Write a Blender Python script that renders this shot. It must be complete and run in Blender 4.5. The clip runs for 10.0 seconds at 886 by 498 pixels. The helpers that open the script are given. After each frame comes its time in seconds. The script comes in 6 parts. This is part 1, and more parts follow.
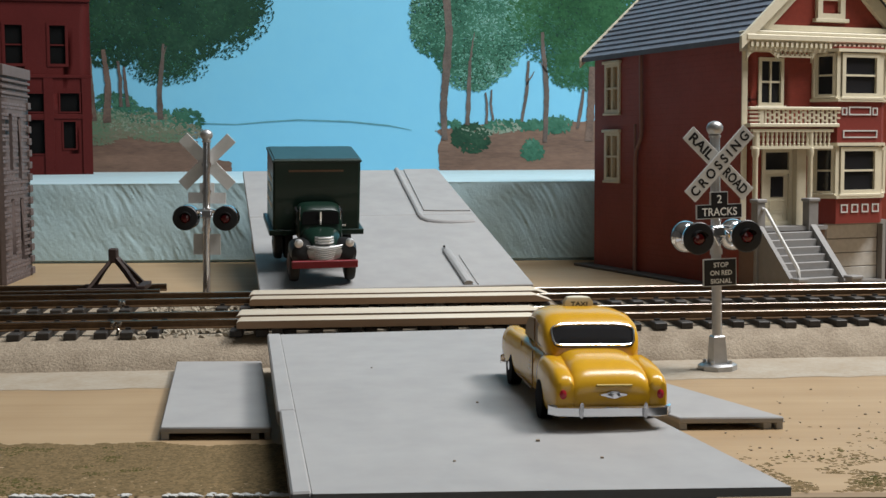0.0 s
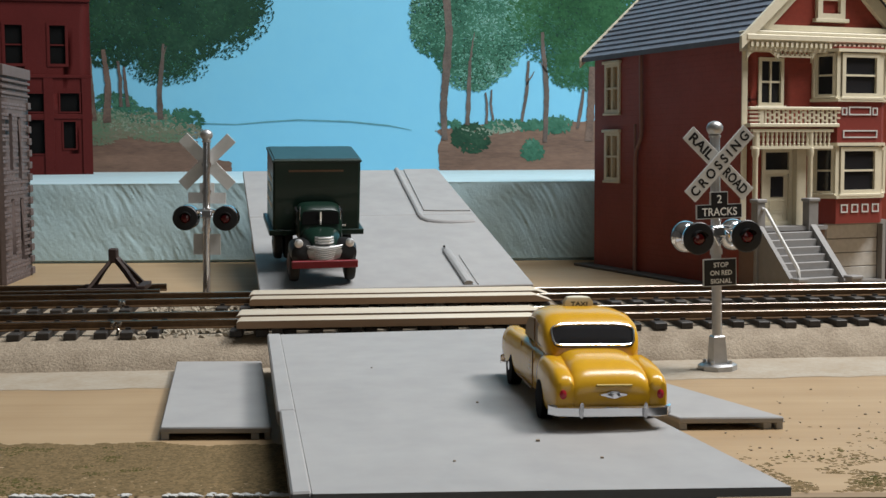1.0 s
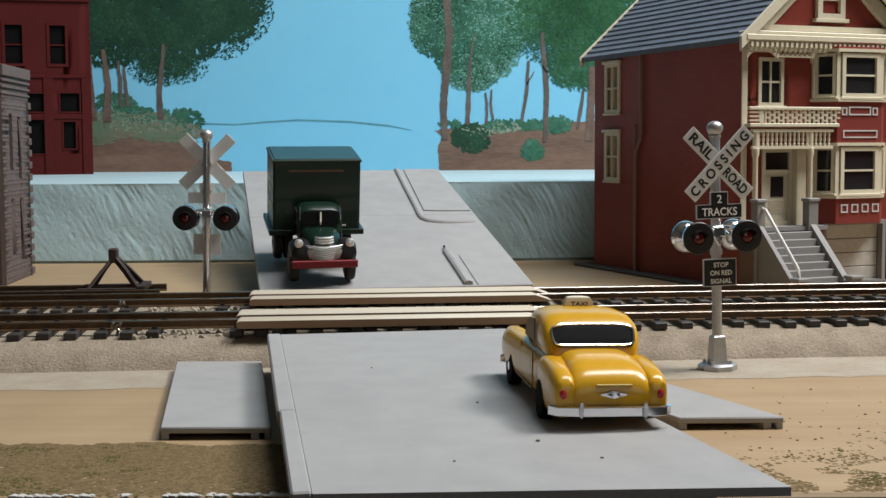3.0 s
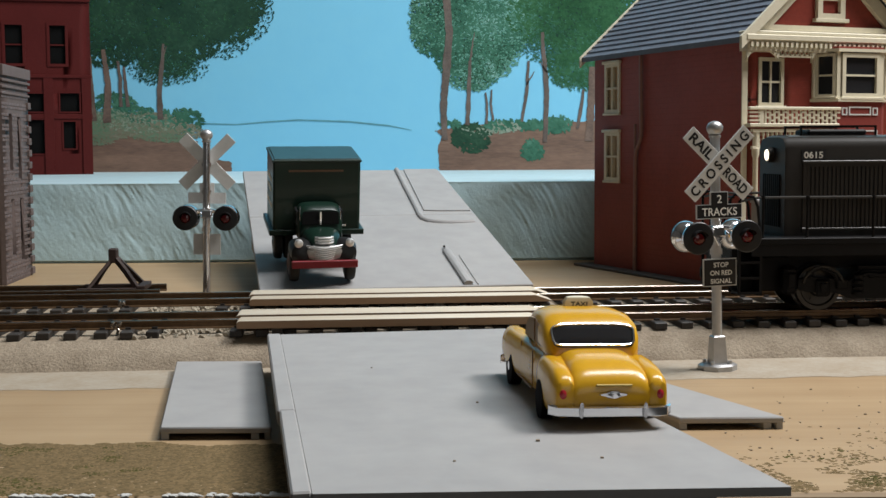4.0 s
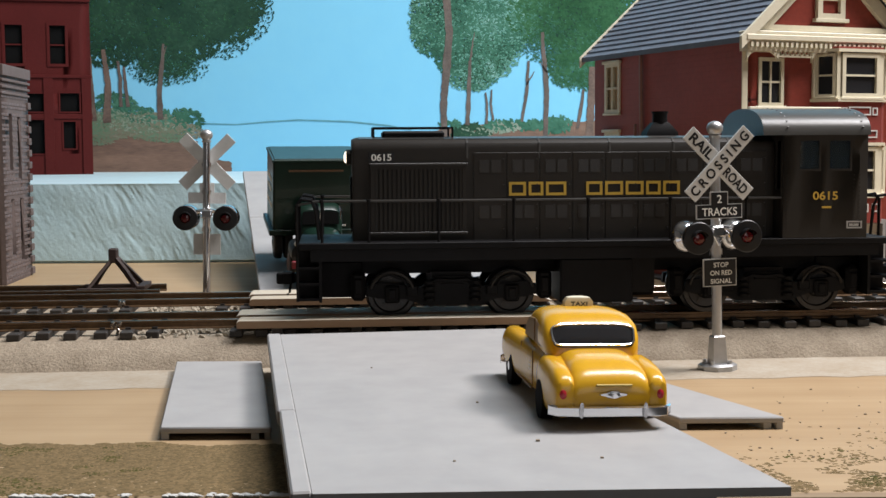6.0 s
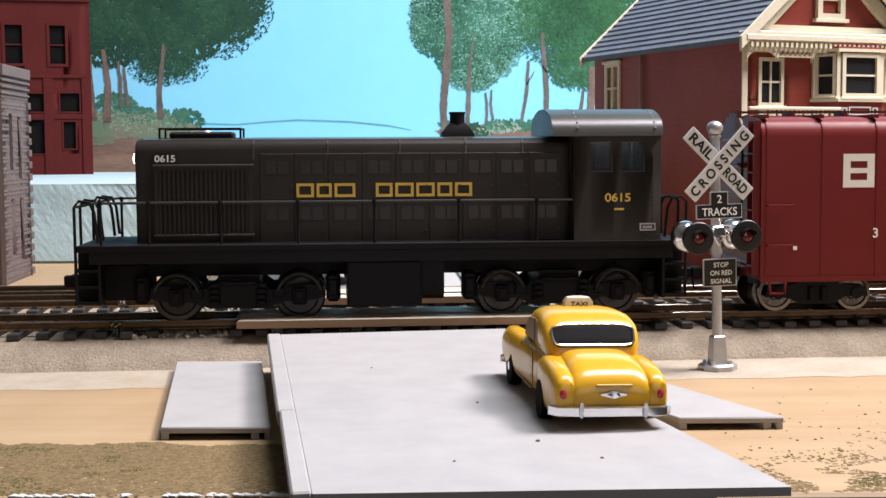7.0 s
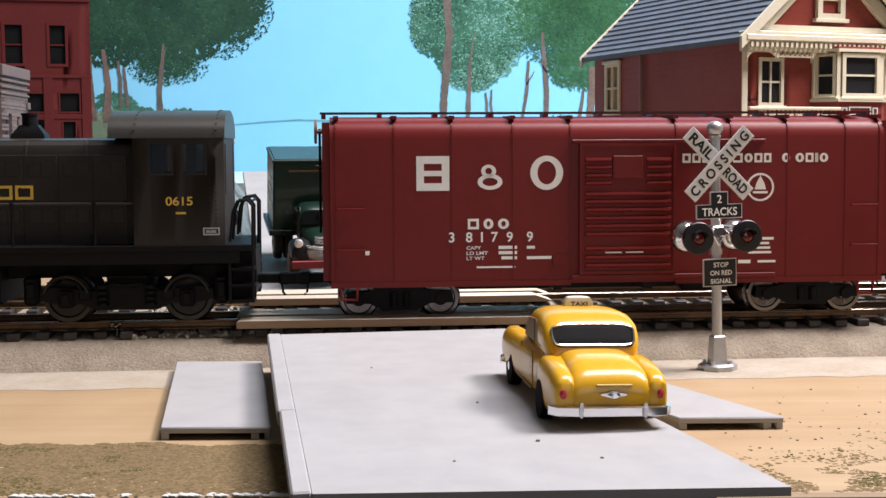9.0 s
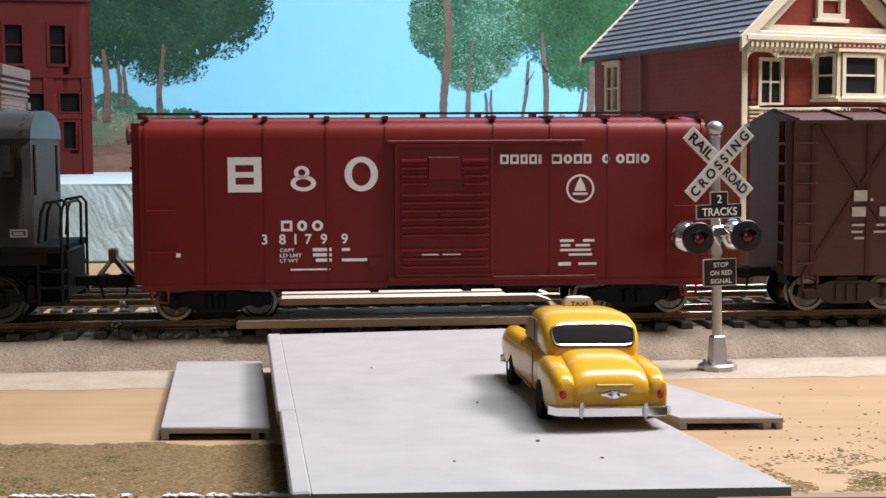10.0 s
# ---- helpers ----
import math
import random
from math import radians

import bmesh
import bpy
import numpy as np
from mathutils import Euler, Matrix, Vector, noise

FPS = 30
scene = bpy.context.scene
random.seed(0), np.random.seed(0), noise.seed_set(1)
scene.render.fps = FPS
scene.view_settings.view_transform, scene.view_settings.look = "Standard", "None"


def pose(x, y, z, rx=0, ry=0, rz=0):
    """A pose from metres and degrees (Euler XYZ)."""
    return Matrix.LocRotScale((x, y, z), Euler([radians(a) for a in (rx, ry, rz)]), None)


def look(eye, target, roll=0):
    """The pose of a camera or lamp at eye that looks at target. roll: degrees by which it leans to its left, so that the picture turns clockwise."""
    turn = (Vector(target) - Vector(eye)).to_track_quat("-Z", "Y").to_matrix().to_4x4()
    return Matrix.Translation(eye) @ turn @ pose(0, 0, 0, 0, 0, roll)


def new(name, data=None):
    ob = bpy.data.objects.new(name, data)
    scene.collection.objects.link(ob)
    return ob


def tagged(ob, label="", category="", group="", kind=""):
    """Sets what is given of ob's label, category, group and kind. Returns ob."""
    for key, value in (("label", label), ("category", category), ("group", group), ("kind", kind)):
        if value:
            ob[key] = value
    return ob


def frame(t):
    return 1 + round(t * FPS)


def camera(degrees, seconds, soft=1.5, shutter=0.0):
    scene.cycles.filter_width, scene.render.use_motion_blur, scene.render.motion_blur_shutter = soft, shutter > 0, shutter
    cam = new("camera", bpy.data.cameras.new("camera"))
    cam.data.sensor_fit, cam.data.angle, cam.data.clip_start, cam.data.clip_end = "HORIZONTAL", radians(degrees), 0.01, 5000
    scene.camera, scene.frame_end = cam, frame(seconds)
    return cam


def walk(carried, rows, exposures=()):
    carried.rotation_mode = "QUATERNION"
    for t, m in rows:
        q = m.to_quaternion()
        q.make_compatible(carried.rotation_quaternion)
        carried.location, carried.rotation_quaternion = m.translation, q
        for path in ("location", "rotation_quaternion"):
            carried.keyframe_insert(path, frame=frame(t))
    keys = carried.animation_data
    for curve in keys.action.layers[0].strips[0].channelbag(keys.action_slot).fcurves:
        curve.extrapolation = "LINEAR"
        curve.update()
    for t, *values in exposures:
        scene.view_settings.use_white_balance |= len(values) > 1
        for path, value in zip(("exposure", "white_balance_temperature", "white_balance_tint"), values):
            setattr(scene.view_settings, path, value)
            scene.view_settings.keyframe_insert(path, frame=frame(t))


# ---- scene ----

MM = 0.001
TRACK_TURN = 4.858            # degrees, the tracks run askew to the view
U = Vector((math.cos(radians(TRACK_TURN)), math.sin(radians(TRACK_TURN)), 0))
N = Vector((-U.y, U.x, 0))

# ---- camera: it stands still on a stand before the layout ----
cam = camera(37.65, 10.0, soft=1.5)
EYE = Vector((0, -0.457, 0.0596))
PITCH = radians(4.5)
STAND = look(EYE, EYE + Vector((0, math.cos(PITCH), -math.sin(PITCH))), roll=-0.3)
walk(cam, [(0, STAND), (10, STAND)],
     exposures=[(0, -0.1, 6500, 10), (4.6, -0.1, 6500, 10), (5.5, 0.0, 6500, 11), (6.8, 0.7, 6500, 18), (7.5, 0.84, 6500, 20), (8.5, 0.68, 6500, 20), (9.0, 0.66, 6500, 20), (10.0, 0.61, 6500, 20)])

# ---- light: ceiling lamps of the room ----
world = bpy.data.worlds.new("room_air")
scene.world = world
world.use_nodes = True
world.node_tree.nodes["Background"].inputs[0].default_value = (1.0, 0.97, 0.93, 1)
world.node_tree.nodes["Background"].inputs[1].default_value = 0.05


def area_lamp(name, eye, target, sx, sy, watts, color):
    data = bpy.data.lights.new(name, "AREA")
    data.shape, data.size, data.size_y, data.energy, data.color = "RECTANGLE", sx, sy, watts, color
    ob = new(name, data)
    ob.matrix_world = look(eye, target)
    return ob


area_lamp("hanging_lamp", (0.74, 0.03, 0.95), (0.2, 0.15, 0), 0.45, 0.3, 16, (1.0, 0.97, 0.94))
area_lamp("ceiling_lamp", (0.5, 0.08, 1.58), (0.3, 0.4, 0.0), 0.8, 0.3, 20, (0.96, 0.98, 1.0))
area_lamp("window_daylight", (0.85, -2.57, 0.55), (0.2, 0.2, 0.0), 0.78, 0.98, 3.0, (1.0, 0.98, 0.95))


# ---- materials ----
def shader(name):
    m = bpy.data.materials.new(name)
    m.use_nodes = True
    return m, m.node_tree.nodes, m.node_tree.links, m.node_tree.nodes["Principled BSDF"]


def coords(nodes, links, stretch=(1, 1, 1), space="Object"):
    tc = nodes.new("ShaderNodeTexCoord")
    mp = nodes.new("ShaderNodeMapping")
    mp.inputs["Scale"].default_value = stretch
    links.new(tc.outputs[space], mp.inputs[0])
    return mp.outputs[0]


def noise_tex(nodes, links, vec, scale, detail=4, rough=0.6):
    n = nodes.new("ShaderNodeTexNoise")
    n.inputs["Scale"].default_value, n.inputs["Detail"].default_value, n.inputs["Roughness"].default_value = scale, detail, rough
    links.new(vec, n.inputs["Vector"])
    return n.outputs["Fac"]


def mat(name, color, rough=0.5, metal=0.0, vary=0.12, big=25, fine=400, bump=0.1, tint=None, stretch=(1, 1, 1),
        coat=0.0, spread=0.0, spec=0.5):
    """A painted or cast surface: base colour broken up at two scales, with fine relief. big and fine are per metre."""
    m, nodes, links, bsdf = shader(name)
    vec = coords(nodes, links, stretch)
    a, b = noise_tex(nodes, links, vec, big), noise_tex(nodes, links, vec, fine)
    mix = nodes.new("ShaderNodeMix")
    mix.data_type = "RGBA"
    other = tint or [c * (1 - 2.2 * vary) for c in color]
    mix.inputs["A"].default_value = (*[min(1, c * (1 + vary * 0.6)) for c in color], 1)
    mix.inputs["B"].default_value = (*other, 1)
    mul = nodes.new("ShaderNodeMath")
    mul.operation = "MULTIPLY_ADD"
    mul.inputs[1].default_value = 0.45
    half = nodes.new("ShaderNodeMath")
    half.operation = "MULTIPLY"
    half.inputs[1].default_value = 0.55
    links.new(a, half.inputs[0])
    links.new(b, mul.inputs[0])
    links.new(half.outputs[0], mul.inputs[2])
    ramp = nodes.new("ShaderNodeMapRange")
    ramp.inputs[1].default_value, ramp.inputs[2].default_value = 0.3, 0.7
    links.new(mul.outputs[0], ramp.inputs[0])
    links.new(ramp.outputs[0], mix.inputs["Factor"])
    out = mix.outputs["Result"]
    if spread:
        info = nodes.new("ShaderNodeObjectInfo")
        hsv = nodes.new("ShaderNodeHueSaturation")
        mr = nodes.new("ShaderNodeMapRange")
        mr.inputs[3].default_value, mr.inputs[4].default_value = 1 - spread, 1 + spread
        links.new(info.outputs["Random"], mr.inputs[0])
        links.new(mr.outputs[0], hsv.inputs["Value"])
        links.new(out, hsv.inputs["Color"])
        out = hsv.outputs[0]
    links.new(out, bsdf.inputs["Base Color"])
    rr = nodes.new("ShaderNodeMapRange")
    rr.inputs[3].default_value, rr.inputs[4].default_value = max(0.03, rough * 0.8), min(1, rough * 1.2)
    links.new(a, rr.inputs[0])
    links.new(rr.outputs[0], bsdf.inputs["Roughness"])
    bsdf.inputs["Metallic"].default_value = metal
    bsdf.inputs["Coat Weight"].default_value = coat
    bsdf.inputs["Specular IOR Level"].default_value = spec
    if bump:
        bp = nodes.new("ShaderNodeBump")
        bp.inputs["Strength"].default_value = bump
        bp.inputs["Distance"].default_value = 0.0006
        links.new(b, bp.inputs["Height"])
        links.new(bp.outputs[0], bsdf.inputs["Normal"])
    return m


def island_mat(name, colors, rough=0.7):
    """Brush daubs and turf tufts: each loose piece takes one of the colours."""
    m, nodes, links, bsdf = shader(name)
    geo = nodes.new("ShaderNodeNewGeometry")
    ramp = nodes.new("ShaderNodeValToRGB")
    e = ramp.color_ramp.elements
    while len(e) < len(colors):
        e.new(0.5)
    for i, c in enumerate(colors):
        e[i].position, e[i].color = i / max(1, len(colors) - 1), (*c, 1)
    links.new(geo.outputs["Random Per Island"], ramp.inputs[0])
    links.new(ramp.outputs[0], bsdf.inputs["Base Color"])
    bsdf.inputs["Roughness"].default_value = rough
    bsdf.inputs["Specular IOR Level"].default_value = 0.12
    return m


def ridged(name, color, groove, per_metre, axis="Z", rough=0.6, depth=0.0004, vary=0.12, dark=0.75):
    """Siding, corrugation or scribed boards: fine grooves at an even pitch along one axis."""
    m = mat(name, color, rough, vary=vary, bump=0)
    nodes, links = m.node_tree.nodes, m.node_tree.links
    bsdf = nodes["Principled BSDF"]
    w = nodes.new("ShaderNodeTexWave")
    w.bands_direction, w.wave_profile = axis, "SAW"
    w.inputs["Scale"].default_value = per_metre * 0.314
    links.new(coords(nodes, links), w.inputs["Vector"])
    bp = nodes.new("ShaderNodeBump")
    bp.inputs["Strength"].default_value, bp.inputs["Distance"].default_value = 0.8, depth
    links.new(w.outputs["Fac"], bp.inputs["Height"])
    links.new(bp.outputs[0], bsdf.inputs["Normal"])
    return m


def wood(name, light, dark, axis=(30, 400, 400), rough=0.6):
    m, nodes, links, bsdf = shader(name)
    grain = noise_tex(nodes, links, coords(nodes, links, [a / 20 for a in axis]), 12, 6, 0.65)
    stain = noise_tex(nodes, links, coords(nodes, links), 14, 3)
    ramp = nodes.new("ShaderNodeValToRGB")
    ramp.color_ramp.elements[0].position, ramp.color_ramp.elements[0].color = 0.32, (*dark, 1)
    ramp.color_ramp.elements[1].position, ramp.color_ramp.elements[1].color = 0.68, (*light, 1)
    add = nodes.new("ShaderNodeMath")
    add.operation = "MULTIPLY_ADD"
    add.inputs[1].default_value = 0.45
    scl = nodes.new("ShaderNodeMath")
    scl.operation = "MULTIPLY"
    scl.inputs[1].default_value = 0.55
    links.new(stain, scl.inputs[0])
    links.new(grain, add.inputs[0])
    links.new(scl.outputs[0], add.inputs[2])
    links.new(add.outputs[0], ramp.inputs[0])
    links.new(ramp.outputs[0], bsdf.inputs["Base Color"])
    bsdf.inputs["Roughness"].default_value = rough
    bp = nodes.new("ShaderNodeBump")
    bp.inputs["Strength"].default_value, bp.inputs["Distance"].default_value = 0.15, 0.0004
    links.new(grain, bp.inputs["Height"])
    links.new(bp.outputs[0], bsdf.inputs["Normal"])
    return m


def paint_mat(name, colors, scale=26, rough=0.75):
    """Brushed foliage: tone drifts in soft patches, with a little change from daub to daub."""
    m = island_mat(name, colors, rough)
    nodes, links = m.node_tree.nodes, m.node_tree.links
    ramp = next(n for n in nodes if n.type == "VALTORGB")
    geo = next(n for n in nodes if n.type == "NEW_GEOMETRY")
    n = noise_tex(nodes, links, coords(nodes, links), scale, 5, 0.7)
    mr = nodes.new("ShaderNodeMapRange")
    mr.inputs[1].default_value, mr.inputs[2].default_value = 0.3, 0.72
    links.new(n, mr.inputs[0])
    mx = nodes.new("ShaderNodeMix")
    mx.inputs["Factor"].default_value = 0.33
    links.new(mr.outputs[0], mx.inputs["A"])
    links.new(geo.outputs["Random Per Island"], mx.inputs["B"])
    links.new(mx.outputs["Result"], ramp.inputs[0])
    return m


def glass(name, color=(0.02, 0.02, 0.022), rough=0.08, alpha=1.0):
    m, nodes, links, bsdf = shader(name)
    bsdf.inputs["Base Color"].default_value = (*color, 1)
    bsdf.inputs["Roughness"].default_value = rough
    bsdf.inputs["Alpha"].default_value = alpha
    return m


PLYWOOD = wood("plywood", (0.4, 0.288, 0.165), (0.285, 0.186, 0.095), (14, 300, 300))
PALE_PAINT = mat("pale_primer", (0.34, 0.305, 0.25), 0.85, vary=0.2, big=60, fine=500, bump=0.25, tint=(0.28, 0.22, 0.15))
BALLAST = mat("cork_ballast", (0.33, 0.275, 0.205), 0.95, vary=0.25, big=90, fine=1000, bump=1.0, tint=(0.17, 0.13, 0.09))
PLASTER = mat("crumbled_plaster", (0.45, 0.39, 0.3), 0.95, vary=0.3, big=200, fine=900, bump=1.0)
ROAD = mat("grey_road_plastic", (0.345, 0.34, 0.335), 0.6, vary=0.1, big=14, fine=90, bump=0.03, tint=(0.285, 0.283, 0.283), spec=0.18)
TIE = mat("tie_plastic", (0.03, 0.024, 0.02), 0.6, vary=0.2, big=120, fine=800, bump=0.2, spread=0.35)
RAIL_SIDE = mat("rail_bronze", (0.17, 0.1, 0.05), 0.45, 0.5, vary=0.25, big=70, fine=600)
RAIL_HEAD = mat("rail_head", (0.42, 0.36, 0.3), 0.24, 1.0, vary=0.2, big=40, fine=500, bump=0.03)
PLANK = wood("basswood", (0.66, 0.6, 0.49), (0.5, 0.42, 0.31), (20, 500, 500))
PLANK_EDGE = wood("basswood_brown", (0.32, 0.205, 0.12), (0.225, 0.138, 0.076), (20, 500, 500))
FOAM = mat("blue_foam", (0.47, 0.65, 0.71), 0.8, vary=0.08, big=45, fine=700, bump=0.35, tint=(0.4, 0.57, 0.63), spec=0.25)
FOAM_TOP = mat("blue_foam_skin", (0.5, 0.66, 0.71), 0.45, vary=0.06, big=30, fine=300, bump=0.05)
SKY = mat("sky_blue_paint", (0.17, 0.5, 0.72), 0.75, vary=0.05, big=3, fine=60, bump=0.05, tint=(0.2, 0.55, 0.75))
BRIGHT_PLATE = mat("bright_plate", (0.9, 0.9, 0.9), 0.36, 0.75, vary=0.05, bump=0.02)
CHROME = mat("chrome", (0.82, 0.82, 0.84), 0.16, 1.0, vary=0.05, bump=0.02)
SILVER = mat("silver_paint", (0.5, 0.5, 0.5), 0.38, 0.7, vary=0.1, bump=0.05)
BLACK = mat("black_paint", (0.008, 0.008, 0.009), 0.42, vary=0.2, spec=0.4)
WHITE_SIGN = mat("white_sign", (0.6, 0.6, 0.58), 0.55, vary=0.08)
WHITE_INK = mat("white_ink", (0.86, 0.86, 0.82), 0.6, vary=0.05)
RED_LENS = mat("red_lens", (0.09, 0.004, 0.006), 0.15, vary=0.05, bump=0)
RUBBER = mat("black_rubber", (0.015, 0.015, 0.015), 0.75, vary=0.2)
YELLOW = mat("taxi_yellow", (0.62, 0.335, 0.016), 0.25, vary=0.06, bump=0.0, coat=0.15, spec=0.4)
CREAM = mat("cream_plastic", (0.66, 0.61, 0.465), 0.5, vary=0.06, big=40)
DARK_GLASS = glass("dark_glass")
TRUCK_GREEN = mat("dark_green_enamel", (0.006, 0.021, 0.014), 0.32, vary=0.08, bump=0.0, coat=0.12, spec=0.25)
TRUCK_RED = mat("red_enamel", (0.22, 0.012, 0.02), 0.35, vary=0.08)
BOXCAR_RED = mat("boxcar_red", (0.15, 0.0125, 0.0105), 0.42, vary=0.07, big=20, fine=300, bump=0.04, spec=0.22)
BOXCAR_BROWN = ridged("boxcar_brown_boards", (0.07, 0.021, 0.017), None, 300, "Z", 0.6)
BROWN_PLAIN = mat("boxcar_brown", (0.064, 0.02, 0.016), 0.55, vary=0.1, spec=0.25)
LOCO = mat("loco_grey_black", (0.026, 0.0225, 0.019), 0.5, vary=0.1, big=20, fine=300, bump=0.03, spec=0.25)
LOCO_ROOF = mat("loco_roof_grey", (0.04, 0.037, 0.033), 0.36, vary=0.1, bump=0.03)
LOUVRE = mat("louvre_sheen", (0.024, 0.021, 0.019), 0.34, vary=0.1, bump=0.02, spec=0.45)
FRAME_BLACK = mat("frame_black", (0.006, 0.0055, 0.006), 0.55, vary=0.2, spec=0.15)
GOLD_INK = mat("gold_ink", (0.62, 0.4, 0.05), 0.5, vary=0.05)
WHEEL_STEEL = mat("wheel_steel", (0.15, 0.14, 0.135), 0.2, 1.0, vary=0.1, bump=0.02)
DULL_STEEL = mat("dull_steel", (0.05, 0.048, 0.047), 0.3, 0.9, vary=0.15, bump=0.02)
RED_BRICK = mat("red_plastic_wall", (0.08, 0.011, 0.01), 0.65, vary=0.12, big=20, fine=500, bump=0.15, spec=0.12)
BAY_RED = mat("bay_red", (0.2, 0.026, 0.018), 0.6, vary=0.08)
RED_SIDING = ridged("red_clapboard", (0.24, 0.032, 0.018), None, 330, "Z", 0.6, 0.0005)
GREY_BRICK = mat("brown_grey_brick", (0.13, 0.095, 0.088), 0.75, vary=0.15, big=60, fine=900, bump=0.4, spread=0.15)
GREY_MORTAR = mat("grey_mortar", (0.12, 0.09, 0.083), 0.85, vary=0.1, bump=0.2)
SLATE = mat("grey_slate", (0.11, 0.125, 0.16), 0.6, vary=0.15, big=50, fine=500, bump=0.2)
GREY_PLASTIC = mat("grey_plastic", (0.235, 0.23, 0.225), 0.6, vary=0.08)
BROWN_WALL = mat("brown_wall", (0.17, 0.1, 0.07), 0.7, vary=0.08)
WALL_PAINT = mat("room_wall_paint", (0.24, 0.23, 0.215), 0.9, vary=0.04, big=3, fine=80)
CEILING_PAINT = mat("ceiling_paint", (0.7, 0.68, 0.64), 0.9, vary=0.03, big=3, fine=80)
FLOOR_MAT = mat("room_floor", (0.2, 0.17, 0.14), 0.8, vary=0.1, big=6, fine=90)
# near-black that puts the darkness of unlit hollows into the colour
UNLIT_BLACK = mat("unlit_black", (0.006, 0.005, 0.005), 0.9, vary=0.1, spec=0.1)
DULL_PANE = mat("dull_black_pane", (0.005, 0.005, 0.005), 0.6, vary=0.1, spec=0.06)
TURF = island_mat("turf", [(0.07, 0.066, 0.02), (0.1, 0.086, 0.03), (0.05, 0.05, 0.015), (0.13, 0.1, 0.045)], 0.95)
TURF_TAN = island_mat("turf_tan", [(0.14, 0.1, 0.05), (0.2, 0.14, 0.072), (0.1, 0.074, 0.036), (0.165, 0.118, 0.06)], 0.95)


# ---- builders: all bmesh sizes below are in millimetres ----
def box(bm, x0, x1, y0, y1, z0, z1, bevel=0.0):
    vs = [bm.verts.new((x, y, z)) for z in (z0, z1) for y in (y0, y1) for x in (x0, x1)]
    fs = [bm.faces.new([vs[i] for i in q]) for q in ((0, 2, 3, 1), (4, 5, 7, 6), (0, 1, 5, 4), (2, 6, 7, 3), (0, 4, 6, 2), (1, 3, 7, 5))]
    if bevel:
        edges = list({e for f in fs for e in f.edges})
        bmesh.ops.bevel(bm, geom=edges, offset=bevel, segments=1, affect="EDGES", clamp_overlap=True)
    return vs


def rings(bm, loops, cap=True):
    made = [[bm.verts.new(p) for p in loop] for loop in loops]
    n = len(made[0])
    for a, b in zip(made, made[1:]):
        for i in range(n):
            bm.faces.new((a[i], a[(i + 1) % n], b[(i + 1) % n], b[i]))
    if cap:
        bm.faces.new(made[0][::-1])
        bm.faces.new(made[-1])
    return made


def cyl(bm, p0, p1, r0, r1=None, seg=12):
    p0, p1 = Vector(p0), Vector(p1)
    r1 = r0 if r1 is None else r1
    w = (p1 - p0).normalized()
    s = w.orthogonal().normalized()
    t = w.cross(s)
    loops = [[p + r * (math.cos(a) * s + math.sin(a) * t) for a in [2 * math.pi * i / seg for i in range(seg)]]
             for p, r in ((p0, r0), (p1, r1))]
    rings(bm, loops)


def turned(bm, p0, axis, profile, seg=20):
    """A body of revolution: profile of (along, radius) from p0 along axis."""
    p0, w = Vector(p0), Vector(axis).normalized()
    s = w.orthogonal().normalized()
    t = w.cross(s)
    loops = [[p0 + w * h + max(r, 0.01) * (math.cos(a) * s + math.sin(a) * t) for a in [2 * math.pi * i / seg for i in range(seg)]]
             for h, r in profile]
    rings(bm, loops)


def tube(bm, pts, r, seg=6):
    pts = [Vector(p) for p in pts]
    loops = []
    for i, p in enumerate(pts):
        w = (pts[min(i + 1, len(pts) - 1)] - pts[max(i - 1, 0)]).normalized()
        s = w.cross(Vector((0.31, 0.53, 0.79))).normalized()
        t = w.cross(s)
        loops.append([p + r * (math.cos(a) * s + math.sin(a) * t) for a in [2 * math.pi * k / seg for k in range(seg)]])
    rings(bm, loops)


def prism(bm, outline, axis, a, b):
    """An outline in two of the axes, drawn out along the third ('x', 'y' or 'z') from a to b."""
    def at(p, c):
        return {"x": (c, p[0], p[1]), "y": (p[0], c, p[1]), "z": (p[0], p[1], c)}[axis]
    rings(bm, [[at(p, a) for p in outline], [at(p, b) for p in outline]])


def loft(bm, sections, e=3.0, n=28):
    """Rounded hull along x: sections of (x, half width, z bottom, z top)."""
    loops = []
    for s in sections:
        x, w, z0, z1 = s[:4]
        ex = s[4] if len(s) > 4 else e
        c, h = (z0 + z1) / 2, (z1 - z0) / 2
        loop = []
        for i in range(n):
            a = 2 * math.pi * (i + 0.5) / n
            ca, sa = math.cos(a), math.sin(a)
            loop.append((x, w * math.copysign(abs(ca) ** (2 / ex), ca), c + h * math.copysign(abs(sa) ** (2 / ex), sa)))
        loops.append(loop)
    rings(bm, loops)


def frame_of(bm, x0, x1, z0, z1, w, y0, y1):
    """A rectangular frame in the xz plane with bars w wide."""
    box(bm, x0, x0 + w, y0, y1, z0, z1)
    box(bm, x1 - w, x1, y0, y1, z0, z1)
    box(bm, x0 + w, x1 - w, y0, y1, z0, z0 + w)
    box(bm, x0 + w, x1 - w, y0, y1, z1 - w, z1)


def weld(bm):
    """Joins touching cells into one skin and drops the faces shut inside."""
    bmesh.ops.remove_doubles(bm, verts=bm.verts, dist=0.001)
    seen = {}
    for f in bm.faces:
        seen.setdefault(tuple(sorted(v.index for v in f.verts)), []).append(f)
    twins = [f for fs in seen.values() if len(fs) > 1 for f in fs]
    bmesh.ops.delete(bm, geom=twins, context="FACES_ONLY")


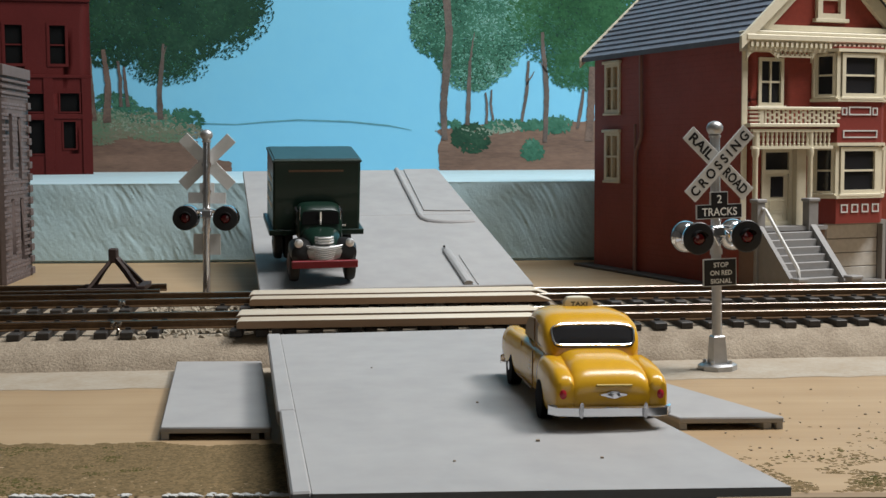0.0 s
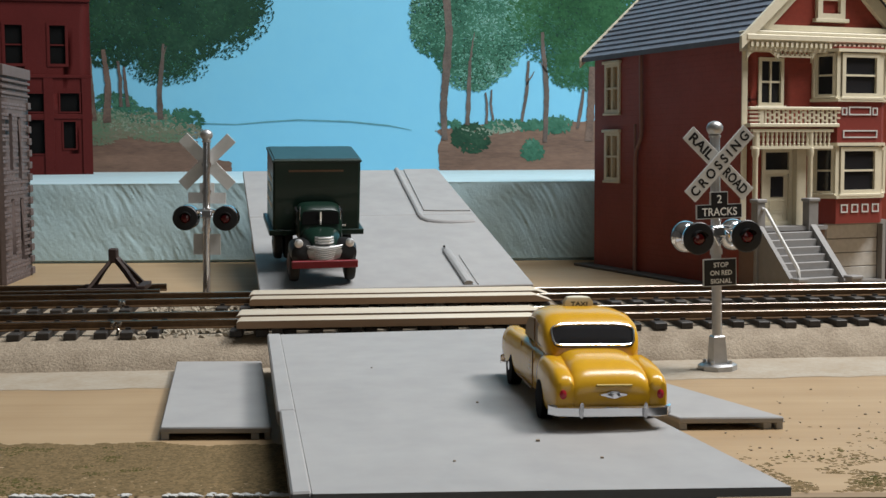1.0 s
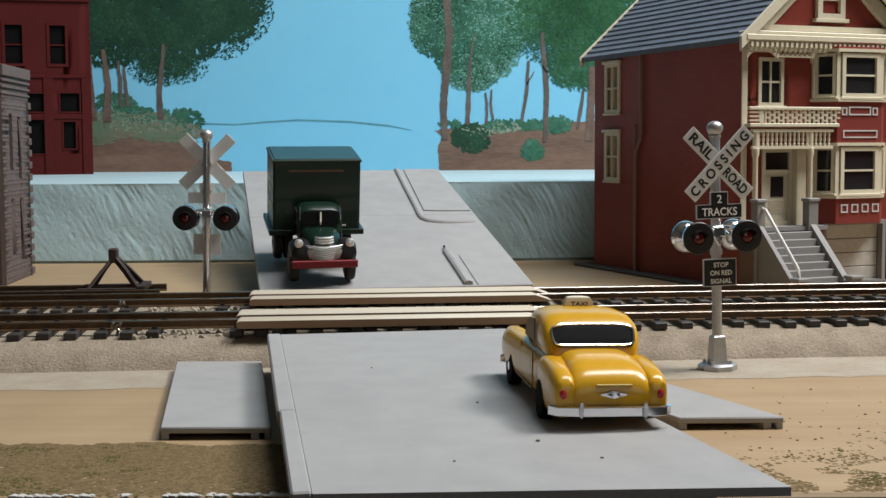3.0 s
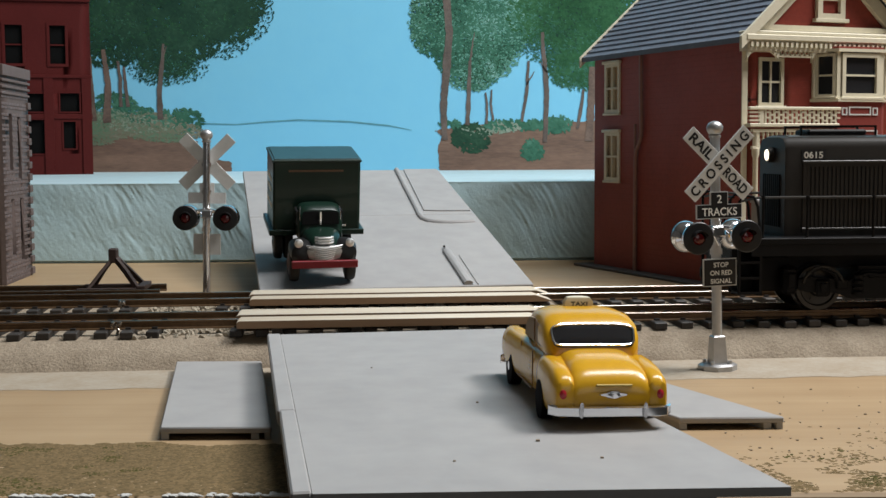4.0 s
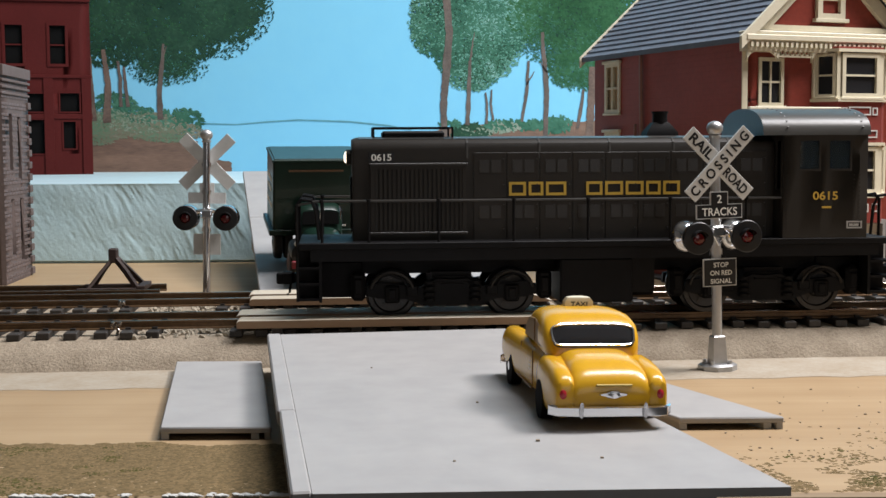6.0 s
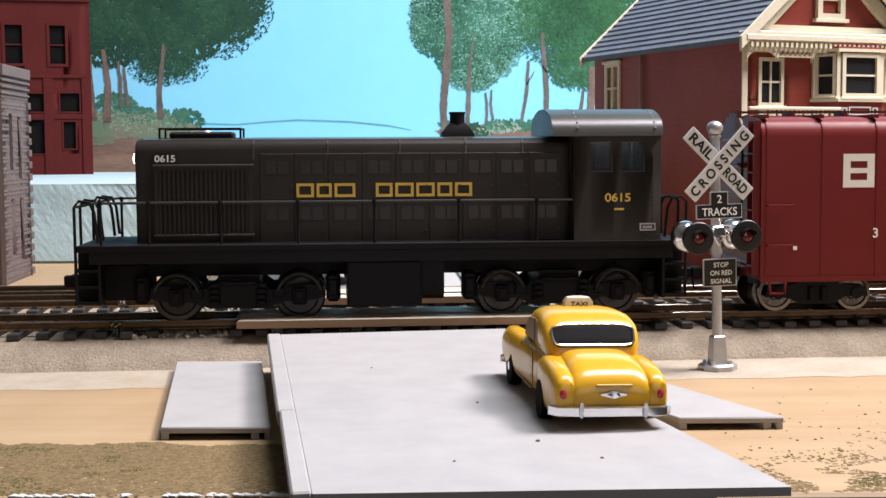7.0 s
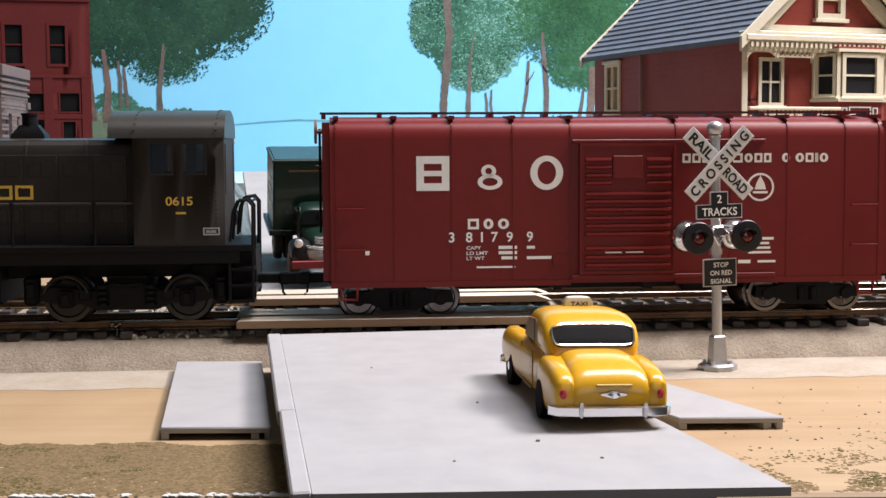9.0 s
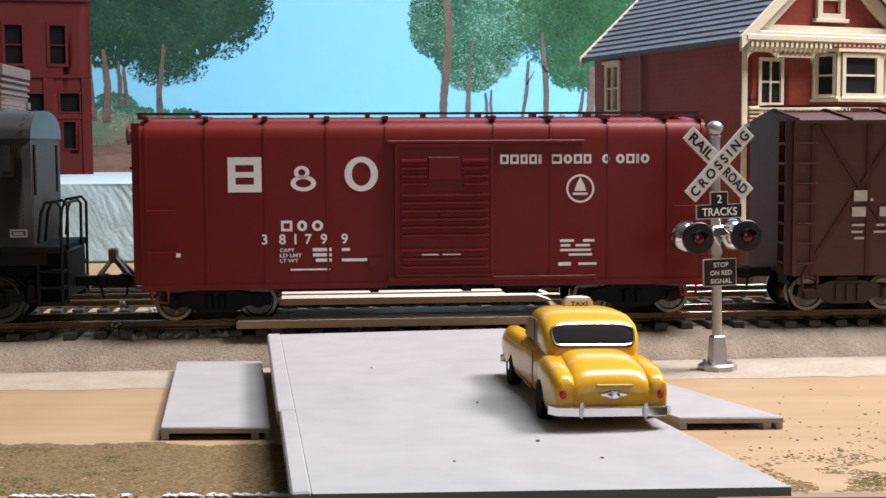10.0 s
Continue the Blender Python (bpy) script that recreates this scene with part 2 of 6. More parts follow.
def mesh_of(name, bm, *materials):
    bmesh.ops.recalc_face_normals(bm, faces=bm.faces)
    for f in bm.faces:
        f.smooth = True
    for e in bm.edges:
        if len(e.link_faces) == 2 and e.calc_face_angle(0) > 0.6:
            e.smooth = False
    bm.transform(Matrix.Scale(MM, 4))
    data = bpy.data.meshes.new(name)
    bm.to_mesh(data)
    bm.free()
    for m in materials:
        data.materials.append(m)
    return data


def part(name, bm, material, parent, label="", kind=""):
    ob = new(name, mesh_of(name, bm, material))
    ob.parent = parent
    return tagged(ob, label, kind=kind)


def boxpart(name, material, parent, dims, bevel=0.0, label=""):
    bm = bmesh.new()
    box(bm, *dims, bevel)
    return part(name, bm, material, parent, label)


def thing(name, label, category, m=None, group="", kind=""):
    ob = new(name)
    ob.empty_display_size = 0.01
    if m is not None:
        ob.matrix_basis = m
    return tagged(ob, label, category, group, kind)


def solid(name, bm, material, label, category="", m=None, kind="", group=""):
    ob = new(name, mesh_of(name, bm, material))
    if m is not None:
        ob.matrix_basis = m
    return tagged(ob, label, category, group, kind)


def mpose(x, y, z, rx=0, ry=0, rz=0):
    return pose(x * MM, y * MM, z * MM, rx, ry, rz)


def lettering(text, height, material, parent, m, width=None, bold=0.0, name="lettering"):
    """Printed words: cap height and width in mm, in the xy plane of m (mm)."""
    cu = bpy.data.curves.new(name, "FONT")
    cu.body, cu.align_x, cu.align_y, cu.size, cu.extrude, cu.offset = text, "CENTER", "CENTER", 1.0, 0.0, bold
    tmp = bpy.data.objects.new(name, cu)
    data = bpy.data.meshes.new_from_object(tmp)
    bpy.data.objects.remove(tmp)
    co = np.array([v.co[:] for v in data.vertices])
    lo, hi = co.min(0), co.max(0)
    sy = height / (hi[1] - lo[1])
    sx = sy if width is None else width / (hi[0] - lo[0])
    mid = (lo + hi) / 2
    for v in data.vertices:
        v.co = Vector(((v.co.x - mid[0]) * sx * MM, (v.co.y - mid[1]) * sy * MM, 0))
    data.materials.append(material)
    ob = new(name, data)
    ob.parent = parent
    ob.matrix_basis = m
    return ob


def oval(bm, cx, cz, rx, rz, wx, wz, y0, y1, seg=28):
    """An upright flat ring in the xz plane."""
    loops = []
    for y, k in ((y0, 0), (y0, 1), (y1, 1), (y1, 0)):
        loops.append([(cx + (rx - k * wx) * math.cos(a), y, cz + (rz - k * wz) * math.sin(a)) for a in [2 * math.pi * i / seg for i in range(seg)]])
    made = rings(bm, loops, cap=False)
    n = seg
    for i in range(n):
        bm.faces.new((made[3][i], made[3][(i + 1) % n], made[0][(i + 1) % n], made[0][i]))


# ---- the room ----
def room():
    def slab(name, dims, m, label, kind="structure"):
        bm = bmesh.new()
        box(bm, *dims)
        return solid(name, bm, m, label, kind=kind)
    slab("floor", (-2300, 2300, -2600, 1500, -1100, -1050), FLOOR_MAT, "brown room floor under the layout")
    slab("ceiling", (-2300, 2300, -2600, 1500, 1620, 1660), CEILING_PAINT, "plain white room ceiling")
    slab("wall_north", (-2300, 2300, 1500, 1560, -1100, 1660), WALL_PAINT, "plain room wall behind the backdrop")
    bm = bmesh.new()
    for x0, x1, z0, z1 in ((-2300, 430, -1100, 1660), (1270, 2300, -1100, 1660), (430, 1270, -1100, 30), (430, 1270, 1070, 1660)):
        box(bm, x0, x1, -2660, -2600, z0, z1)
    solid("wall_south", bm, WALL_PAINT, "plain room wall with a window, behind the camera", kind="structure")
    bm = bmesh.new()
    frame_of(bm, 430, 1270, 30, 1070, 30, -2640, -2596)
    box(bm, 460, 1240, -2630, -2606, 540, 560)
    solid("window_1", bm, CEILING_PAINT, "white sash window letting daylight into the room", kind="structure")
    slab("wall_east", (2300, 2360, -2660, 1560, -1100, 1660), WALL_PAINT, "plain room wall at the layout's end")
    slab("wall_west", (-2360, -2300, -2660, 1560, -1100, 1660), WALL_PAINT, "plain room wall at the layout's end")


room()


# ---- the layout's table ----
def table():
    bm = bmesh.new()
    box(bm, -900, 1500, -187, 830, -33, -14, 0.8)
    solid("ground", bm, PLYWOOD, "tan plywood tabletop of the railway layout", kind="structure")
    bm = bmesh.new()
    box(bm, -900, 1500, -170, 820, -90, -33.2)
    solid("table_frame", bm, PLYWOOD, "plywood frame under the layout table", kind="structure")


def table_legs():
    bm = bmesh.new()
    box(bm, -30, 30, -30, 30, -1050, -90.2)
    data = mesh_of("table_leg", bm, PLYWOOD)
    for x in (-840, 300, 1440):
        for y in (-130, 780):
            ob = new("table_leg", data)
            ob.matrix_basis = mpose(x, y, 0)
            tagged(ob, "square wooden leg under the layout table", kind="structure")


def track_pose(s, off, z=0):
    p = U * s + N * off
    return mpose(p.x, p.y, z, 0, 0, TRACK_TURN)


def paint_strip():
    """A band of pale primer on the plywood, with an uneven edge."""
    bm = bmesh.new()
    rnd = random.Random(3)
    a, b = [], []
    for i in range(160):
        x = -420 + 8 * i
        a.append(bm.verts.new((x, -54.5 - (x + 100) * 0.02 + rnd.uniform(-1.2, 1.2), 0)))
        b.append(bm.verts.new((x, -8, 0)))
    for i in range(159):
        bm.faces.new((a[i], a[i + 1], b[i + 1], b[i]))
    solid("paint_strip", bm, PALE_PAINT, "band of pale primer on the plywood beside the roadbed", kind="structure", m=track_pose(0, 0, -13.9))


def roadbed(name, off, s0, s1, wide0, wide1):
    bm = bmesh.new()
    rnd = random.Random(int(off) + 5)
    loops = []
    n = int((s1 - s0) / 4)
    for i in range(n + 1):
        s = s0 + (s1 - s0) * i / n
        j = [rnd.uniform(-0.5, 0.5) for _ in range(6)]
        loops.append([(s, -wide1 + j[0], -14), (s, -wide1 + 3 + j[1], -10.5 + j[2] * 0.4), (s, -wide0 + j[3], -5.6 + 0.3 * j[4]), (s, -wide0 + 5, -5 + 0.3 * j[5]),
                      (s, 22.4 + wide0 - 5, -5), (s, 22.4 + wide0, -5.6), (s, 22.4 + wide1, -14)])
    rings(bm, loops)
    solid(name, bm, BALLAST, "sanded cork roadbed with sloping shoulder", kind="structure", m=track_pose(0, off))


def rail_profile(side=1):
    return [(-1.5, -3), (1.5, -3), (1.5, -2.6), (0.4, -2.2), (0.4, -1.0), (0.85, -0.7), (0.85, -0.15), (0.7, 0), (-0.7, 0), (-0.85, -0.15),
            (-0.85, -0.7), (-0.4, -1.0), (-0.4, -2.2), (-1.5, -2.6)]


def track(off, s0, s1, pitch, gaps, label):
    root = thing("track", label, "track", track_pose(0, off), group="railway tracks", kind="structure")
    for y in (0, 22.4):
        bm = bmesh.new()
        prism(bm, [(y + p[0], p[1]) for p in rail_profile()], "x", s0, s1)
        rail = part("rail", bm, RAIL_SIDE, root)
        rail.data.materials.append(RAIL_HEAD)
        for f in rail.data.polygons:
            if f.normal.z > 0.6 and f.center.z > -0.0004:
                f.material_index = 1
    bm = bmesh.new()
    box(bm, -2.2, 2.2, -8.5, 31, -5.2, -2.7, 0.3)
    for y in (0, 22.4):
        for d in (-2.1, 2.1):
            box(bm, -0.9, 0.9, y + d - 0.7, y + d + 0.7, -2.9, -2.0)
    tie = mesh_of("tie", bm, TIE)
    rnd = random.Random(int(off))
    s = s0 + 4
    while s < s1 - 3:
        if not any(a < s < b for a, b in gaps):
            ob = new("tie", tie)
            ob.parent = root
            ob.matrix_basis = mpose(s + rnd.uniform(-0.6, 0.6), rnd.uniform(-1.1, 1.1), rnd.uniform(-0.2, 0.1), 0, 0, rnd.uniform(-2.5, 2.5))
        s += pitch
    return root


def crossing_boards(off, s0, s1):
    """Timber crossing: a board outside the near rail and one between the rails."""
    root = thing("crossing_boards", "pale basswood planks of the grade crossing beside the rails", "crossing planks", track_pose(0, off), group="grade crossing planks")
    for y0, y1, a, b in ((-13.5, -2.2, s0 + 1.2, s1 - 3), (3.2, 19.0, s0, s1)):
        bm = bmesh.new()
        prism(bm, [(a, -1.7), (a, 0.3), (a + 0.9, 0.9), (b - 6.5, 0.9), (b, -1.3), (b, -1.7)], "y", y0, y1)
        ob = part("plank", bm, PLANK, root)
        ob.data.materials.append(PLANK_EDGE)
        # the two long side faces take a darker, browner tone
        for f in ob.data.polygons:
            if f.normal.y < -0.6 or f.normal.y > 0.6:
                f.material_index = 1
        for k in range(4):
            x = a + (b - a) * (k + 0.5) / 4
            boxpart("batten", TIE, root, (x - 1.8, x + 1.8, y0 + 0.6, y1 - 0.5, -5.0, -1.7))


def turf_edge(x):
    return -138 - 0.05 * (x + 100) + 4.0 * noise.noise((x * 0.06, 0.0, 2.0)) + 2.0 * noise.noise((x * 0.3, 0.0, 5.0))


def turf():
    """Scenic turf glued along the front of the table: small ragged crumbs that overlap and thin out."""
    rnd = random.Random(8)
    for tan, name, label, count in ((True, "turf", "tan scenic turf thinning out over plywood", 30000), (False, "turf", "olive green scenic turf on the table's front edge", 13000)):
        bm = bmesh.new()
        for i in range(count):
            if rnd.random() < 0.78:
                x = rnd.uniform(-136, -24)
                edge = turf_edge(x) + (1.5 if tan else -1.5)
                y = edge - (abs(rnd.gauss(0, 20)) if i % 2 else rnd.uniform(0, 50))
                patch = noise.noise((x * 0.045, y * 0.075, 7.0)) + 0.5 * noise.noise((x * 0.16, y * 0.2, 1.0))
                keep = patch > (-0.7 if tan else -0.12 + 0.011 * (x + 118))
            else:
                x = rnd.uniform(60, 190)
                y = -187 + abs(rnd.gauss(0, 9 + 0.26 * (x - 60)))
                keep = noise.noise((x * 0.08, y * 0.1, 3.0)) > (-0.05 if tan else 0.22)
            if y < -185.6 or y > -118 or not keep:
                continue
            r = rnd.uniform(0.3, 1.0) * ((1.35 if x < 0 else 0.8) if tan else 0.8)
            z = -13.95 + rnd.uniform(0, 0.06) + (0 if tan else 0.1)
            k = 5
            ring = [bm.verts.new((x + r * rnd.uniform(0.6, 1.2) * math.cos(6.283 * q / k), y + r * rnd.uniform(0.6, 1.2) * math.sin(6.283 * q / k), -13.99)) for q in range(k)]
            top = bm.verts.new((x, y, z + rnd.uniform(0.0, 0.1)))
            for q in range(k):
                bm.faces.new((ring[q], ring[(q + 1) % k], top))
        solid(name, bm, TURF_TAN if tan else TURF, label, "turf", kind="stuff")
    bm = bmesh.new()
    for i in range(90):
        x, y = rnd.uniform(72, 160), rnd.triangular(-165, -60, -150)
        r = rnd.uniform(0.08, 0.3)
        box(bm, x - r, x + r, y - r * 1.4, y + r, -14, -14 + r)
    for x, y, r in ((19.5, -191, 0.4), (8, -150, 0.3), (2, -208, 0.25), (-20, -100, 0.25), (31, -206, 0.3)):
        box(bm, x - r, x + r, y - r, y + r, -1.52, -1.5 + r)
    edge = bmesh.new()
    for i in range(260):
        x, y, r = rnd.uniform(-92, -24), -186.9 + abs(rnd.gauss(0, 0.8)), rnd.uniform(0.2, 0.7)
        if noise.noise((x * 0.12, 0.0, 3.0)) > -0.1:
            bmesh.ops.create_icosphere(edge, subdivisions=1, radius=r, matrix=Matrix.Translation((x, y, -14 + 0.3 * r)) @ Matrix.Diagonal((1.5, 0.8, 0.6, 1)))
    solid("plaster_crumbs", edge, WHITE_SIGN, "white plaster crumbs along the table's front edge", "plaster", kind="stuff")
    solid("crumbs", bm, BALLAST, "scattered brown scenic crumbs on plywood", "crumbs", kind="stuff")


def rubble():
    """Broken plaster where ties are missing between the rails."""
    rnd = random.Random(4)
    bm = bmesh.new()
    for i in range(420):
        s, y = rnd.uniform(-112, -72), rnd.choice([rnd.uniform(-9, 28), rnd.uniform(55, 88)])
        r = rnd.uniform(0.4, 1.5)
        bmesh.ops.create_icosphere(bm, subdivisions=1, radius=r,
                                   matrix=Matrix.Translation((s, y, -5.2)) @ Euler((rnd.random() * 6, rnd.random() * 6, 0)).to_matrix().to_4x4() @ Matrix.Diagonal((1.5, 1, 0.6, 1)))
    solid("rubble", bm, PLASTER, "crumbled pale plaster between the rails", "rubble", m=track_pose(0, 0), kind="stuff")


# ---- grey plastic road panels ----
def slab_outline(bm, pts, z0, z1):
    rings(bm, [[(x, y, z0) for x, y in pts], [(x, y, z1) for x, y in pts]])


def road_front():
    """The near road, in two lengths, with a raised lip along one edge, on a plywood riser."""
    root = thing("road_panel", "smooth grey plastic roadway leading up to the crossing", "road panel", mpose(-57.4, -35.0, -1.5, 0, 0, -81.3), group="grey plastic road panels")
    # local x runs along the road towards its open end, y across it
    bm = bmesh.new()
    slab_outline(bm, [(0, 4.0), (199.2, 4.0), (209.1, 89.0), (146.4, 83.4), (0, 79)], -1.7, 0)
    part("deck", bm, ROAD, root)
    for a, b, dy in ((0, 125.5, 0), (125.9, 198.8, 0.5)):
        bm = bmesh.new()
        box(bm, a, b, -0.3 + dy, 3.9, -3.4, 0.35, 0.4)
        part("lip", bm, ROAD, root)
    bm = bmesh.new()
    for x in (6, 60, 118, 135, 150):
        box(bm, x, x + 5, 3, 78, -12.4, -1.7)
    part("riser", bm, PLYWOOD, root)
    bm = bmesh.new()
    box(bm, 192, 196, 44, 80, -5.5, -1.7)
    part("end_rib", bm, ROAD, root)


def road_side(m, lx, ly, lean):
    """A small panel on legs; lean: how far its sides slip across for each unit back."""
    root = thing("road_panel", "small grey plastic road panel on legs on the plywood", "road panel", m, group="grey plastic road panels")
    slip = Matrix(((1, lean, 0, 0), (0, 1, 0, 0), (0, 0, 1, 0), (0, 0, 0, 1)))
    bm = bmesh.new()
    box(bm, 0, lx, 0, ly, 1.7, 3.3, 0.35)
    bm.transform(slip)
    part("deck", bm, ROAD, root)
    for x0, x1 in ((0.2, 2.2), (lx - 5.2, lx - 3.2), (lx - 1.8, lx - 0.2)):
        bm = bmesh.new()
        box(bm, x0, x1, 0.4, ly - 0.4, 0, 1.7)
        bm.transform(slip)
        part("leg", bm, ROAD, root)


def ramp():
    """The far road: two panels climbing from the rear track to the top of the foam."""
    run = Vector((-44.3, 246, 48.0))
    length = run.length
    yaw = math.degrees(math.atan2(run.y, run.x))
    pitch = math.degrees(math.asin(run.z / length))
    root = thing("ramp_road", "grey plastic ramp road climbing to the foam plateau", "ramp road", mpose(-80.7, 111, -3.0, 0, 0, yaw) @ pose(0, 0, 0, 0, -pitch, 0), group="grey plastic road panels")
    w = 124
    for a, b in ((0, 134.4), (134.8, length)):
        bm = bmesh.new()
        box(bm, a, b, -w, 0, -2.8, 0, 0.4)
        part("deck", bm, ROAD, root)
    # kerb ribs beside the walkway
    bm = bmesh.new()
    rings(bm, [[(x, -w + y, z) for y, z in ((28 + g, -0.1), (28.2 + g, h * 0.7), (29.2 + g, h), (31.0 - g, h), (32.0 - g, h * 0.6), (32.2 - g, -0.1))]
               for x, g, h in ((1, 0, 2.0), (56, 0, 1.9), (64, 1.4, 1.5))])
    part("kerb", bm, ROAD, root)
    bm = bmesh.new()
    tube(bm, [(1, -w + 25.6, 0.1), (50, -w + 25.0, 0.1)], 0.4)
    part("kerb_edge", bm, ROAD, root)
    bm = bmesh.new()
    pts = [(length - 0.5, 27), (200, 29.0), (150, 30.6), (132, 31.4), (124, 31.0), (119, 28.6), (116.6, 24), (115.8, 18), (116.2, 11), (117.4, 4)]
    tube(bm, [(x, -w + y, 0.1 - 0.12 * max(0, k - 5)) for k, (x, y) in enumerate(pts)], 1.6, 10)
    part("kerb", bm, ROAD, root)
    bm = bmesh.new()
    slab_outline(bm, [(length - 1, -w + 1.5), (141, -w + 1.5), (141.5, -w + 18), (143, -w + 27.4), (length - 1, -w + 22.5)], 0.0, 0.7)
    part("walkway", bm, ROAD, root)
    bm = bmesh.new()
    prism(bm, [(22, -2.8), (length - 30, -2.8), (length - 30, -2.8 - (length - 52) * 0.195)], "y", -w + 4, -4)
    part("wedge", bm, PLYWOOD, root)


# ---- foam plateau ----
def foam():
    bm = bmesh.new()
    nx, nz = 1300, 56
    x0, x1 = -520, 640
    grid = []
    for j in range(nz + 1):
        z = -14 + 51 * j / nz
        row = []
        for i in range(nx + 1):
            x = x0 + (x1 - x0) * i / nx
            # long slanting knife cuts and torn pits
            q = 5 * noise.noise((x * 0.02, z * 0.03, 4.0))
            where = max(0.15, min(1.0, 0.55 + 1.3 * noise.noise((x * 0.022, z * 0.03, 9.0))))
            stroke_a = 1 - abs(noise.noise(((x + z * 0.62 + q) * 0.4, (z - x * 0.6) * 0.03, 1.0))) * 2.2
            nick = noise.noise(((x + z * 0.6 + q) * 0.75, (z - x * 0.55) * 0.13, 6.0))
            burr = noise.noise((x * 0.45, z * 0.5, 5.0))
            d = (0.34 * max(0, stroke_a - 0.25) * where + 0.3 * max(0, nick - 0.2) - 0.55 * max(0, burr - 0.48) * where + 0.25 * noise.noise((x * 0.03, z * 0.05, 3))) * (1 if 1 < j < nz else 0.3)
            if j < 2:
                d += 1.2
            row.append(bm.verts.new((x, 378 + 2.0 * d + 0.012 * x, z)))
        grid.append(row)
    for j in range(nz):
        for i in range(nx):
            bm.faces.new((grid[j][i], grid[j][i + 1], grid[j + 1][i + 1], grid[j + 1][i]))
    top_back = [bm.verts.new((v.co.x, 792.6, 37)) for v in grid[nz][::nx]]
    bot_back = [bm.verts.new((v.co.x, 792.6, -14)) for v in grid[0][::nx]]
    roof = bm.faces.new([*grid[nz], top_back[1], top_back[0]])
    bm.faces.new([*grid[0], bot_back[1], bot_back[0]])
    bm.faces.new((top_back[0], top_back[1], bot_back[1], bot_back[0]))
    bm.faces.new([r[0] for r in grid] + [top_back[0], bot_back[0]])
    bm.faces.new([r[-1] for r in grid] + [top_back[1], bot_back[1]])
    ob = solid("foam_block", bm, FOAM, "pale blue insulation foam plateau with rough carved face", "foam block")
    ob.data.materials.append(FOAM_TOP)
    for f in ob.data.polygons:
        if f.normal.z > 0.9 and f.area > 0.01:
            f.material_index = 1


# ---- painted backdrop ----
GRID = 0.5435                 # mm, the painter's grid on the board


def on_board(a, b, lift=0.3):
    """A place on the board: a across from its left, b down from its top."""
    return Vector(((a - 784) * GRID, 793 - lift, 59.6 + (260 - b + 0.0052 * (784 - a)) * GRID))


def daubs(name, root, lobes, count, size, material, seed, lean=0.5, label=""):
    """Brush daubs spread over lobes (a, b, radius a, radius b), thinning out towards the rims."""
    rnd = random.Random(seed)
    bm = bmesh.new()
    weight = [l[2] * l[3] for l in lobes]
    for i in range(count):
        a, b, ra, rb = rnd.choices(lobes, weight)[0]
        t, r = rnd.uniform(0, 6.283), rnd.random() ** 0.55 * 1.06
        ca, cb = a + ra * r * math.cos(t), b + rb * r * math.sin(t)
        l, w = size * rnd.uniform(0.5, 1.4), size * rnd.uniform(0.25, 0.6)
        q = rnd.gauss(lean, 0.7)
        dx, dy = math.cos(q), math.sin(q)
        lift = 0.4 + 0.3 * i / count
        n = 5
        vs = []
        for k in range(n):
            z = 6.283 * k / n
            e, f = l * math.cos(z) * rnd.uniform(0.7, 1.1), w * math.sin(z) * rnd.uniform(0.7, 1.1)
            vs.append(bm.verts.new(on_board(ca + e * dx - f * dy, cb + e * dy + f * dx, lift)))
        bm.faces.new(vs)
    return part(name, bm, material, root, label)


def stroke(name, root, pts, widths, material, lift=0.8, seed=0):
    """One long brush stroke with a wavering edge."""
    rnd = random.Random(seed)
    bm = bmesh.new()
    line = []
    for (a0, b0), (a1, b1), w0, w1 in zip(pts, pts[1:], widths, widths[1:]):
        m = max(2, int(math.hypot(a1 - a0, b1 - b0) / 7))
        for k in range(m):
            f = k / m
            line.append((a0 + (a1 - a0) * f + rnd.uniform(-0.6, 0.6), b0 + (b1 - b0) * f, w0 + (w1 - w0) * f))
    line.append((*pts[-1], widths[-1]))
    rows = []
    for i, (a, b, w) in enumerate(line):
        p, q = line[max(i - 1, 0)], line[min(i + 1, len(line) - 1)]
        d = Vector((q[0] - p[0], q[1] - p[1])).normalized()
        w *= rnd.uniform(0.85, 1.1)
        rows.append((bm.verts.new(on_board(a - d.y * w / 2, b + d.x * w / 2, lift)), bm.verts.new(on_board(a + d.y * w / 2, b - d.x * w / 2, lift))))
    for r, s in zip(rows, rows[1:]):
        bm.faces.new((r[0], r[1], s[1], s[0]))
    return part(name, bm, material, root)


def bank(root, outline, material, seed, lift=0.35):
    rnd = random.Random(seed)
    bm = bmesh.new()
    top = []
    for (a0, b0), (a1, b1) in zip(outline, outline[1:]):
        for k in range(12):
            f = k / 12
            top.append((a0 + (a1 - a0) * f + rnd.uniform(-1, 1), b0 + (b1 - b0) * f + rnd.uniform(-2, 2)))
    top.append(outline[-1])
    bm.faces.new([bm.verts.new(on_board(a, b, lift)) for a, b in top])
    return part("painted_bank", bm, material, root)


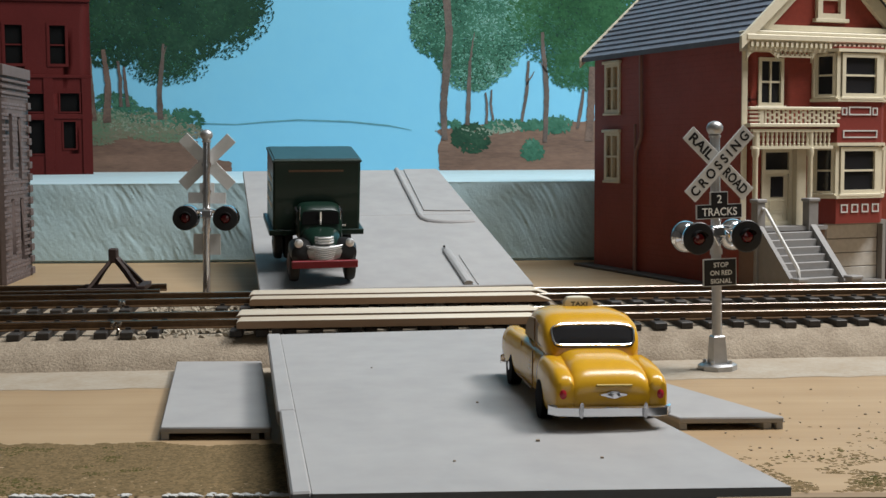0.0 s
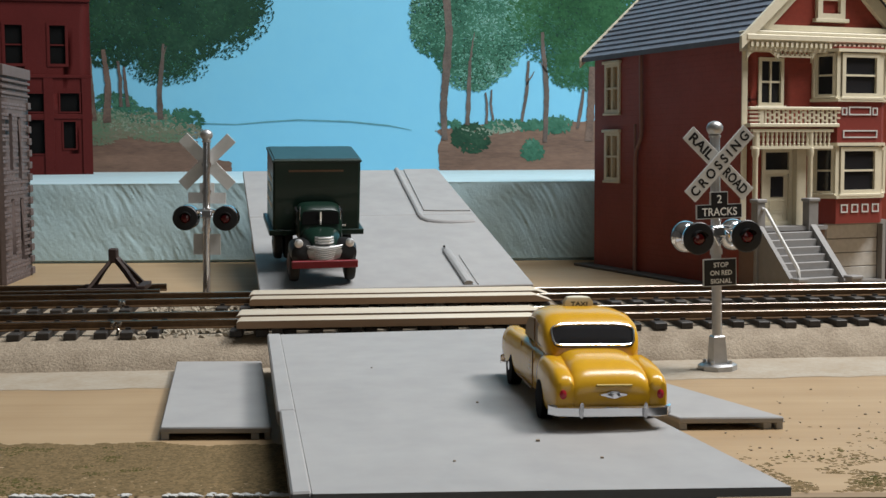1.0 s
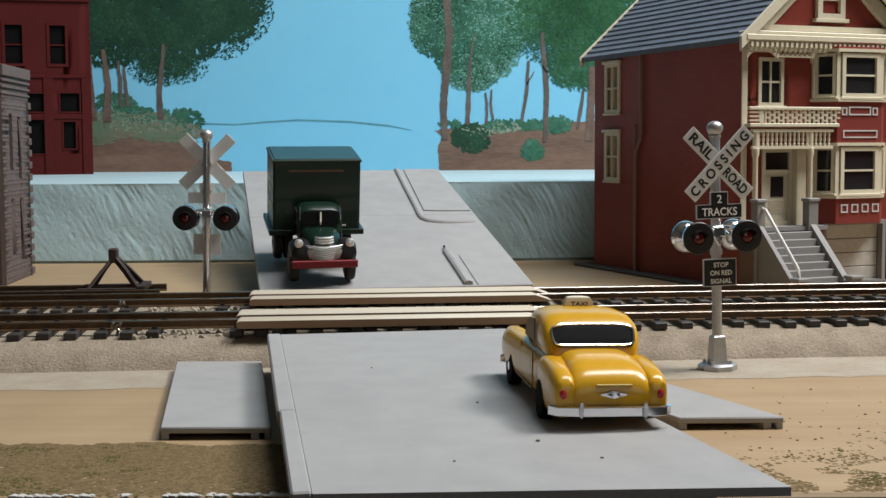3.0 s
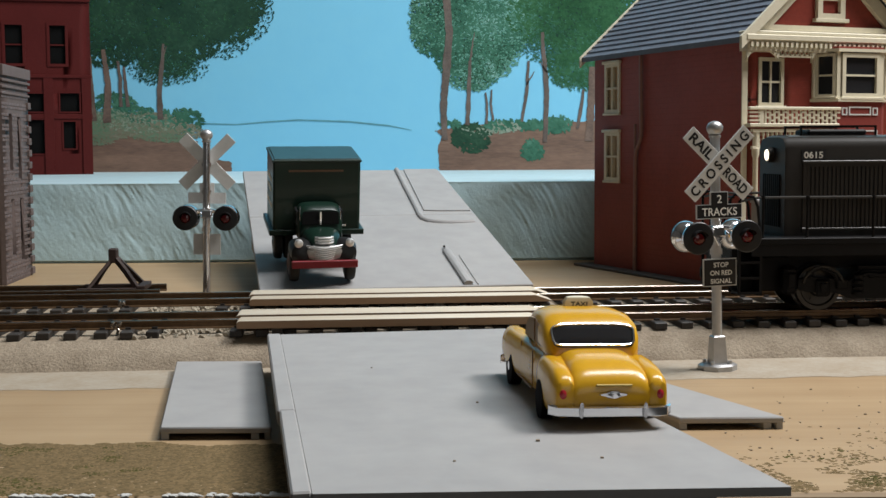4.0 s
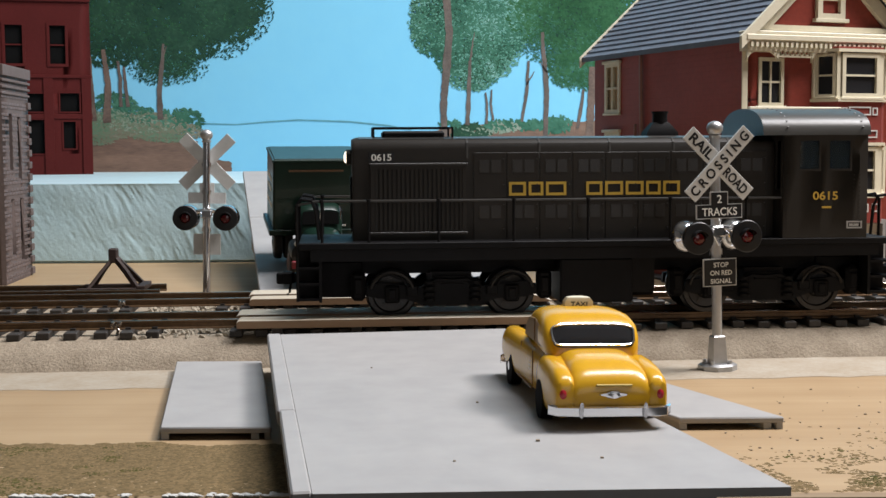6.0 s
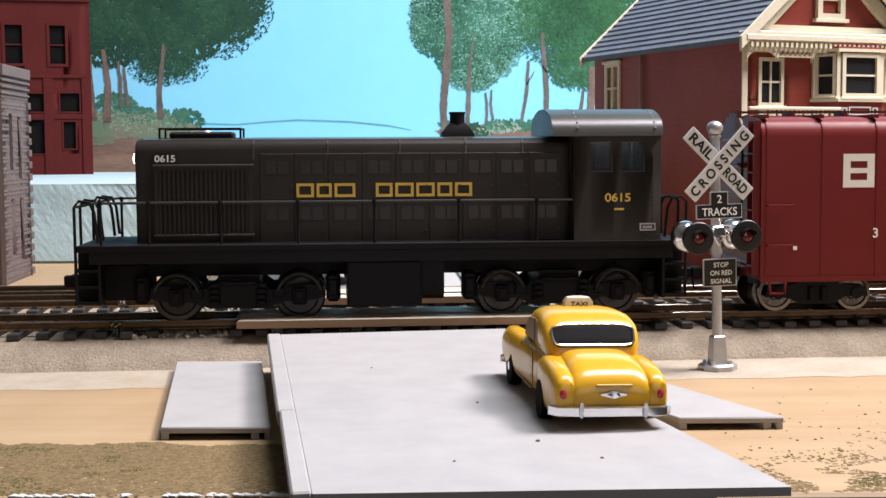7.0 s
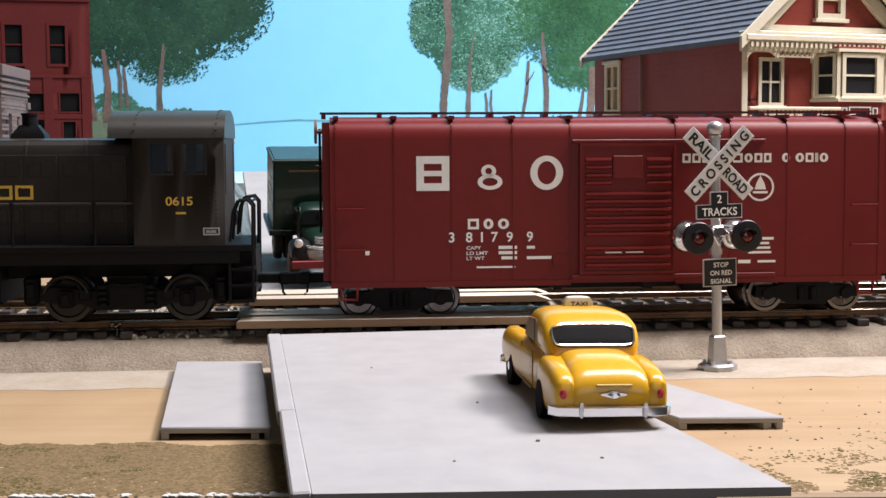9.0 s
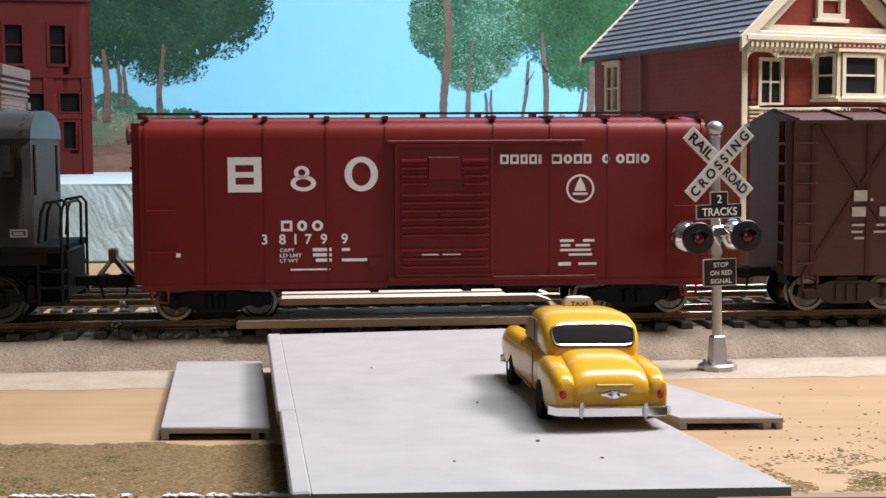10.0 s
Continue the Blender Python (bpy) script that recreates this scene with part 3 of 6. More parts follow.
def backdrop():
    board = bmesh.new()
    box(board, -900, 1100, 793, 797, -14, 640)
    root = solid("backdrop", board, SKY, "sky blue backdrop board painted with trees and banks", kind="structure")
    earth = mat("earth_paint", (0.19, 0.115, 0.08), 0.8, vary=0.3, big=40, fine=300, tint=(0.1, 0.062, 0.047), stretch=(0.4, 1, 2.2))
    bark = mat("bark_paint", (0.13, 0.1, 0.085), 0.8, vary=0.35, big=60, fine=500, tint=(0.05, 0.04, 0.035))
    pale_bark = mat("pale_bark_paint", (0.17, 0.115, 0.09), 0.8, vary=0.3, big=60, fine=500)
    ink = mat("hill_line_paint", (0.1, 0.3, 0.36), 0.8, vary=0.15)
    deep = paint_mat("deep_green_daubs", [(0.01, 0.036, 0.026), (0.016, 0.05, 0.032), (0.024, 0.07, 0.042), (0.042, 0.105, 0.065)])
    mid = paint_mat("mid_green_daubs", [(0.018, 0.062, 0.042), (0.032, 0.11, 0.072), (0.055, 0.165, 0.11), (0.12, 0.27, 0.21)])
    light = paint_mat("light_green_daubs", [(0.05, 0.16, 0.11), (0.09, 0.24, 0.17), (0.15, 0.33, 0.28), (0.3, 0.48, 0.44)])
    leafy = paint_mat("leaf_green_daubs", [(0.014, 0.056, 0.026), (0.022, 0.084, 0.036), (0.034, 0.115, 0.052), (0.06, 0.165, 0.085)])
    pale = paint_mat("pale_daubs", [(0.12, 0.2, 0.12), (0.18, 0.25, 0.18), (0.26, 0.31, 0.25), (0.36, 0.39, 0.33)], 20)
    grassy = paint_mat("grass_daubs", [(0.05, 0.15, 0.08), (0.12, 0.2, 0.13), (0.18, 0.17, 0.12), (0.3, 0.33, 0.27)], 20)
    # banks
    bank(root, [(-60, 305), (-60, 215), (150, 215), (300, 238), (352, 250), (360, 280), (412, 287), (412, 308)], earth, 1)
    bank(root, [(778, 300), (776, 262), (783, 240), (770, 232), (830, 222), (1000, 216), (1080, 214), (1300, 214), (1300, 300)], earth, 2)
    daubs("painted_grass", root, [(235, 222, 95, 22), (300, 234, 62, 17), (180, 230, 40, 26)], 4200, 3.2, grassy, 3, 0.15)
    daubs("painted_grass", root, [(225, 212, 42, 12), (255, 224, 55, 12), (200, 205, 24, 12)], 700, 3.0, pale, 31, 0.2)
    daubs("painted_bush", root, [(330, 215, 32, 20), (300, 212, 40, 14), (205, 190, 40, 22), (250, 205, 30, 14)], 520, 6, mid, 4)
    daubs("painted_bush", root, [(835, 245, 32, 24), (815, 240, 14, 12)], 420, 6, deep, 5)
    daubs("painted_bush", root, [(895, 226, 26, 8), (850, 232, 40, 8)], 200, 4, pale, 6)
    daubs("painted_bush", root, [(920, 222, 60, 9), (985, 222, 26, 13), (800, 220, 20, 8)], 360, 6, mid, 7)
    daubs("painted_bush", root, [(943, 268, 19, 15), (940, 255, 10, 8)], 160, 6, mid, 8)
    # hills and a far line
    stroke("painted_hill_line", root, [(352, 219), (420, 221), (480, 216), (530, 213), (620, 216), (690, 223), (730, 231)], [2, 1.6, 2.4, 2.2, 2.6, 2.2, 0.8], ink, 0.4, 1)
    # trunks
    for pts, ws, m in (
            ([(288, 212), (287, 165), (292, 120), (296, 80)], [11, 9, 8, 4], bark),
            ([(194, 218), (197, 150), (190, 90)], [16, 11, 7], pale_bark),
            ([(232, 190), (228, 155), (226, 120)], [7, 6, 4], bark), ([(219, 190), (219, 140), (215, 110)], [7, 6, 5], bark),
            ([(171, 215), (168, 160), (165, 100)], [10, 8, 6], pale_bark),
            ([(788, 248), (786, 190), (792, 120), (797, 60), (790, -40)], [11, 12, 14, 13, 12], bark),
            ([(828, 222), (831, 170), (833, 110)], [8, 8, 5], bark), ([(862, 220), (863, 185), (860, 165)], [5, 4, 3], bark),
            ([(874, 214), (870, 185), (871, 160)], [4, 4, 3], bark), ([(924, 216), (933, 165), (936, 110)], [5, 6, 4], bark),
            ([(965, 252), (968, 160), (962, 95), (960, 60)], [8, 9, 8, 5], bark), ([(1022, 228), (1030, 180), (1032, 160)], [6, 6, 4], bark),
            ([(1042, 250), (1046, 180), (1048, 120)], [14, 13, 12], pale_bark),
            ([(932, 152), (946, 128)], [3, 1.5], bark), ([(968, 130), (956, 112)], [3, 1.5], bark)):
        stroke("painted_trunk", root, pts, ws, m, 0.9, int(pts[0][0]))
    # crowns
    left = [(240, 30, 110, 70), (330, 20, 110, 62), (390, 10, 80, 55), (200, 60, 55, 60), (300, 95, 50, 40), (280, -30, 190, 60), (415, 40, 45, 36), (345, 75, 50, 34)]
    daubs("painted_crown", root, left, 11000, 5, deep, 11, 0.6, "deep green painted crown")
    daubs("painted_crown", root, [(430, 20, 58, 58), (400, 65, 52, 40), (310, 120, 62, 30), (290, 105, 64, 46), (462, 0, 28, 28)], 2200, 2.8, deep, 12, -0.6)
    daubs("painted_crown", root, [(240, 40, 70, 50), (300, 90, 50, 50), (360, 40, 90, 40), (190, 40, 30, 60)], 1500, 2.8, leafy, 13)
    daubs("painted_crown", root, [(300, 120, 55, 32), (230, 70, 40, 40)], 500, 2.4, mid, 21)
    daubs("painted_crown", root, [(790, 30, 58, 66), (765, 60, 34, 40), (800, 105, 26, 30)], 2400, 4.2, mid, 14)
    daubs("painted_crown", root, [(850, 60, 62, 76), (838, 118, 50, 42), (880, 45, 50, 66)], 4200, 4.2, mid, 15)
    daubs("painted_crown", root, [(850, 60, 66, 84), (765, 40, 38, 58), (885, 60, 46, 74), (835, 130, 44, 34)], 3600, 3.0, light, 16, -0.4)
    daubs("painted_crown", root, [(780, 10, 46, 46), (845, 105, 40, 36), (840, 140, 26, 16), (880, 90, 30, 40)], 1300, 3.2, deep, 17)
    daubs("painted_crown", root, [(1000, 0, 90, 75), (960, 20, 60, 60), (1040, 70, 50, 80), (1010, 110, 40, 40), (1080, 30, 60, 110)], 8500, 5, leafy, 18)
    daubs("painted_crown", root, [(985, 20, 60, 50), (1050, 30, 50, 60), (1010, 60, 40, 40)], 900, 3.2, deep, 22)
    daubs("painted_crown", root, [(1020, 95, 54, 64), (960, 70, 44, 40), (1005, 130, 34, 26), (1040, 130, 25, 30), (950, 40, 30, 50)], 2600, 3.0, mid, 19)
    # a few limbs over the crowns
    for pts, ws, m in (([(791, 120), (797, 60), (790, -40)], [13, 13, 12], bark), ([(832, 130), (836, 90), (841, 60)], [5, 3, 1], bark),
                       ([(292, 130), (296, 100), (301, 84)], [6, 3, 1], bark), ([(962, 110), (960, 70)], [6, 2], bark)):
        stroke("painted_trunk", root, pts, ws, m, 1.0, int(pts[0][0]) + 1)


table()
table_legs()
paint_strip()
roadbed("roadbed", 0, -620, 1400, 10.5, 22)
roadbed("roadbed", 64.5, -620, 1400, 10.5, 18)
track(0, -615.8, 1400, 9.3, [(-98, -74)], "model railway track with bronze rails on dark ties")
track(64.5, -620, 1400, 9.2, [(-119, -88)], "model railway track with bronze rails on dark ties")
track(101, -620, -112, 9.3, [], "short siding track ending at a bumper")
rubble()
crossing_boards(0, -72.8, 40)
crossing_boards(64.5, -72.4, 50.5)
road_front()
road_side(mpose(-71.7, -133.5, -14, 0, 0, 0), 28.2, 102, -0.163)
road_side(mpose(61, -125, -14, 0, 0, 1), 27.4, 66, -0.43)
ramp()
foam()
backdrop()
turf()
# ---- buildings ----
def wall_cells(bm, a0, a1, z0, z1, openings, put):
    """A wall with real openings: put(a0, a1, z0, z1) lays one solid cell of it."""
    xs = sorted({a0, a1, *[v for o in openings for v in o[:2]]})
    zs = sorted({z0, z1, *[v for o in openings for v in o[2:]]})
    for x, x2 in zip(xs, xs[1:]):
        for z, z2 in zip(zs, zs[1:]):
            cx, cz = (x + x2) / 2, (z + z2) / 2
            if not any(o[0] < cx < o[1] and o[2] < cz < o[3] for o in openings):
                put(x, x2, z, z2)
    weld(bm)


def window(root, x0, x1, z0, z1, y, frame_mat, bar=1.6, sash=True, mullion=False, sill=True, glass_mat=None, proud=0.9):
    """A framed sash window in a wall whose outer face is at y and looks to -y."""
    bm = bmesh.new()
    frame_of(bm, x0 - bar * 0.4, x1 + bar * 0.4, z0 - bar * 0.4, z1 + bar * 0.4, bar, y - proud, y + 0.8)
    w = part("window", bm, frame_mat, root)
    bm = bmesh.new()
    if sash:
        box(bm, x0 + bar * 0.6, x1 - bar * 0.6, y - proud * 0.4, y + 0.6, (z0 + z1) / 2 - 0.5, (z0 + z1) / 2 + 0.5)
    if mullion:
        box(bm, (x0 + x1) / 2 - 0.5, (x0 + x1) / 2 + 0.5, y - proud * 0.3, y + 0.5, z0 + bar * 0.6, z1 - bar * 0.6)
    if sash or mullion:
        part("glazing_bar", bm, frame_mat, w)
    else:
        bm.free()
    bm = bmesh.new()
    box(bm, x0, x1, y + 0.7, y + 1.0, z0, z1)
    part("pane", bm, glass_mat or DARK_GLASS, w)
    if sill:
        bm = bmesh.new()
        box(bm, x0 - bar, x1 + bar, y - proud - 1.0, y + 0.2, z0 - bar * 0.9, z0 - bar * 0.3, 0.15)
        part("sill", bm, frame_mat, w)
    return w


def victorian_house():
    root = thing("house", "red clapboard gabled model house with cream trim and grey stair", "house", mpose(150.8, 199.8, -14, 0, 0, 22.74))
    W, L, Z = 105, 150, 127
    bm = bmesh.new()
    front = [(10, 24, 94, 117), (12, 30, 33, 72), (44, 62, 97, 121), (44, 62, 48, 73), (42, 95, 0, 32)]
    wall_cells(bm, 0, W, 0, Z, front, lambda a, b, z, z2: box(bm, a, b, 0, 2, z, z2))
    part("front_wall", bm, RED_SIDING, root)
    side = [(121.6, 134.4, 93, 122), (121.6, 134.4, 53, 81.5)]
    bm = bmesh.new()
    wall_cells(bm, 2, L, 0, Z, side, lambda a, b, z, z2: box(bm, 0, 2, a, b, z, z2))
    part("side_wall", bm, RED_SIDING, root)
    bm = bmesh.new()
    box(bm, W - 2, W, 2, L, 0, Z)
    box(bm, 2, W - 2, L - 2, L, 0, Z)
    part("rear_wall", bm, RED_SIDING, root)
    # added black block: the darkness of the unlit rooms, as colour
    boxpart("unlit_room", UNLIT_BLACK, root, (4, W - 4, 14, L - 4, 0.5, Z - 1))
    # side windows with closed blinds
    blind = ridged("tan_blind", (0.42, 0.3, 0.17), None, 500, "Z", 0.7)
    for z0, z1 in ((93, 122), (53, 81.5)):
        bm = bmesh.new()
        for a, b, c, d in ((119.2, 121.6, z0, z1), (134.4, 136.8, z0, z1), (121.6, 134.4, z1 - 2, z1), (121.6, 134.4, z0, z0 + 2), (127.2, 128.8, z0 + 2, z1 - 2), (121.6, 134.4, (z0 + z1) / 2 - 0.6, (z0 + z1) / 2 + 0.6)):
            box(bm, -1.0, 1.2, a, b, c, d)
        w = part("window", bm, CREAM, root)
        bm = bmesh.new()
        box(bm, 1.2, 1.6, 120.6, 135.4, z0, z1)
        part("blind", bm, blind, w)
        bm = bmesh.new()
        box(bm, -2.2, -0.2, 117.8, 138.2, z1, z1 + 1.8, 0.3)
        part("head_moulding", bm, CREAM, w)
        boxpart("sill", CREAM, w, (-1.8, -0.2, 118.4, 137.6, z0 - 1.4, z0), 0.3)
    # drain pipe
    bm = bmesh.new()
    tube(bm, [(-1.8, 94.4, 126), (-1.6, 93.6, 81), (-1.6, 94.8, 76.5), (-1.6, 98.8, 71), (-1.6, 100, 66), (-1.6, 100, 1)], 1.1)
    tube(bm, [(-1.6, 100.4, 86), (-1.6, 100, 66)], 0.8)
    part("drain_pipe", bm, mat("pipe_brown", (0.25, 0.12, 0.09), 0.5), root)
    boxpart("corner_board", CREAM, root, (-0.6, 2.6, -0.7, 0.0, 34, Z))
    # plinth
    boxpart("plinth", mat("dark_plinth", (0.06, 0.05, 0.045), 0.7), root, (-9, W + 4, -4, L + 10, 0, 1.6), 0.4)
    # roof: slate courses on two slopes
    ridge_x, ridge_z, eave_x, eave_z = 52.5, 179, -5.8, 125.5
    n = 16
    for sgn in (-1, 1):
        for i in range(n):
            bm = bmesh.new()
            f0, f1 = i / n, (i + 1.25) / n
            e = lambda f: (ridge_x + sgn * (1 - f) * (ridge_x - eave_x), eave_z + f * (ridge_z - eave_z))
            (xa, za), (xb, zb) = e(f0), e(min(f1, 1))
            prism(bm, [(xa, za - 1.2), (xa, za + 1.6), (xb, zb + 0.4), (xb, zb - 1.2)], "y", -6.5, L + 6)
            part("slate_course", bm, SLATE, root)
    for y0, y1 in ((-8.6, -6.55), (L + 6.05, L + 7.2)):
        for sgn in (-1, 1):
            bm = bmesh.new()
            xe, xr = ridge_x + sgn * (ridge_x - eave_x + 1), ridge_x
            prism(bm, [(xe, eave_z - 4.5), (xe, eave_z + 1.8), (xr, ridge_z + 2.0), (xr, ridge_z - 4.4)], "y", y0, y1)
            part("bargeboard", bm, CREAM, root)
    # gable with its window and trim
    bm = bmesh.new()
    prism(bm, [(1, Z), (W - 1, Z), (ridge_x, ridge_z - 3)], "y", 0.2, 2)
    part("gable_wall", bm, RED_SIDING, root)
    bm = bmesh.new()
    for sgn in (-1, 1):
        xe = ridge_x + sgn * (ridge_x - 5)
        prism(bm, [(xe, 133), (xe - sgn * 10, 133), (ridge_x, 168), (ridge_x, 177)], "y", -3.0, 0)
    box(bm, 6, W - 6, -3.2, 0, 131.2, 134)
    part("gable_trim", bm, CREAM, root)
    window(root, 45.5, 60.5, 139, 157, -0.2, CREAM, 3.0, glass_mat=DARK_GLASS, proud=2.0)
    # cornice with dentils over the front
    bm = bmesh.new()
    box(bm, -4, W + 4, -9, 0, 125.5, 128.5, 0.4)
    box(bm, -2, W + 2, -7, 0, 120.5, 125.5)
    box(bm, -3, W + 3, -8, 0, 128.5, 130.5, 0.5)
    part("cornice", bm, CREAM, root)
    dent = bmesh.new()
    box(dent, -0.7, 0.7, -8.6, -7, 122.4, 124.6)
    dmesh = mesh_of("dentil", dent, CREAM)
    for i in range(36):
        ob = new("dentil", dmesh)
        ob.parent = root
        ob.matrix_basis = mpose(-0.5 + 3.0 * i, 0, 0)
    # scalloped brackets and fretwork under the cornice
    for x0, x1 in ((-2, 16.8), (37.6, 51)):
        bm = bmesh.new()
        k = 12
        pts = [(x0, 123)] + [(x0, 115)] + [(x0 + (x1 - x0) * i / k, 116.4 + 4.0 * math.sin(math.pi * i / k) ** 0.7 + 0.5 * math.sin(3 * math.pi * i / k)) for i in range(k + 1)] + [(x1, 123)]
        prism(bm, pts, "y", -6.5, -5.0)
        part("bracket", bm, CREAM, root)
    bm = bmesh.new()
    frame_of(bm, 17, 37.4, 117.6, 123, 0.8, -6.3, -5.2)
    for i in range(6):
        oval(bm, 19.6 + 3.0 * i, 120.2, 1.5, 1.9, 0.6, 0.6, -6.2, -5.3, 12)
    part("fretwork", bm, CREAM, root)
    # upper porch window and its posts
    window(root, 10, 24, 94, 117, 0, CREAM, 1.8, mullion=True)
    for x in (0.0, 33.5):
        bm = bmesh.new()
        turned(bm, (x + 1.2, -9.8, 33), (0, 0, 1), [(0, 1.9), (2, 1.9), (2.2, 1.4), (34, 1.3), (36, 1.9), (39, 1.9), (39.2, 1.5), (47, 1.5)], 12)
        part("porch_post", bm, CREAM, root)
    # balcony: rails with a lattice
    bm = bmesh.new()
    box(bm, -4.2, 51, -12.5, -9.2, 82.6, 84.4, 0.3)
    box(bm, 1, 51, -9.2, 0, 82.6, 84.4)
    box(bm, -4.8, 51.5, -13, -10.8, 91.0, 92.6, 0.3)
    box(bm, 1.6, 4, -12.4, -11.2, 84.4, 91)
    for z in (85.4, 87.4, 89.4):
        box(bm, -4.4, 1.6, -12.4, -11.4, z, z + 0.9)
    part("balcony", bm, CREAM, root)
    slat = bmesh.new()
    box(slat, -0.55, 0.55, -12.2, -11.4, 84.4, 91.0)
    smesh = mesh_of("baluster", slat, CREAM)
    for i in range(17):
        ob = new("baluster", smesh)
        ob.parent = root
        ob.matrix_basis = mpose(5.4 + 2.7 * i, 0, 0)
    bm = bmesh.new()
    for k, z in enumerate((85.3, 86.7, 88.1, 89.5)):
        for i in range(17):
            if (i + k) % 2:
                box(bm, 5.6 + 2.7 * i, 7.9 + 2.7 * i, -12.4, -11.5, z, z + 0.9)
    part("lattice", bm, CREAM, root, kind="stuff")
    # spindle frieze of the porch
    bm = bmesh.new()
    box(bm, -1.5, 48, -11.4, -9.2, 80.0, 81.6)
    box(bm, -1.5, 48, -11.2, -9.4, 71.6, 73.2)
    part("frieze_rail", bm, CREAM, root)
    sp = bmesh.new()
    turned(sp, (0, -10.3, 73.2), (0, 0, 1), [(0, 0.7), (1, 0.75), (1.4, 0.45), (3.2, 0.8), (4.4, 0.45), (5.6, 0.8), (6.8, 0.7)], 8)
    spm = mesh_of("spindle", sp, CREAM)
    for i in range(17):
        ob = new("spindle", spm)
        ob.parent = root
        ob.matrix_basis = mpose(2.6 + 2.7 * i, 0, 0)
    # entrance
    boxpart("porch_floor", GREY_PLASTIC, root, (-2, 44, -13, 0, 30.5, 32.6))
    boxpart("porch_base", BROWN_WALL, root, (-1, 43, -12, -0.05, 1.6, 30.5))
    bm = bmesh.new()
    frame_of(bm, 12, 31, 32.6, 72, 2.2, -0.8, 1)
    box(bm, 14.2, 28.8, -0.6, 0.8, 59, 61)
    door = part("door", bm, CREAM, root, "cream panelled front door")
    boxpart("door_leaf", CREAM, door, (14.2, 28.8, 0.4, 1.4, 32.6, 59))
    boxpart("pane", DARK_GLASS, door, (18.2, 26, 0.1, 0.5, 47, 57.5))
    boxpart("pane", DARK_GLASS, door, (14.4, 28.6, 0.5, 0.9, 61, 70))
    bm = bmesh.new()
    for z in (35, 40.5, 43.5):
        frame_of(bm, 17.5, 26.5, z, z + (4.5 if z < 40 else 2), 0.5, -0.05, 0.4)
    part("door_panel", bm, CREAM, door)
    boxpart("side_trim", CREAM, root, (31.2, 37, -4, 0, 32.6, 71.6))
    # bay with three windows a storey
    bay = [(43, 0), (50.5, -11), (79, -11), (90, 0)]
    grown = [(41.6, 0), (49.7, -12.3), (79.8, -12.3), (91.4, 0)]
    for z0, z1 in ((33.0, 46), (74.6, 95.5), (122.4, 123.5)):
        bm = bmesh.new()
        rings(bm, [[(x, y, z0) for x, y in bay], [(x, y, z1) for x, y in bay]])
        part("bay_panel", bm, BAY_RED, root)
    for z in (46, 73, 95.5, 120.8):
        bm = bmesh.new()
        rings(bm, [[(x, y, z) for x, y in grown], [(x, y, z + 1.6) for x, y in grown]])
        part("bay_moulding", bm, CREAM, root)
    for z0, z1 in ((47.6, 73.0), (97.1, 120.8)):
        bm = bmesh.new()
        # black core painted as the unlit space behind the bay windows
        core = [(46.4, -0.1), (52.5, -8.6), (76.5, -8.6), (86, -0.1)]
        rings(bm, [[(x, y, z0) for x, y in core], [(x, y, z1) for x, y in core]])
        part("unlit_bay", bm, UNLIT_BLACK, root)
        window(root, 53.8, 76.2, z0 + 1.4, z1 - 1.4, -10.6, CREAM, 2.2)
        w = window(root, 2.2, 11.4, z0 + 1.4, z1 - 1.4, 0.4, CREAM, 1.4)
        w.matrix_basis = mpose(43, 0, 0, 0, 0, -55.7)
        w = window(root, 2.4, 13.0, z0 + 1.4, z1 - 1.4, 0.4, CREAM, 1.4)
        w.matrix_basis = mpose(79, -11, 0, 0, 0, 45)
        for x0, x1, y in ((42.6, 44.6, -1.6), (50.0, 52.2, -10.8), (77.4, 79.6, -10.8), (88.6, 90.6, -1.6)):
            boxpart("corner_post", CREAM, root, (x0, x1, y, y + 2.4, z0, z1))
    for i in range(4):
        bm = bmesh.new()
        frame_of(bm, 53.4 + 6.7 * i, 57.8 + 6.7 * i, 38.6, 43, 0.7, -11.5, -10.9)
        part("panel_square", bm, WHITE_SIGN, root)
    for a, b, z0, z1 in ((53, 56.4, 88.6, 92.6), (57.4, 71.6, 88.6, 93), (72.6, 76, 88.6, 92.6), (54, 76, 77, 81)):
        bm = bmesh.new()
        frame_of(bm, a, b, z0, z1, 0.7, -11.5, -10.9)
        part("panel_square", bm, WHITE_SIGN, root)
    # garage
    bm = bmesh.new()
    frame_of(bm, 49, 90, 0.2, 34, 2.2, -3.5, 0.5)
    gar = part("garage_frame", bm, GREY_PLASTIC, root)
    for k in range(4):
        boxpart("garage_panel", mat("garage_grey", (0.52, 0.51, 0.48), 0.6), root, (51.2, 87.8, 0.6, 1.6, 2 + 7.5 * k, 9.2 + 7.5 * k), 0.3)
    # stair with strings, newels and a handrail
    steps = 9
    for k in range(steps):
        boxpart("step", GREY_PLASTIC, root, (3, 32, -13 - 3.4 * (k + 1), -13 - 3.4 * k, 0.2, 32.6 - 3.5 * (k + 1) + 0.9), 0.25)
    for x0, x1 in ((0.5, 3.0), (32, 35.5)):
        bm = bmesh.new()
        prism(bm, [(-13, 1.6), (-13, 35), (-44, 4.5), (-44, 0.2)], "x", x0, x1)
        part("string", bm, GREY_PLASTIC, root)
        for y, z in ((-12, 45), (-45, 8.5)):
            bm = bmesh.new()
            box(bm, x0 - 1.2, x1 + 1.2, y - 2.6, y + 2.6, 0.2, z, 0.2)
            box(bm, x0 - 1.9, x1 + 1.9, y - 3.3, y + 3.3, z, z + 1.8, 0.4)
            part("newel", bm, GREY_PLASTIC, root)
    bm = bmesh.new()
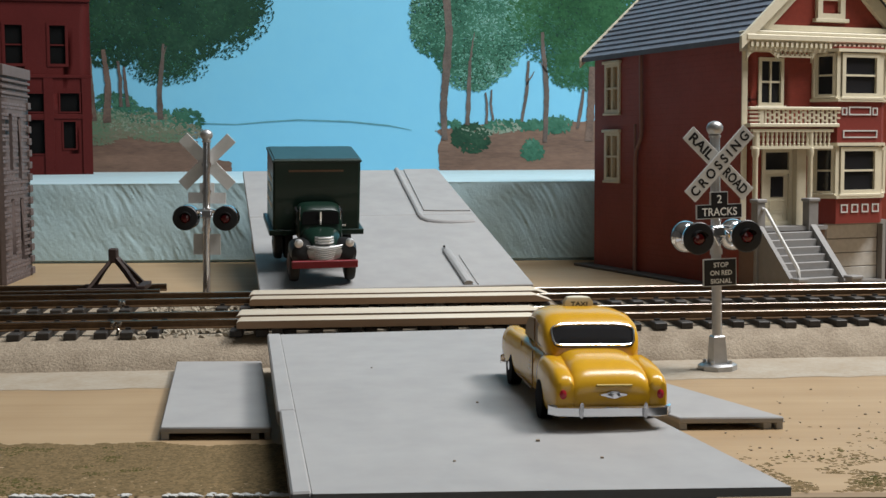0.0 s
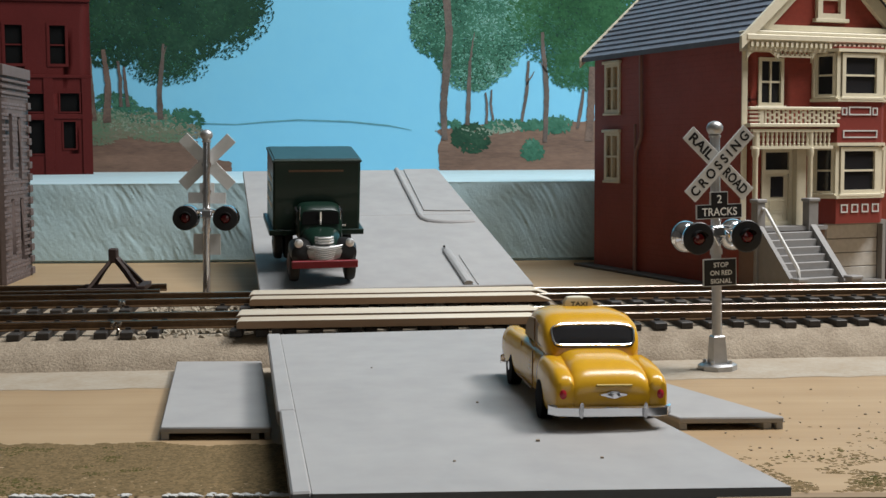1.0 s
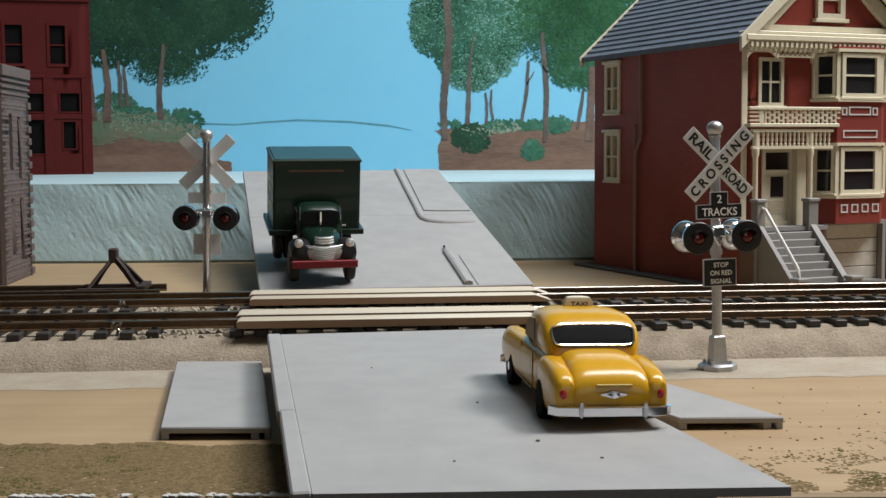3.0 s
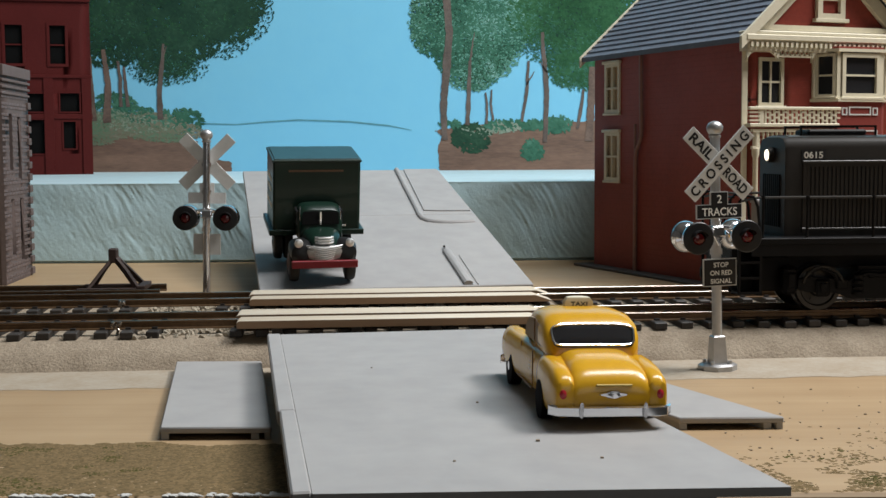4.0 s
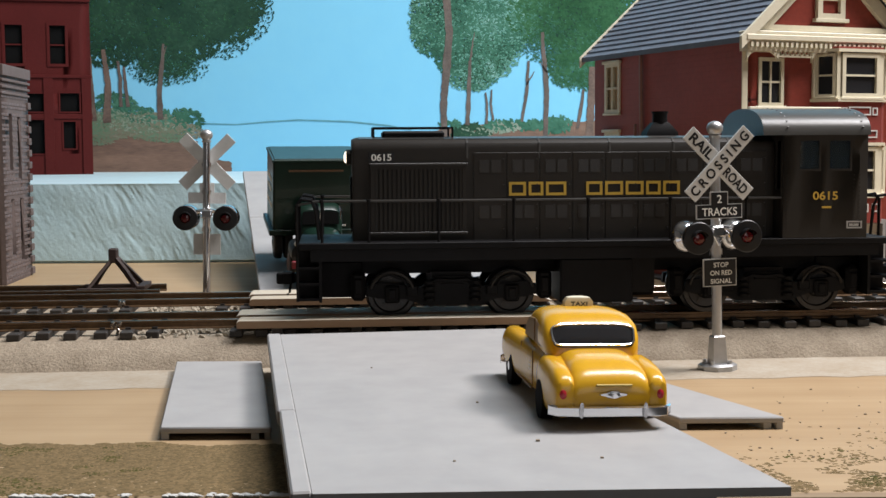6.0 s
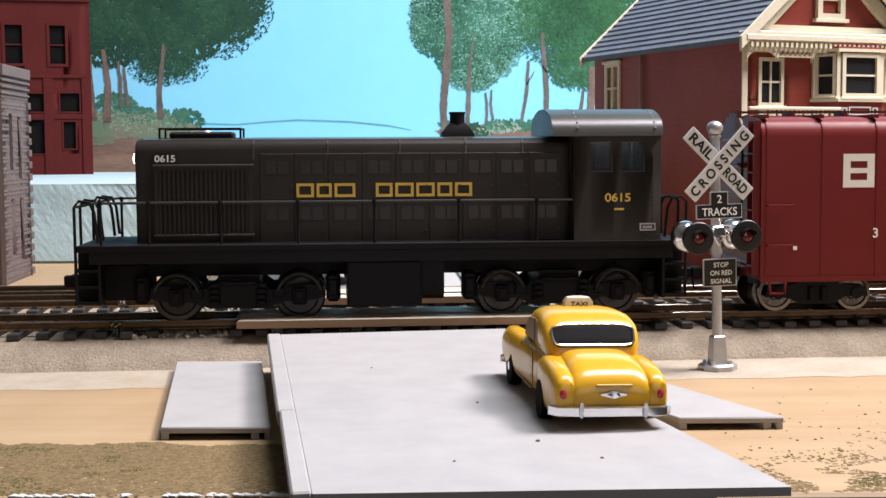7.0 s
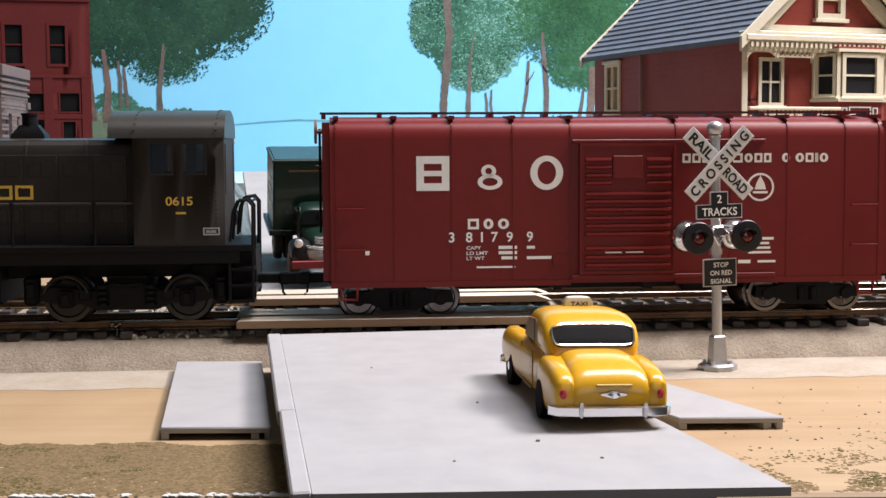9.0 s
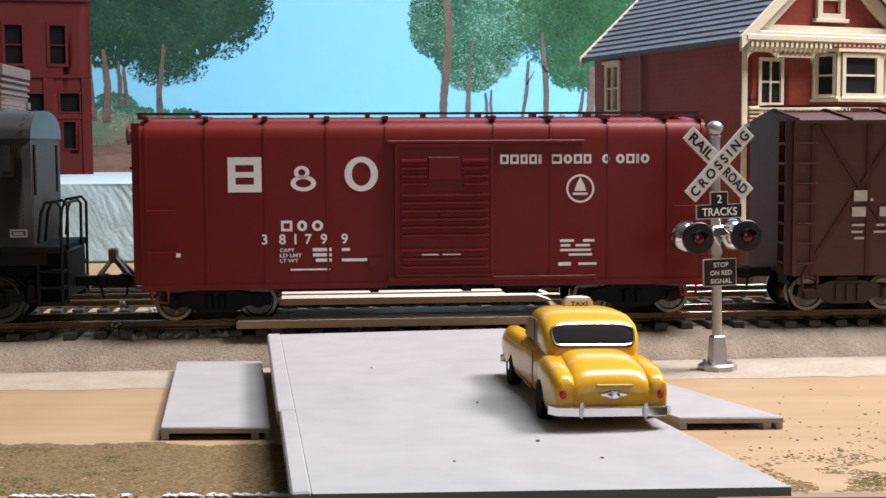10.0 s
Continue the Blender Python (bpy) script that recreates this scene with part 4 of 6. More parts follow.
    tube(bm, [(2.5, -12, 42.5), (2.5, -17, 41.5), (2.5, -43, 14), (2.5, -43.5, 10)], 0.9)
    part("handrail", bm, WHITE_SIGN, root)
    return root


def red_building():
    root = thing("brick_building", "dark red plastic commercial building with black windows", "building", mpose(-308.5, 693, 37, 0, 0, 15) @ mpose(308.5, 0, 0))
    ops = [(-379.5, -365.2, 96, 129.5), (-342.4, -329.5, 96, 129.5), (-362.5, -346.5, 55, 70.5), (-335, -318.7, 55, 71), (-361.7, -347.6, 18.4, 47.8), (-332.8, -322.5, 22.8, 46.2),
           (-420, -406, 96, 129.5), (-400, -380, 18, 70)]
    bm = bmesh.new()
    wall_cells(bm, -470, -308.5, 0, 225, ops, lambda a, b, z, z2: box(bm, a, b, 0, 4, z, z2))
    part("front_wall", bm, RED_BRICK, root)
    bm = bmesh.new()
    box(bm, -312.5, -308.5, 4, 80, 0, 225)
    part("side_wall", bm, RED_BRICK, root)
    # added black core; stands for the unlit inside seen through the windows
    boxpart("unlit_core", UNLIT_BLACK, root, (-466, -313, 8, 78, 0, 220))
    for z0, z1, d in ((84, 87, 1.6), (48.5, 53, 1.0), (150, 156, 2.2), (218, 225, 4)):
        boxpart("belt_course", RED_BRICK, root, (-470, -308, -d, -0.02, z0, z1), 0.4)
    for x in (-313, -345):
        boxpart("pilaster", RED_BRICK, root, (x - 3.6, x + 4.4, -1.4, -0.03, 0, 84))
    for o in ops[:2] + ops[6:7]:
        bm = bmesh.new()
        frame_of(bm, o[0] - 2.5, o[1] + 2.5, o[2] - 2, o[3] + 2.5, 2.4, -0.9, 0)
        box(bm, o[0], o[1], 0.8, 2, (o[2] + o[3]) / 2 - 0.6, (o[2] + o[3]) / 2 + 0.6)
        w = part("window", bm, RED_BRICK, root)
        boxpart("pane", DULL_PANE, w, (o[0], o[1], 2.4, 2.8, o[2], o[3]))
    for o in ops[2:6]:
        bm = bmesh.new()
        frame_of(bm, o[0] - 1.2, o[1] + 1.2, o[2] - 1.2, o[3] + 1.2, 1.2, -0.7, 0)
        w = part("window", bm, RED_BRICK, root)
        boxpart("pane", DULL_PANE, w, (o[0], o[1], 2.4, 2.8, o[2], o[3]))


def grey_building():
    """A brick tower seen along one wall: local x runs back along that wall, y away from the track side."""
    root = thing("brick_building", "brown-grey plastic brick building with narrow window slots", "building", mpose(-235.5, 242, -14, 0, 0, 94.5))
    L, H = 60, 118
    ops = [(15, 22, 62, 93), (34, 41, 57, 92), (15.5, 22.5, 15, 46), (35, 42, 11, 46)]
    bm = bmesh.new()
    wall_cells(bm, 0, L, 0, H, ops, lambda a, b, z, z2: box(bm, a, b, 0.5, 3, z, z2))
    part("side_wall", bm, GREY_MORTAR, root)
    bm = bmesh.new()
    box(bm, 0.5, 3, 3, 95, 0, H)
    box(bm, L - 3, L - 0.5, 3, 95, 0, H)
    part("end_wall", bm, GREY_MORTAR, root)
    # black core put in so the slots show an unlit inside
    boxpart("unlit_core", UNLIT_BLACK, root, (4, L - 4, 6, 90, 0.5, H - 3))
    boxpart("roof", GREY_MORTAR, root, (1, L - 1, 3, 95, H - 3, H - 1))
    # brick courses
    course = 0
    z = 1.0
    meshes = {}
    while z < H - 14:
        segs = [(0.2, L - 0.2)]
        for o in ops:
            if o[2] - 0.3 < z + 1 < o[3] + 0.3:
                segs = [q for s in segs for q in ((s[0], o[0] - 0.2), (o[1] + 0.2, s[1])) if s[0] < o[0] < s[1]] or segs
        cuts = sorted({v for s in segs for v in s})
        if len(cuts) > 2:
            hit = [o for o in ops if o[2] - 0.3 < z + 1 < o[3] + 0.3]
            edges = [0.2] + [v for o in sorted(hit) for v in (o[0] - 0.2, o[1] + 0.2)] + [L - 0.2]
            segs = list(zip(edges[::2], edges[1::2]))
        for a, b in segs:
            x = a - (3.0 if course % 2 else 0)
            while x < b:
                p, q = max(a, x), min(b, x + 5.6)
                if q - p > 0.5:
                    key = round(q - p, 1)
                    if key not in meshes:
                        bm = bmesh.new()
                        box(bm, 0, key, 0.26, 0.54, 0, 1.55, 0.08)
                        meshes[key] = mesh_of("brick", bm, GREY_BRICK)
                    ob = new("brick", meshes[key])
                    ob.parent = root
                    ob.matrix_basis = mpose(p, 0, z)
                x += 6.0
        z += 3.9 if course % 2 else 2.0
        course += 1
    for z0, z1, d in ((103, 104.4, 0.5), (106.5, 108, 0.7), (110, 111.6, 0.9), (113, 119, 1.2)):
        boxpart("cornice", GREY_MORTAR, root, (-1, L + 1, -d, 3, z0, z1), 0.3)
    q = bmesh.new()
    box(q, L - 5, L + 1.0, -1.0, 2.5, 0, 4.0, 0.3)
    qm = mesh_of("quoin", q, GREY_MORTAR)
    for i in range(15):
        ob = new("quoin", qm)
        ob.parent = root
        ob.matrix_basis = mpose(0, 0, 1 + 6.8 * i)


# ---- crossing signals ----
def crossing_signal(name_label, m, rear=False):
    root = thing("crossing_signal", name_label, "crossing signal", m, group="railroad crossing signals")
    bm = bmesh.new()
    pts = [(math.cos(a) * 6.4, math.sin(a) * 6.4) for a in [math.pi / 8 + math.pi / 4 * i for i in range(8)]]
    rings(bm, [[(x, y, 0) for x, y in pts], [(x, y, 1.7) for x, y in pts], [(x * 0.86, y * 0.86, 2.3) for x, y in pts]])
    base = part("base", bm, SILVER, root)
    for a in (45, 135, 225, 315):
        bm = bmesh.new()
        x, y = 4.4 * math.cos(radians(a)), 4.4 * math.sin(radians(a))
        cyl(bm, (x, y, 2.2), (x, y, 3.2), 0.7, seg=6)
        part("bolt", bm, SILVER, base)
    bm = bmesh.new()
    rings(bm, [[(x * s, y * s, z) for x, y in ((-1, -1), (1, -1), (1, 1), (-1, 1))] for s, z in ((2.5, 2.2), (1.95, 11.0), (1.5, 11.4))])
    part("pedestal", bm, SILVER, root)
    bm = bmesh.new()
    cyl(bm, (0, 0, 11), (0, 0, 76.5), 1.6, seg=16)
    for z in (66.5, 54.8, 39):
        cyl(bm, (0, 0, z - 0.9), (0, 0, z + 0.9), 2.0, seg=16)
    part("pole", bm, CHROME if rear else SILVER, root)
    bm = bmesh.new()
    turned(bm, (0, 0, 76), (0, 0, 1), [(0, 1.9), (0.8, 2.0), (1.0, 1.5), (1.4, 2.0), (2.4, 2.6), (3.6, 2.7), (4.6, 2.2), (5.3, 1.2), (5.5, 0.2)], 18)
    part("finial", bm, SILVER, root)
    # crossbuck on the front (-y) side
    for ang, words, dy in ((45, ("C R O S S I N G",), 0.8), (-45, ("RAIL", "ROAD"), 0.0)):
        bm = bmesh.new()
        box(bm, -14.6, 14.6, -0.35, 0.35, -2.6, 2.6, 0.1)
        bm.transform(Matrix.Translation((0, -2.3 - dy, 67.7)) @ Matrix.Rotation(radians(-ang), 4, "Y"))
        b = part("crossbuck_blade", bm, WHITE_SIGN, root)
        if not rear:
            rot = Matrix.Rotation(radians(-ang), 4, "Y")
            for cx, word in zip((0,) if len(words) == 1 else (-8.2, 8.2), words):
                p = rot @ Vector((cx, 0, 0))
                mm = mpose(p.x, -2.3 - dy - 0.42, 67.7 + p.z) @ rot @ pose(0, 0, 0, 90, 0, 0)
                lettering(word, 3.3, BLACK, b, mm, 27.0 if len(words) == 1 else 10.0, 0.03)
    bm = bmesh.new()
    box(bm, -2.8, 2.8, -2.9, -2.2, 54.4, 58.4)
    box(bm, -7.7, 7.7, -2.9, -2.2, 50.2, 54.4)
    sign = part("track_count_sign", bm, WHITE_SIGN if rear else BLACK, root)
    bm = bmesh.new()
    box(bm, -3.1, 3.1, -2.7, -2.1, 54.6, 58.7)
    box(bm, -8.0, 8.0, -2.7, -2.1, 49.9, 54.6)
    part("sign_rim", bm, WHITE_SIGN, sign)
    bm = bmesh.new()
    box(bm, -5.5, 5.5, -2.9, -2.2, 28.2, 36.6)
    stop = part("stop_sign", bm, WHITE_SIGN if rear else BLACK, root)
    bm = bmesh.new()
    box(bm, -5.8, 5.8, -2.7, -2.1, 27.9, 36.9)
    part("sign_rim", bm, WHITE_SIGN, stop)
    if not rear:
        up = lambda x, z: mpose(x, -2.96, z, 90, 0, 0)
        lettering("2", 2.6, WHITE_INK, sign, up(0, 56.3), bold=0.01)
        lettering("TRACKS", 2.6, WHITE_INK, sign, up(0, 52.2), 12.2, 0.012)
        for word, z, w in (("STOP", 34.9, 5.2), ("ON RED", 32.3, 7.6), ("SIGNAL", 29.6, 7.4)):
            lettering(word, 1.6, WHITE_INK, stop, up(0.3, z), w, 0.015)
    # lamp arm and four lamps, back to back
    bm = bmesh.new()
    tube(bm, [(-8.2, 0, 45.2), (-4, 0, 46.6), (0, 0, 47.2), (4, 0, 46.6), (8.2, 0, 45.2)], 0.9, 8)
    box(bm, -2.4, 2.4, -2.2, 2.2, 43.6, 47.6, 0.7)
    tube(bm, [(-2, -1.5, 46), (0, -2.2, 41.5), (1.6, -1.5, 44)], 0.5)
    part("lamp_arm", bm, CHROME, root)
    for x in (-8.4, 8.4):
        for d in (-1, 1):
            bm = bmesh.new()
            turned(bm, (x, 0.2 * d, 44), (0, d, 0), [(0, 2.4), (0.8, 3.8), (2.4, 4.8), (4.0, 5.2), (4.6, 5.25)], 24)
            lamp = part("lamp", bm, CHROME, root)
            bm = bmesh.new()
            turned(bm, (x, 4.6 * d, 44), (0, d, 0), [(0, 5.2), (0.7, 5.3), (1.0, 5.0), (1.1, 2.2), (0.6, 2.0)], 28)
            part("backing_disc", bm, BLACK, lamp)
            bm = bmesh.new()
            turned(bm, (x, 5.0 * d, 44), (0, d, 0), [(0, 2.1), (0.6, 2.0), (1.2, 1.5), (1.45, 0.6)], 18)
            part("lens", bm, RED_LENS, lamp)
            bm = bmesh.new()
            k = 10
            loops = []
            for yy in (5.2, 8.0):
                s = 1.0 if yy < 6 else 0.75
                arc = [math.pi * (0.5 + (i / k - 0.5) * s) for i in range(k + 1)]
                loops.append([(x + 2.7 * math.cos(a), yy * d, 44 + 2.7 * math.sin(a)) for a in arc] + [(x + 2.4 * math.cos(a), yy * d, 44 + 2.4 * math.sin(a)) for a in arc[::-1]])
            rings(bm, loops)
            part("hood", bm, BLACK, lamp)
    return root


# ---- bumper at the siding's end ----
def track_bumper():
    root = thing("track_bumper", "rusty brown plastic track bumper at the siding's end", "track bumper", track_pose(0, 101))
    rust = mat("rust_plastic", (0.055, 0.03, 0.022), 0.65, vary=0.25, big=100, fine=900, bump=0.2)
    for y in (2, 20.4):
        for x, r in ((-142.5, 0.8), (-121.5, 1.4)):
            bm = bmesh.new()
            tube(bm, [(x, y, 0.0), ((x - 132.5) / 2, (y + 11.2) / 2 , 7.0), (-132.5, 11.2 + (y - 11.2) * 0.12, 13.2)], r, 4)
            part("brace", bm, rust, root)
        boxpart("foot_rail", rust, root, (-147, -119, y - 1.0, y + 1.0, -1.0, 0.5), 0.2)
    boxpart("buffer_head", rust, root, (-134.6, -131.0, 8.4, 14.0, 10.6, 16.8), 0.5)
    boxpart("foot_beam", rust, root, (-122, -118.4, 1, 22, -0.9, 1.5), 0.3)


# ---- bare wire joints soldered to the rails ----
def feeder_joint(s, off):
    bm = bmesh.new()
    rnd = random.Random(int(abs(s)))
    for k in range(5):
        x, z = rnd.uniform(-1.4, 1.4), rnd.uniform(-2.6, -0.6)
        turned(bm, (x, -1.6, z), (rnd.uniform(-0.3, 0.3), -1, 0), [(0, 0.5), (0.5, 0.95), (1.1, 0.8), (1.5, 0.2)], 8)
    tube(bm, [(0, -1.4, -1.2), (0.6, -2.6, -3), (0.2, -3.4, -5)], 0.5)
    solid("wire_joint", bm, RAIL_HEAD, "blob of solder and bare wire on the rail", "wire joint", m=track_pose(s, off), group="wire joints")


# ---- road vehicles ----
def wheel(parent, x, y, r, w, hub_mat=None, drop=0.0):
    bm = bmesh.new()
    s = 1 if y > 0 else -1
    turned(bm, (x, y - s * w / 2, r - drop), (0, s, 0), [(0, r * 0.75), (w * 0.1, r * 0.95), (w * 0.3, r), (w * 0.7, r), (w * 0.92, r * 0.93), (w, r * 0.72), (w * 0.9, r * 0.6)], 22)
    t = part("wheel", bm, RUBBER, parent)
    bm = bmesh.new()
    turned(bm, (x, y + s * w * 0.36, r - drop), (0, s, 0), [(0, r * 0.62), (w * 0.12, r * 0.6), (w * 0.16, r * 0.35), (w * 0.26, r * 0.2), (w * 0.28, 0.02)], 18)
    part("hubcap", bm, hub_mat or CHROME, t)


def taxi():
    root = thing("taxi", "glossy yellow toy sedan taxi with chrome bumpers and roof sign", "taxi", mpose(32.1, -144.9, -1.5, 1.0, 0, 96.2) @ Matrix.Scale(0.97, 4))
    # x forward; the tail is at -37
    bm = bmesh.new()
    loft(bm, [(-37.0, 11.2, 3.8, 8.8, 4.6), (-36.5, 11.8, 3.2, 10.6, 4.4), (-33, 12.0, 2.8, 12.4, 4.2), (-26, 12.1, 2.6, 13.8, 4.2), (-18, 12.2, 2.6, 14.4, 4.0), (-8, 12.4, 2.4, 14.8, 3.6),
              (8, 12.4, 2.4, 14.6, 3.6), (16, 12.0, 2.6, 14.2, 3.6), (24, 11.0, 2.8, 13.4, 3.4), (31, 9.6, 3.2, 12.4, 3.0), (34.6, 7.8, 4.2, 10.6, 2.8), (35.8, 6.0, 5, 9, 2.6)], n=48)
    part("body", bm, YELLOW, root)
    # trunk lid, a raised hump with a crease each side
    bm = bmesh.new()
    loft(bm, [(-37.6, 8.4, 4.6, 8.4, 5.0), (-37.3, 8.9, 4.2, 10.2, 4.6), (-36.2, 9.0, 4, 12.0, 4.4), (-33.6, 9.0, 4, 13.6, 4.2), (-30, 9.0, 4, 14.8, 4.0), (-25, 9.0, 4, 15.4, 3.8), (-19, 8.9, 4, 15.6, 3.8), (-14, 8.8, 4, 15.6, 3.8)], n=44)
    part("trunk_lid", bm, YELLOW, root)
    bm = bmesh.new()
    box(bm, -37.7, -37.1, -4.6, 3.6, 9.9, 10.35, 0.15)
    part("trunk_moulding", bm, mat("worn_gilt", (0.4, 0.3, 0.09), 0.4, 0.4), root)
    bm = bmesh.new()
    loft(bm, [(14, 7.8, 6, 15.2, 3), (22, 7.0, 6, 15.2, 2.8), (30, 5.6, 5, 14.2, 2.6), (35, 3.8, 4.6, 11.6, 2.4), (36.4, 2.2, 5, 9.4, 2.2)], n=28)
    part("hood", bm, YELLOW, root)
    for s in (-1, 1):
        # rear and front fenders
        bm = bmesh.new()
        loft(bm, [(-37.5, 1.7, 4.4, 9.4, 3.2), (-37.1, 2.2, 3.4, 10.9, 3.2), (-35.6, 2.6, 2.6, 12.2, 3.1), (-31, 2.9, 2.0, 13.3, 3.0), (-25, 3.1, 2.0, 13.9, 2.9), (-19, 3.0, 2.2, 14.0, 2.8), (-14, 2.4, 2.6, 13.4, 2.6), (-9.5, 1.3, 3.4, 11.8, 2.3)], n=30)
        bm.transform(Matrix.Translation((0, s * 10.4, 0)))
        part("rear_fender", bm, YELLOW, root)
        bm = bmesh.new()
        loft(bm, [(37.2, 1.6, 7.2, 10.4, 2.2), (36.4, 2.8, 4.6, 12.6, 2.4), (33, 3.3, 3.2, 13.9, 2.5), (26, 3.5, 2.8, 14.2, 2.8), (16, 3.0, 2.8, 14.0, 2.8), (6, 2.2, 2.8, 13.6, 2.8), (-4, 1.9, 3, 13.2, 2.8), (-12, 1.6, 3.4, 12.6, 2.6)], n=26)
        bm.transform(Matrix.Translation((0, s * 10.4, 0)))
        part("front_fender", bm, YELLOW, root)
        bm = bmesh.new()
        turned(bm, (-37.1, s * 11.0, 8.2), (-1, 0, 0), [(0, 0.85), (0.5, 0.8), (0.8, 0.5), (0.9, 0.1)], 14)
        bm.transform(Matrix.Translation((0, 0, 8.4)) @ Matrix.Diagonal((1, 1, 1.35, 1)) @ Matrix.Translation((0, 0, -8.4)))
        part("tail_light", bm, mat("tail_red", (0.4, 0.02, 0.03), 0.2, vary=0.05, bump=0), root)
        bm = bmesh.new()
        turned(bm, (36.6, s * 10.4, 10.2), (1, 0, 0), [(0, 1.9), (0.7, 1.9), (1.0, 1.3), (1.3, 0.2)], 16)
        part("headlight", bm, CHROME, root)
        for x in (-22, 22):
            # black disc on the fender paints in the shade of the wheel opening
            bm = bmesh.new()
            r = 4.7 if x > 0 else 4.2
            turned(bm, (x, s * (10.6 if x > 0 else 10.65), r + 0.1), (0, s, 0), [(0, r + 0.4), (2.9, r + 0.3), (3.0, 3.4)], 24)
            part("arch_shade", bm, UNLIT_BLACK, root)
            # rear hubcaps are black: the fender's shade is put into their colour
            wheel(root, x, s * (12.2 if x > 0 else 12.0), r, 2.4, CHROME if x > 0 else UNLIT_BLACK)
        for z, x0, x1 in ((9.8, -4.5, -1.5), (8.8, -4.0, -2.0), (7.8, -4.5, -1.5), (9.6, 1.5, 5.5)):
            bm = bmesh.new()
            box(bm, x0, x1, s * 12.4 - 0.1, s * 12.4 + 0.03, z, z + 0.5)
            part("small_print", bm, mat("faint_print", (0.66, 0.46, 0.16), 0.4), root)
        # belt moulding and door seams
        bm = bmesh.new()
        for x in (-7, 9):
            box(bm, x - 0.12, x + 0.12, s * 12.45 - 0.15, s * 12.45 + 0.15, 4.4, 13.2)
        box(bm, -7, 20, s * 12.6 - 0.12, s * 12.6 + 0.12, 3.9, 4.2)
        part("door_seam", bm, mat("seam_brown", (0.3, 0.14, 0.01), 0.5), root)
    # cabin
    hull = [(-19.4, 9.4, 12, 14.9, 3.2), (-18.3, 10.6, 12, 17.4, 3.7), (-16.4, 11.2, 12, 19.9, 3.8), (-13.8, 11.4, 12, 21.8, 3.8), (-9, 11.4, 12, 22.8, 3.7), (-1, 11.0, 12, 22.9, 3.4), (5, 10.8, 12, 22.4, 3.4),
            (9, 10.5, 12, 21.0, 3.3), (12.4, 10.1, 12, 17.8, 3.2), (15.4, 9.6, 12, 14.6, 3.2)]
    hull = [(x, w * 1.01, z0, 12 + (z1 - 12) * 1.05, e + 0.4) for x, w, z0, z1, e in hull]
    bm = bmesh.new()
    loft(bm, hull, n=48)
    part("cabin", bm, YELLOW, root)

    def on_hull(x, g, off):
        """A point of the cabin's skin: x along it, g across from -1 to 1."""
        for s0, s1 in zip(hull, hull[1:]):
            if s0[0] <= x <= s1[0]:
                f = (x - s0[0]) / (s1[0] - s0[0])
                w, z0, z1, e = [p + (q - p) * f for p, q in zip(s0[1:], s1[1:])]
                slope = (s1[3] - s0[3]) / (s1[0] - s0[0])
        c, h = (z0 + z1) / 2, (z1 - z0) / 2
        z = c + h * (1 - abs(g) ** e) ** (1 / e)
        k = math.hypot(1, slope)
        return Vector((x - off * slope / k, g * w, z + off / k))

    for name, xa, xb, ga, gb in (("rear_window", -18.9, -15.9, 0.91, 0.87), ("windscreen", 13.6, 9.6, 0.86, 0.82)):
        bm = bmesh.new()
        n = 48

        def at(i, k, off):
            """A place in the rounded pane: i round it, k out from its middle."""
            q = 2 * math.pi * i / n
            u, v = [k * math.copysign(abs(c) ** 0.3, c) for c in (math.cos(q), math.sin(q))]
            f = 0.5 + 0.5 * v
            return on_hull(xa + (xb - xa) * f, (ga + (gb - ga) * f) * u, off)

        loops = [[bm.verts.new(at(i, k, 0.22)) for i in range(n)] for k in (1.0, 0.75, 0.5, 0.25)]
        for r0, r1 in zip(loops, loops[1:]):
            for i in range(n):
                bm.faces.new((r0[i], r0[(i + 1) % n], r1[(i + 1) % n], r1[i]))
        bm.faces.new(loops[-1])
        rim = [at(i, 1.0, 0.4) for i in range(n + 2)]
        ext = bmesh.ops.extrude_face_region(bm, geom=bm.faces[:])
        for v in ext["geom"]:
            if isinstance(v, bmesh.types.BMVert):
                v.co.z -= 0.7
        w = part(name, bm, DARK_GLASS, root)
        bm = bmesh.new()
        tube(bm, rim, 0.26)
        part("window_trim", bm, CHROME, w)
    for s in (-1, 1):
        for outline in ([(-14.0, 15.0), (-12.0, 18.4), (-9.6, 20.0), (-4.4, 20.6), (-4.4, 15.0)], [(-3.0, 15.0), (-3.0, 20.6), (3.6, 20.2), (7.6, 18.2), (9.8, 15.0)]):
            bm = bmesh.new()
            prism(bm, outline, "y", s * 8.6, s * 11.45)
            part("side_window", bm, mat("tan_interior", (0.2, 0.11, 0.028), 0.5, spec=0.2), root)
    # roof sign
    bm = bmesh.new()
    rings(bm, [[(x * k, y * k, z) for x, y in ((-1.5, -3.6), (1.5, -3.6), (1.5, 3.6), (-1.5, 3.6))] for k, z in ((1.0, 22.8), (0.98, 24.5), (0.78, 25.5), (0.3, 25.8))])
    sign = part("roof_sign", bm, CREAM, root, "cream roof sign")
    lettering("TAXI", 1.1, BLACK, sign, mpose(-1.56, 0, 23.95) @ pose(0, 0, 0, 90, 0, -90), 4.2, 0.02)
    # bumpers
    for x, d in ((-38.9, -1), (37.8, 1)):
        bm = bmesh.new()
        pts = [(x - d * 3.4, -13.9, 4.4), (x - d * 0.9, -12.4, 4.4), (x, -6, 4.4), (x, 6, 4.4), (x - d * 0.9, 12.4, 4.4), (x - d * 3.4, 13.9, 4.4)]
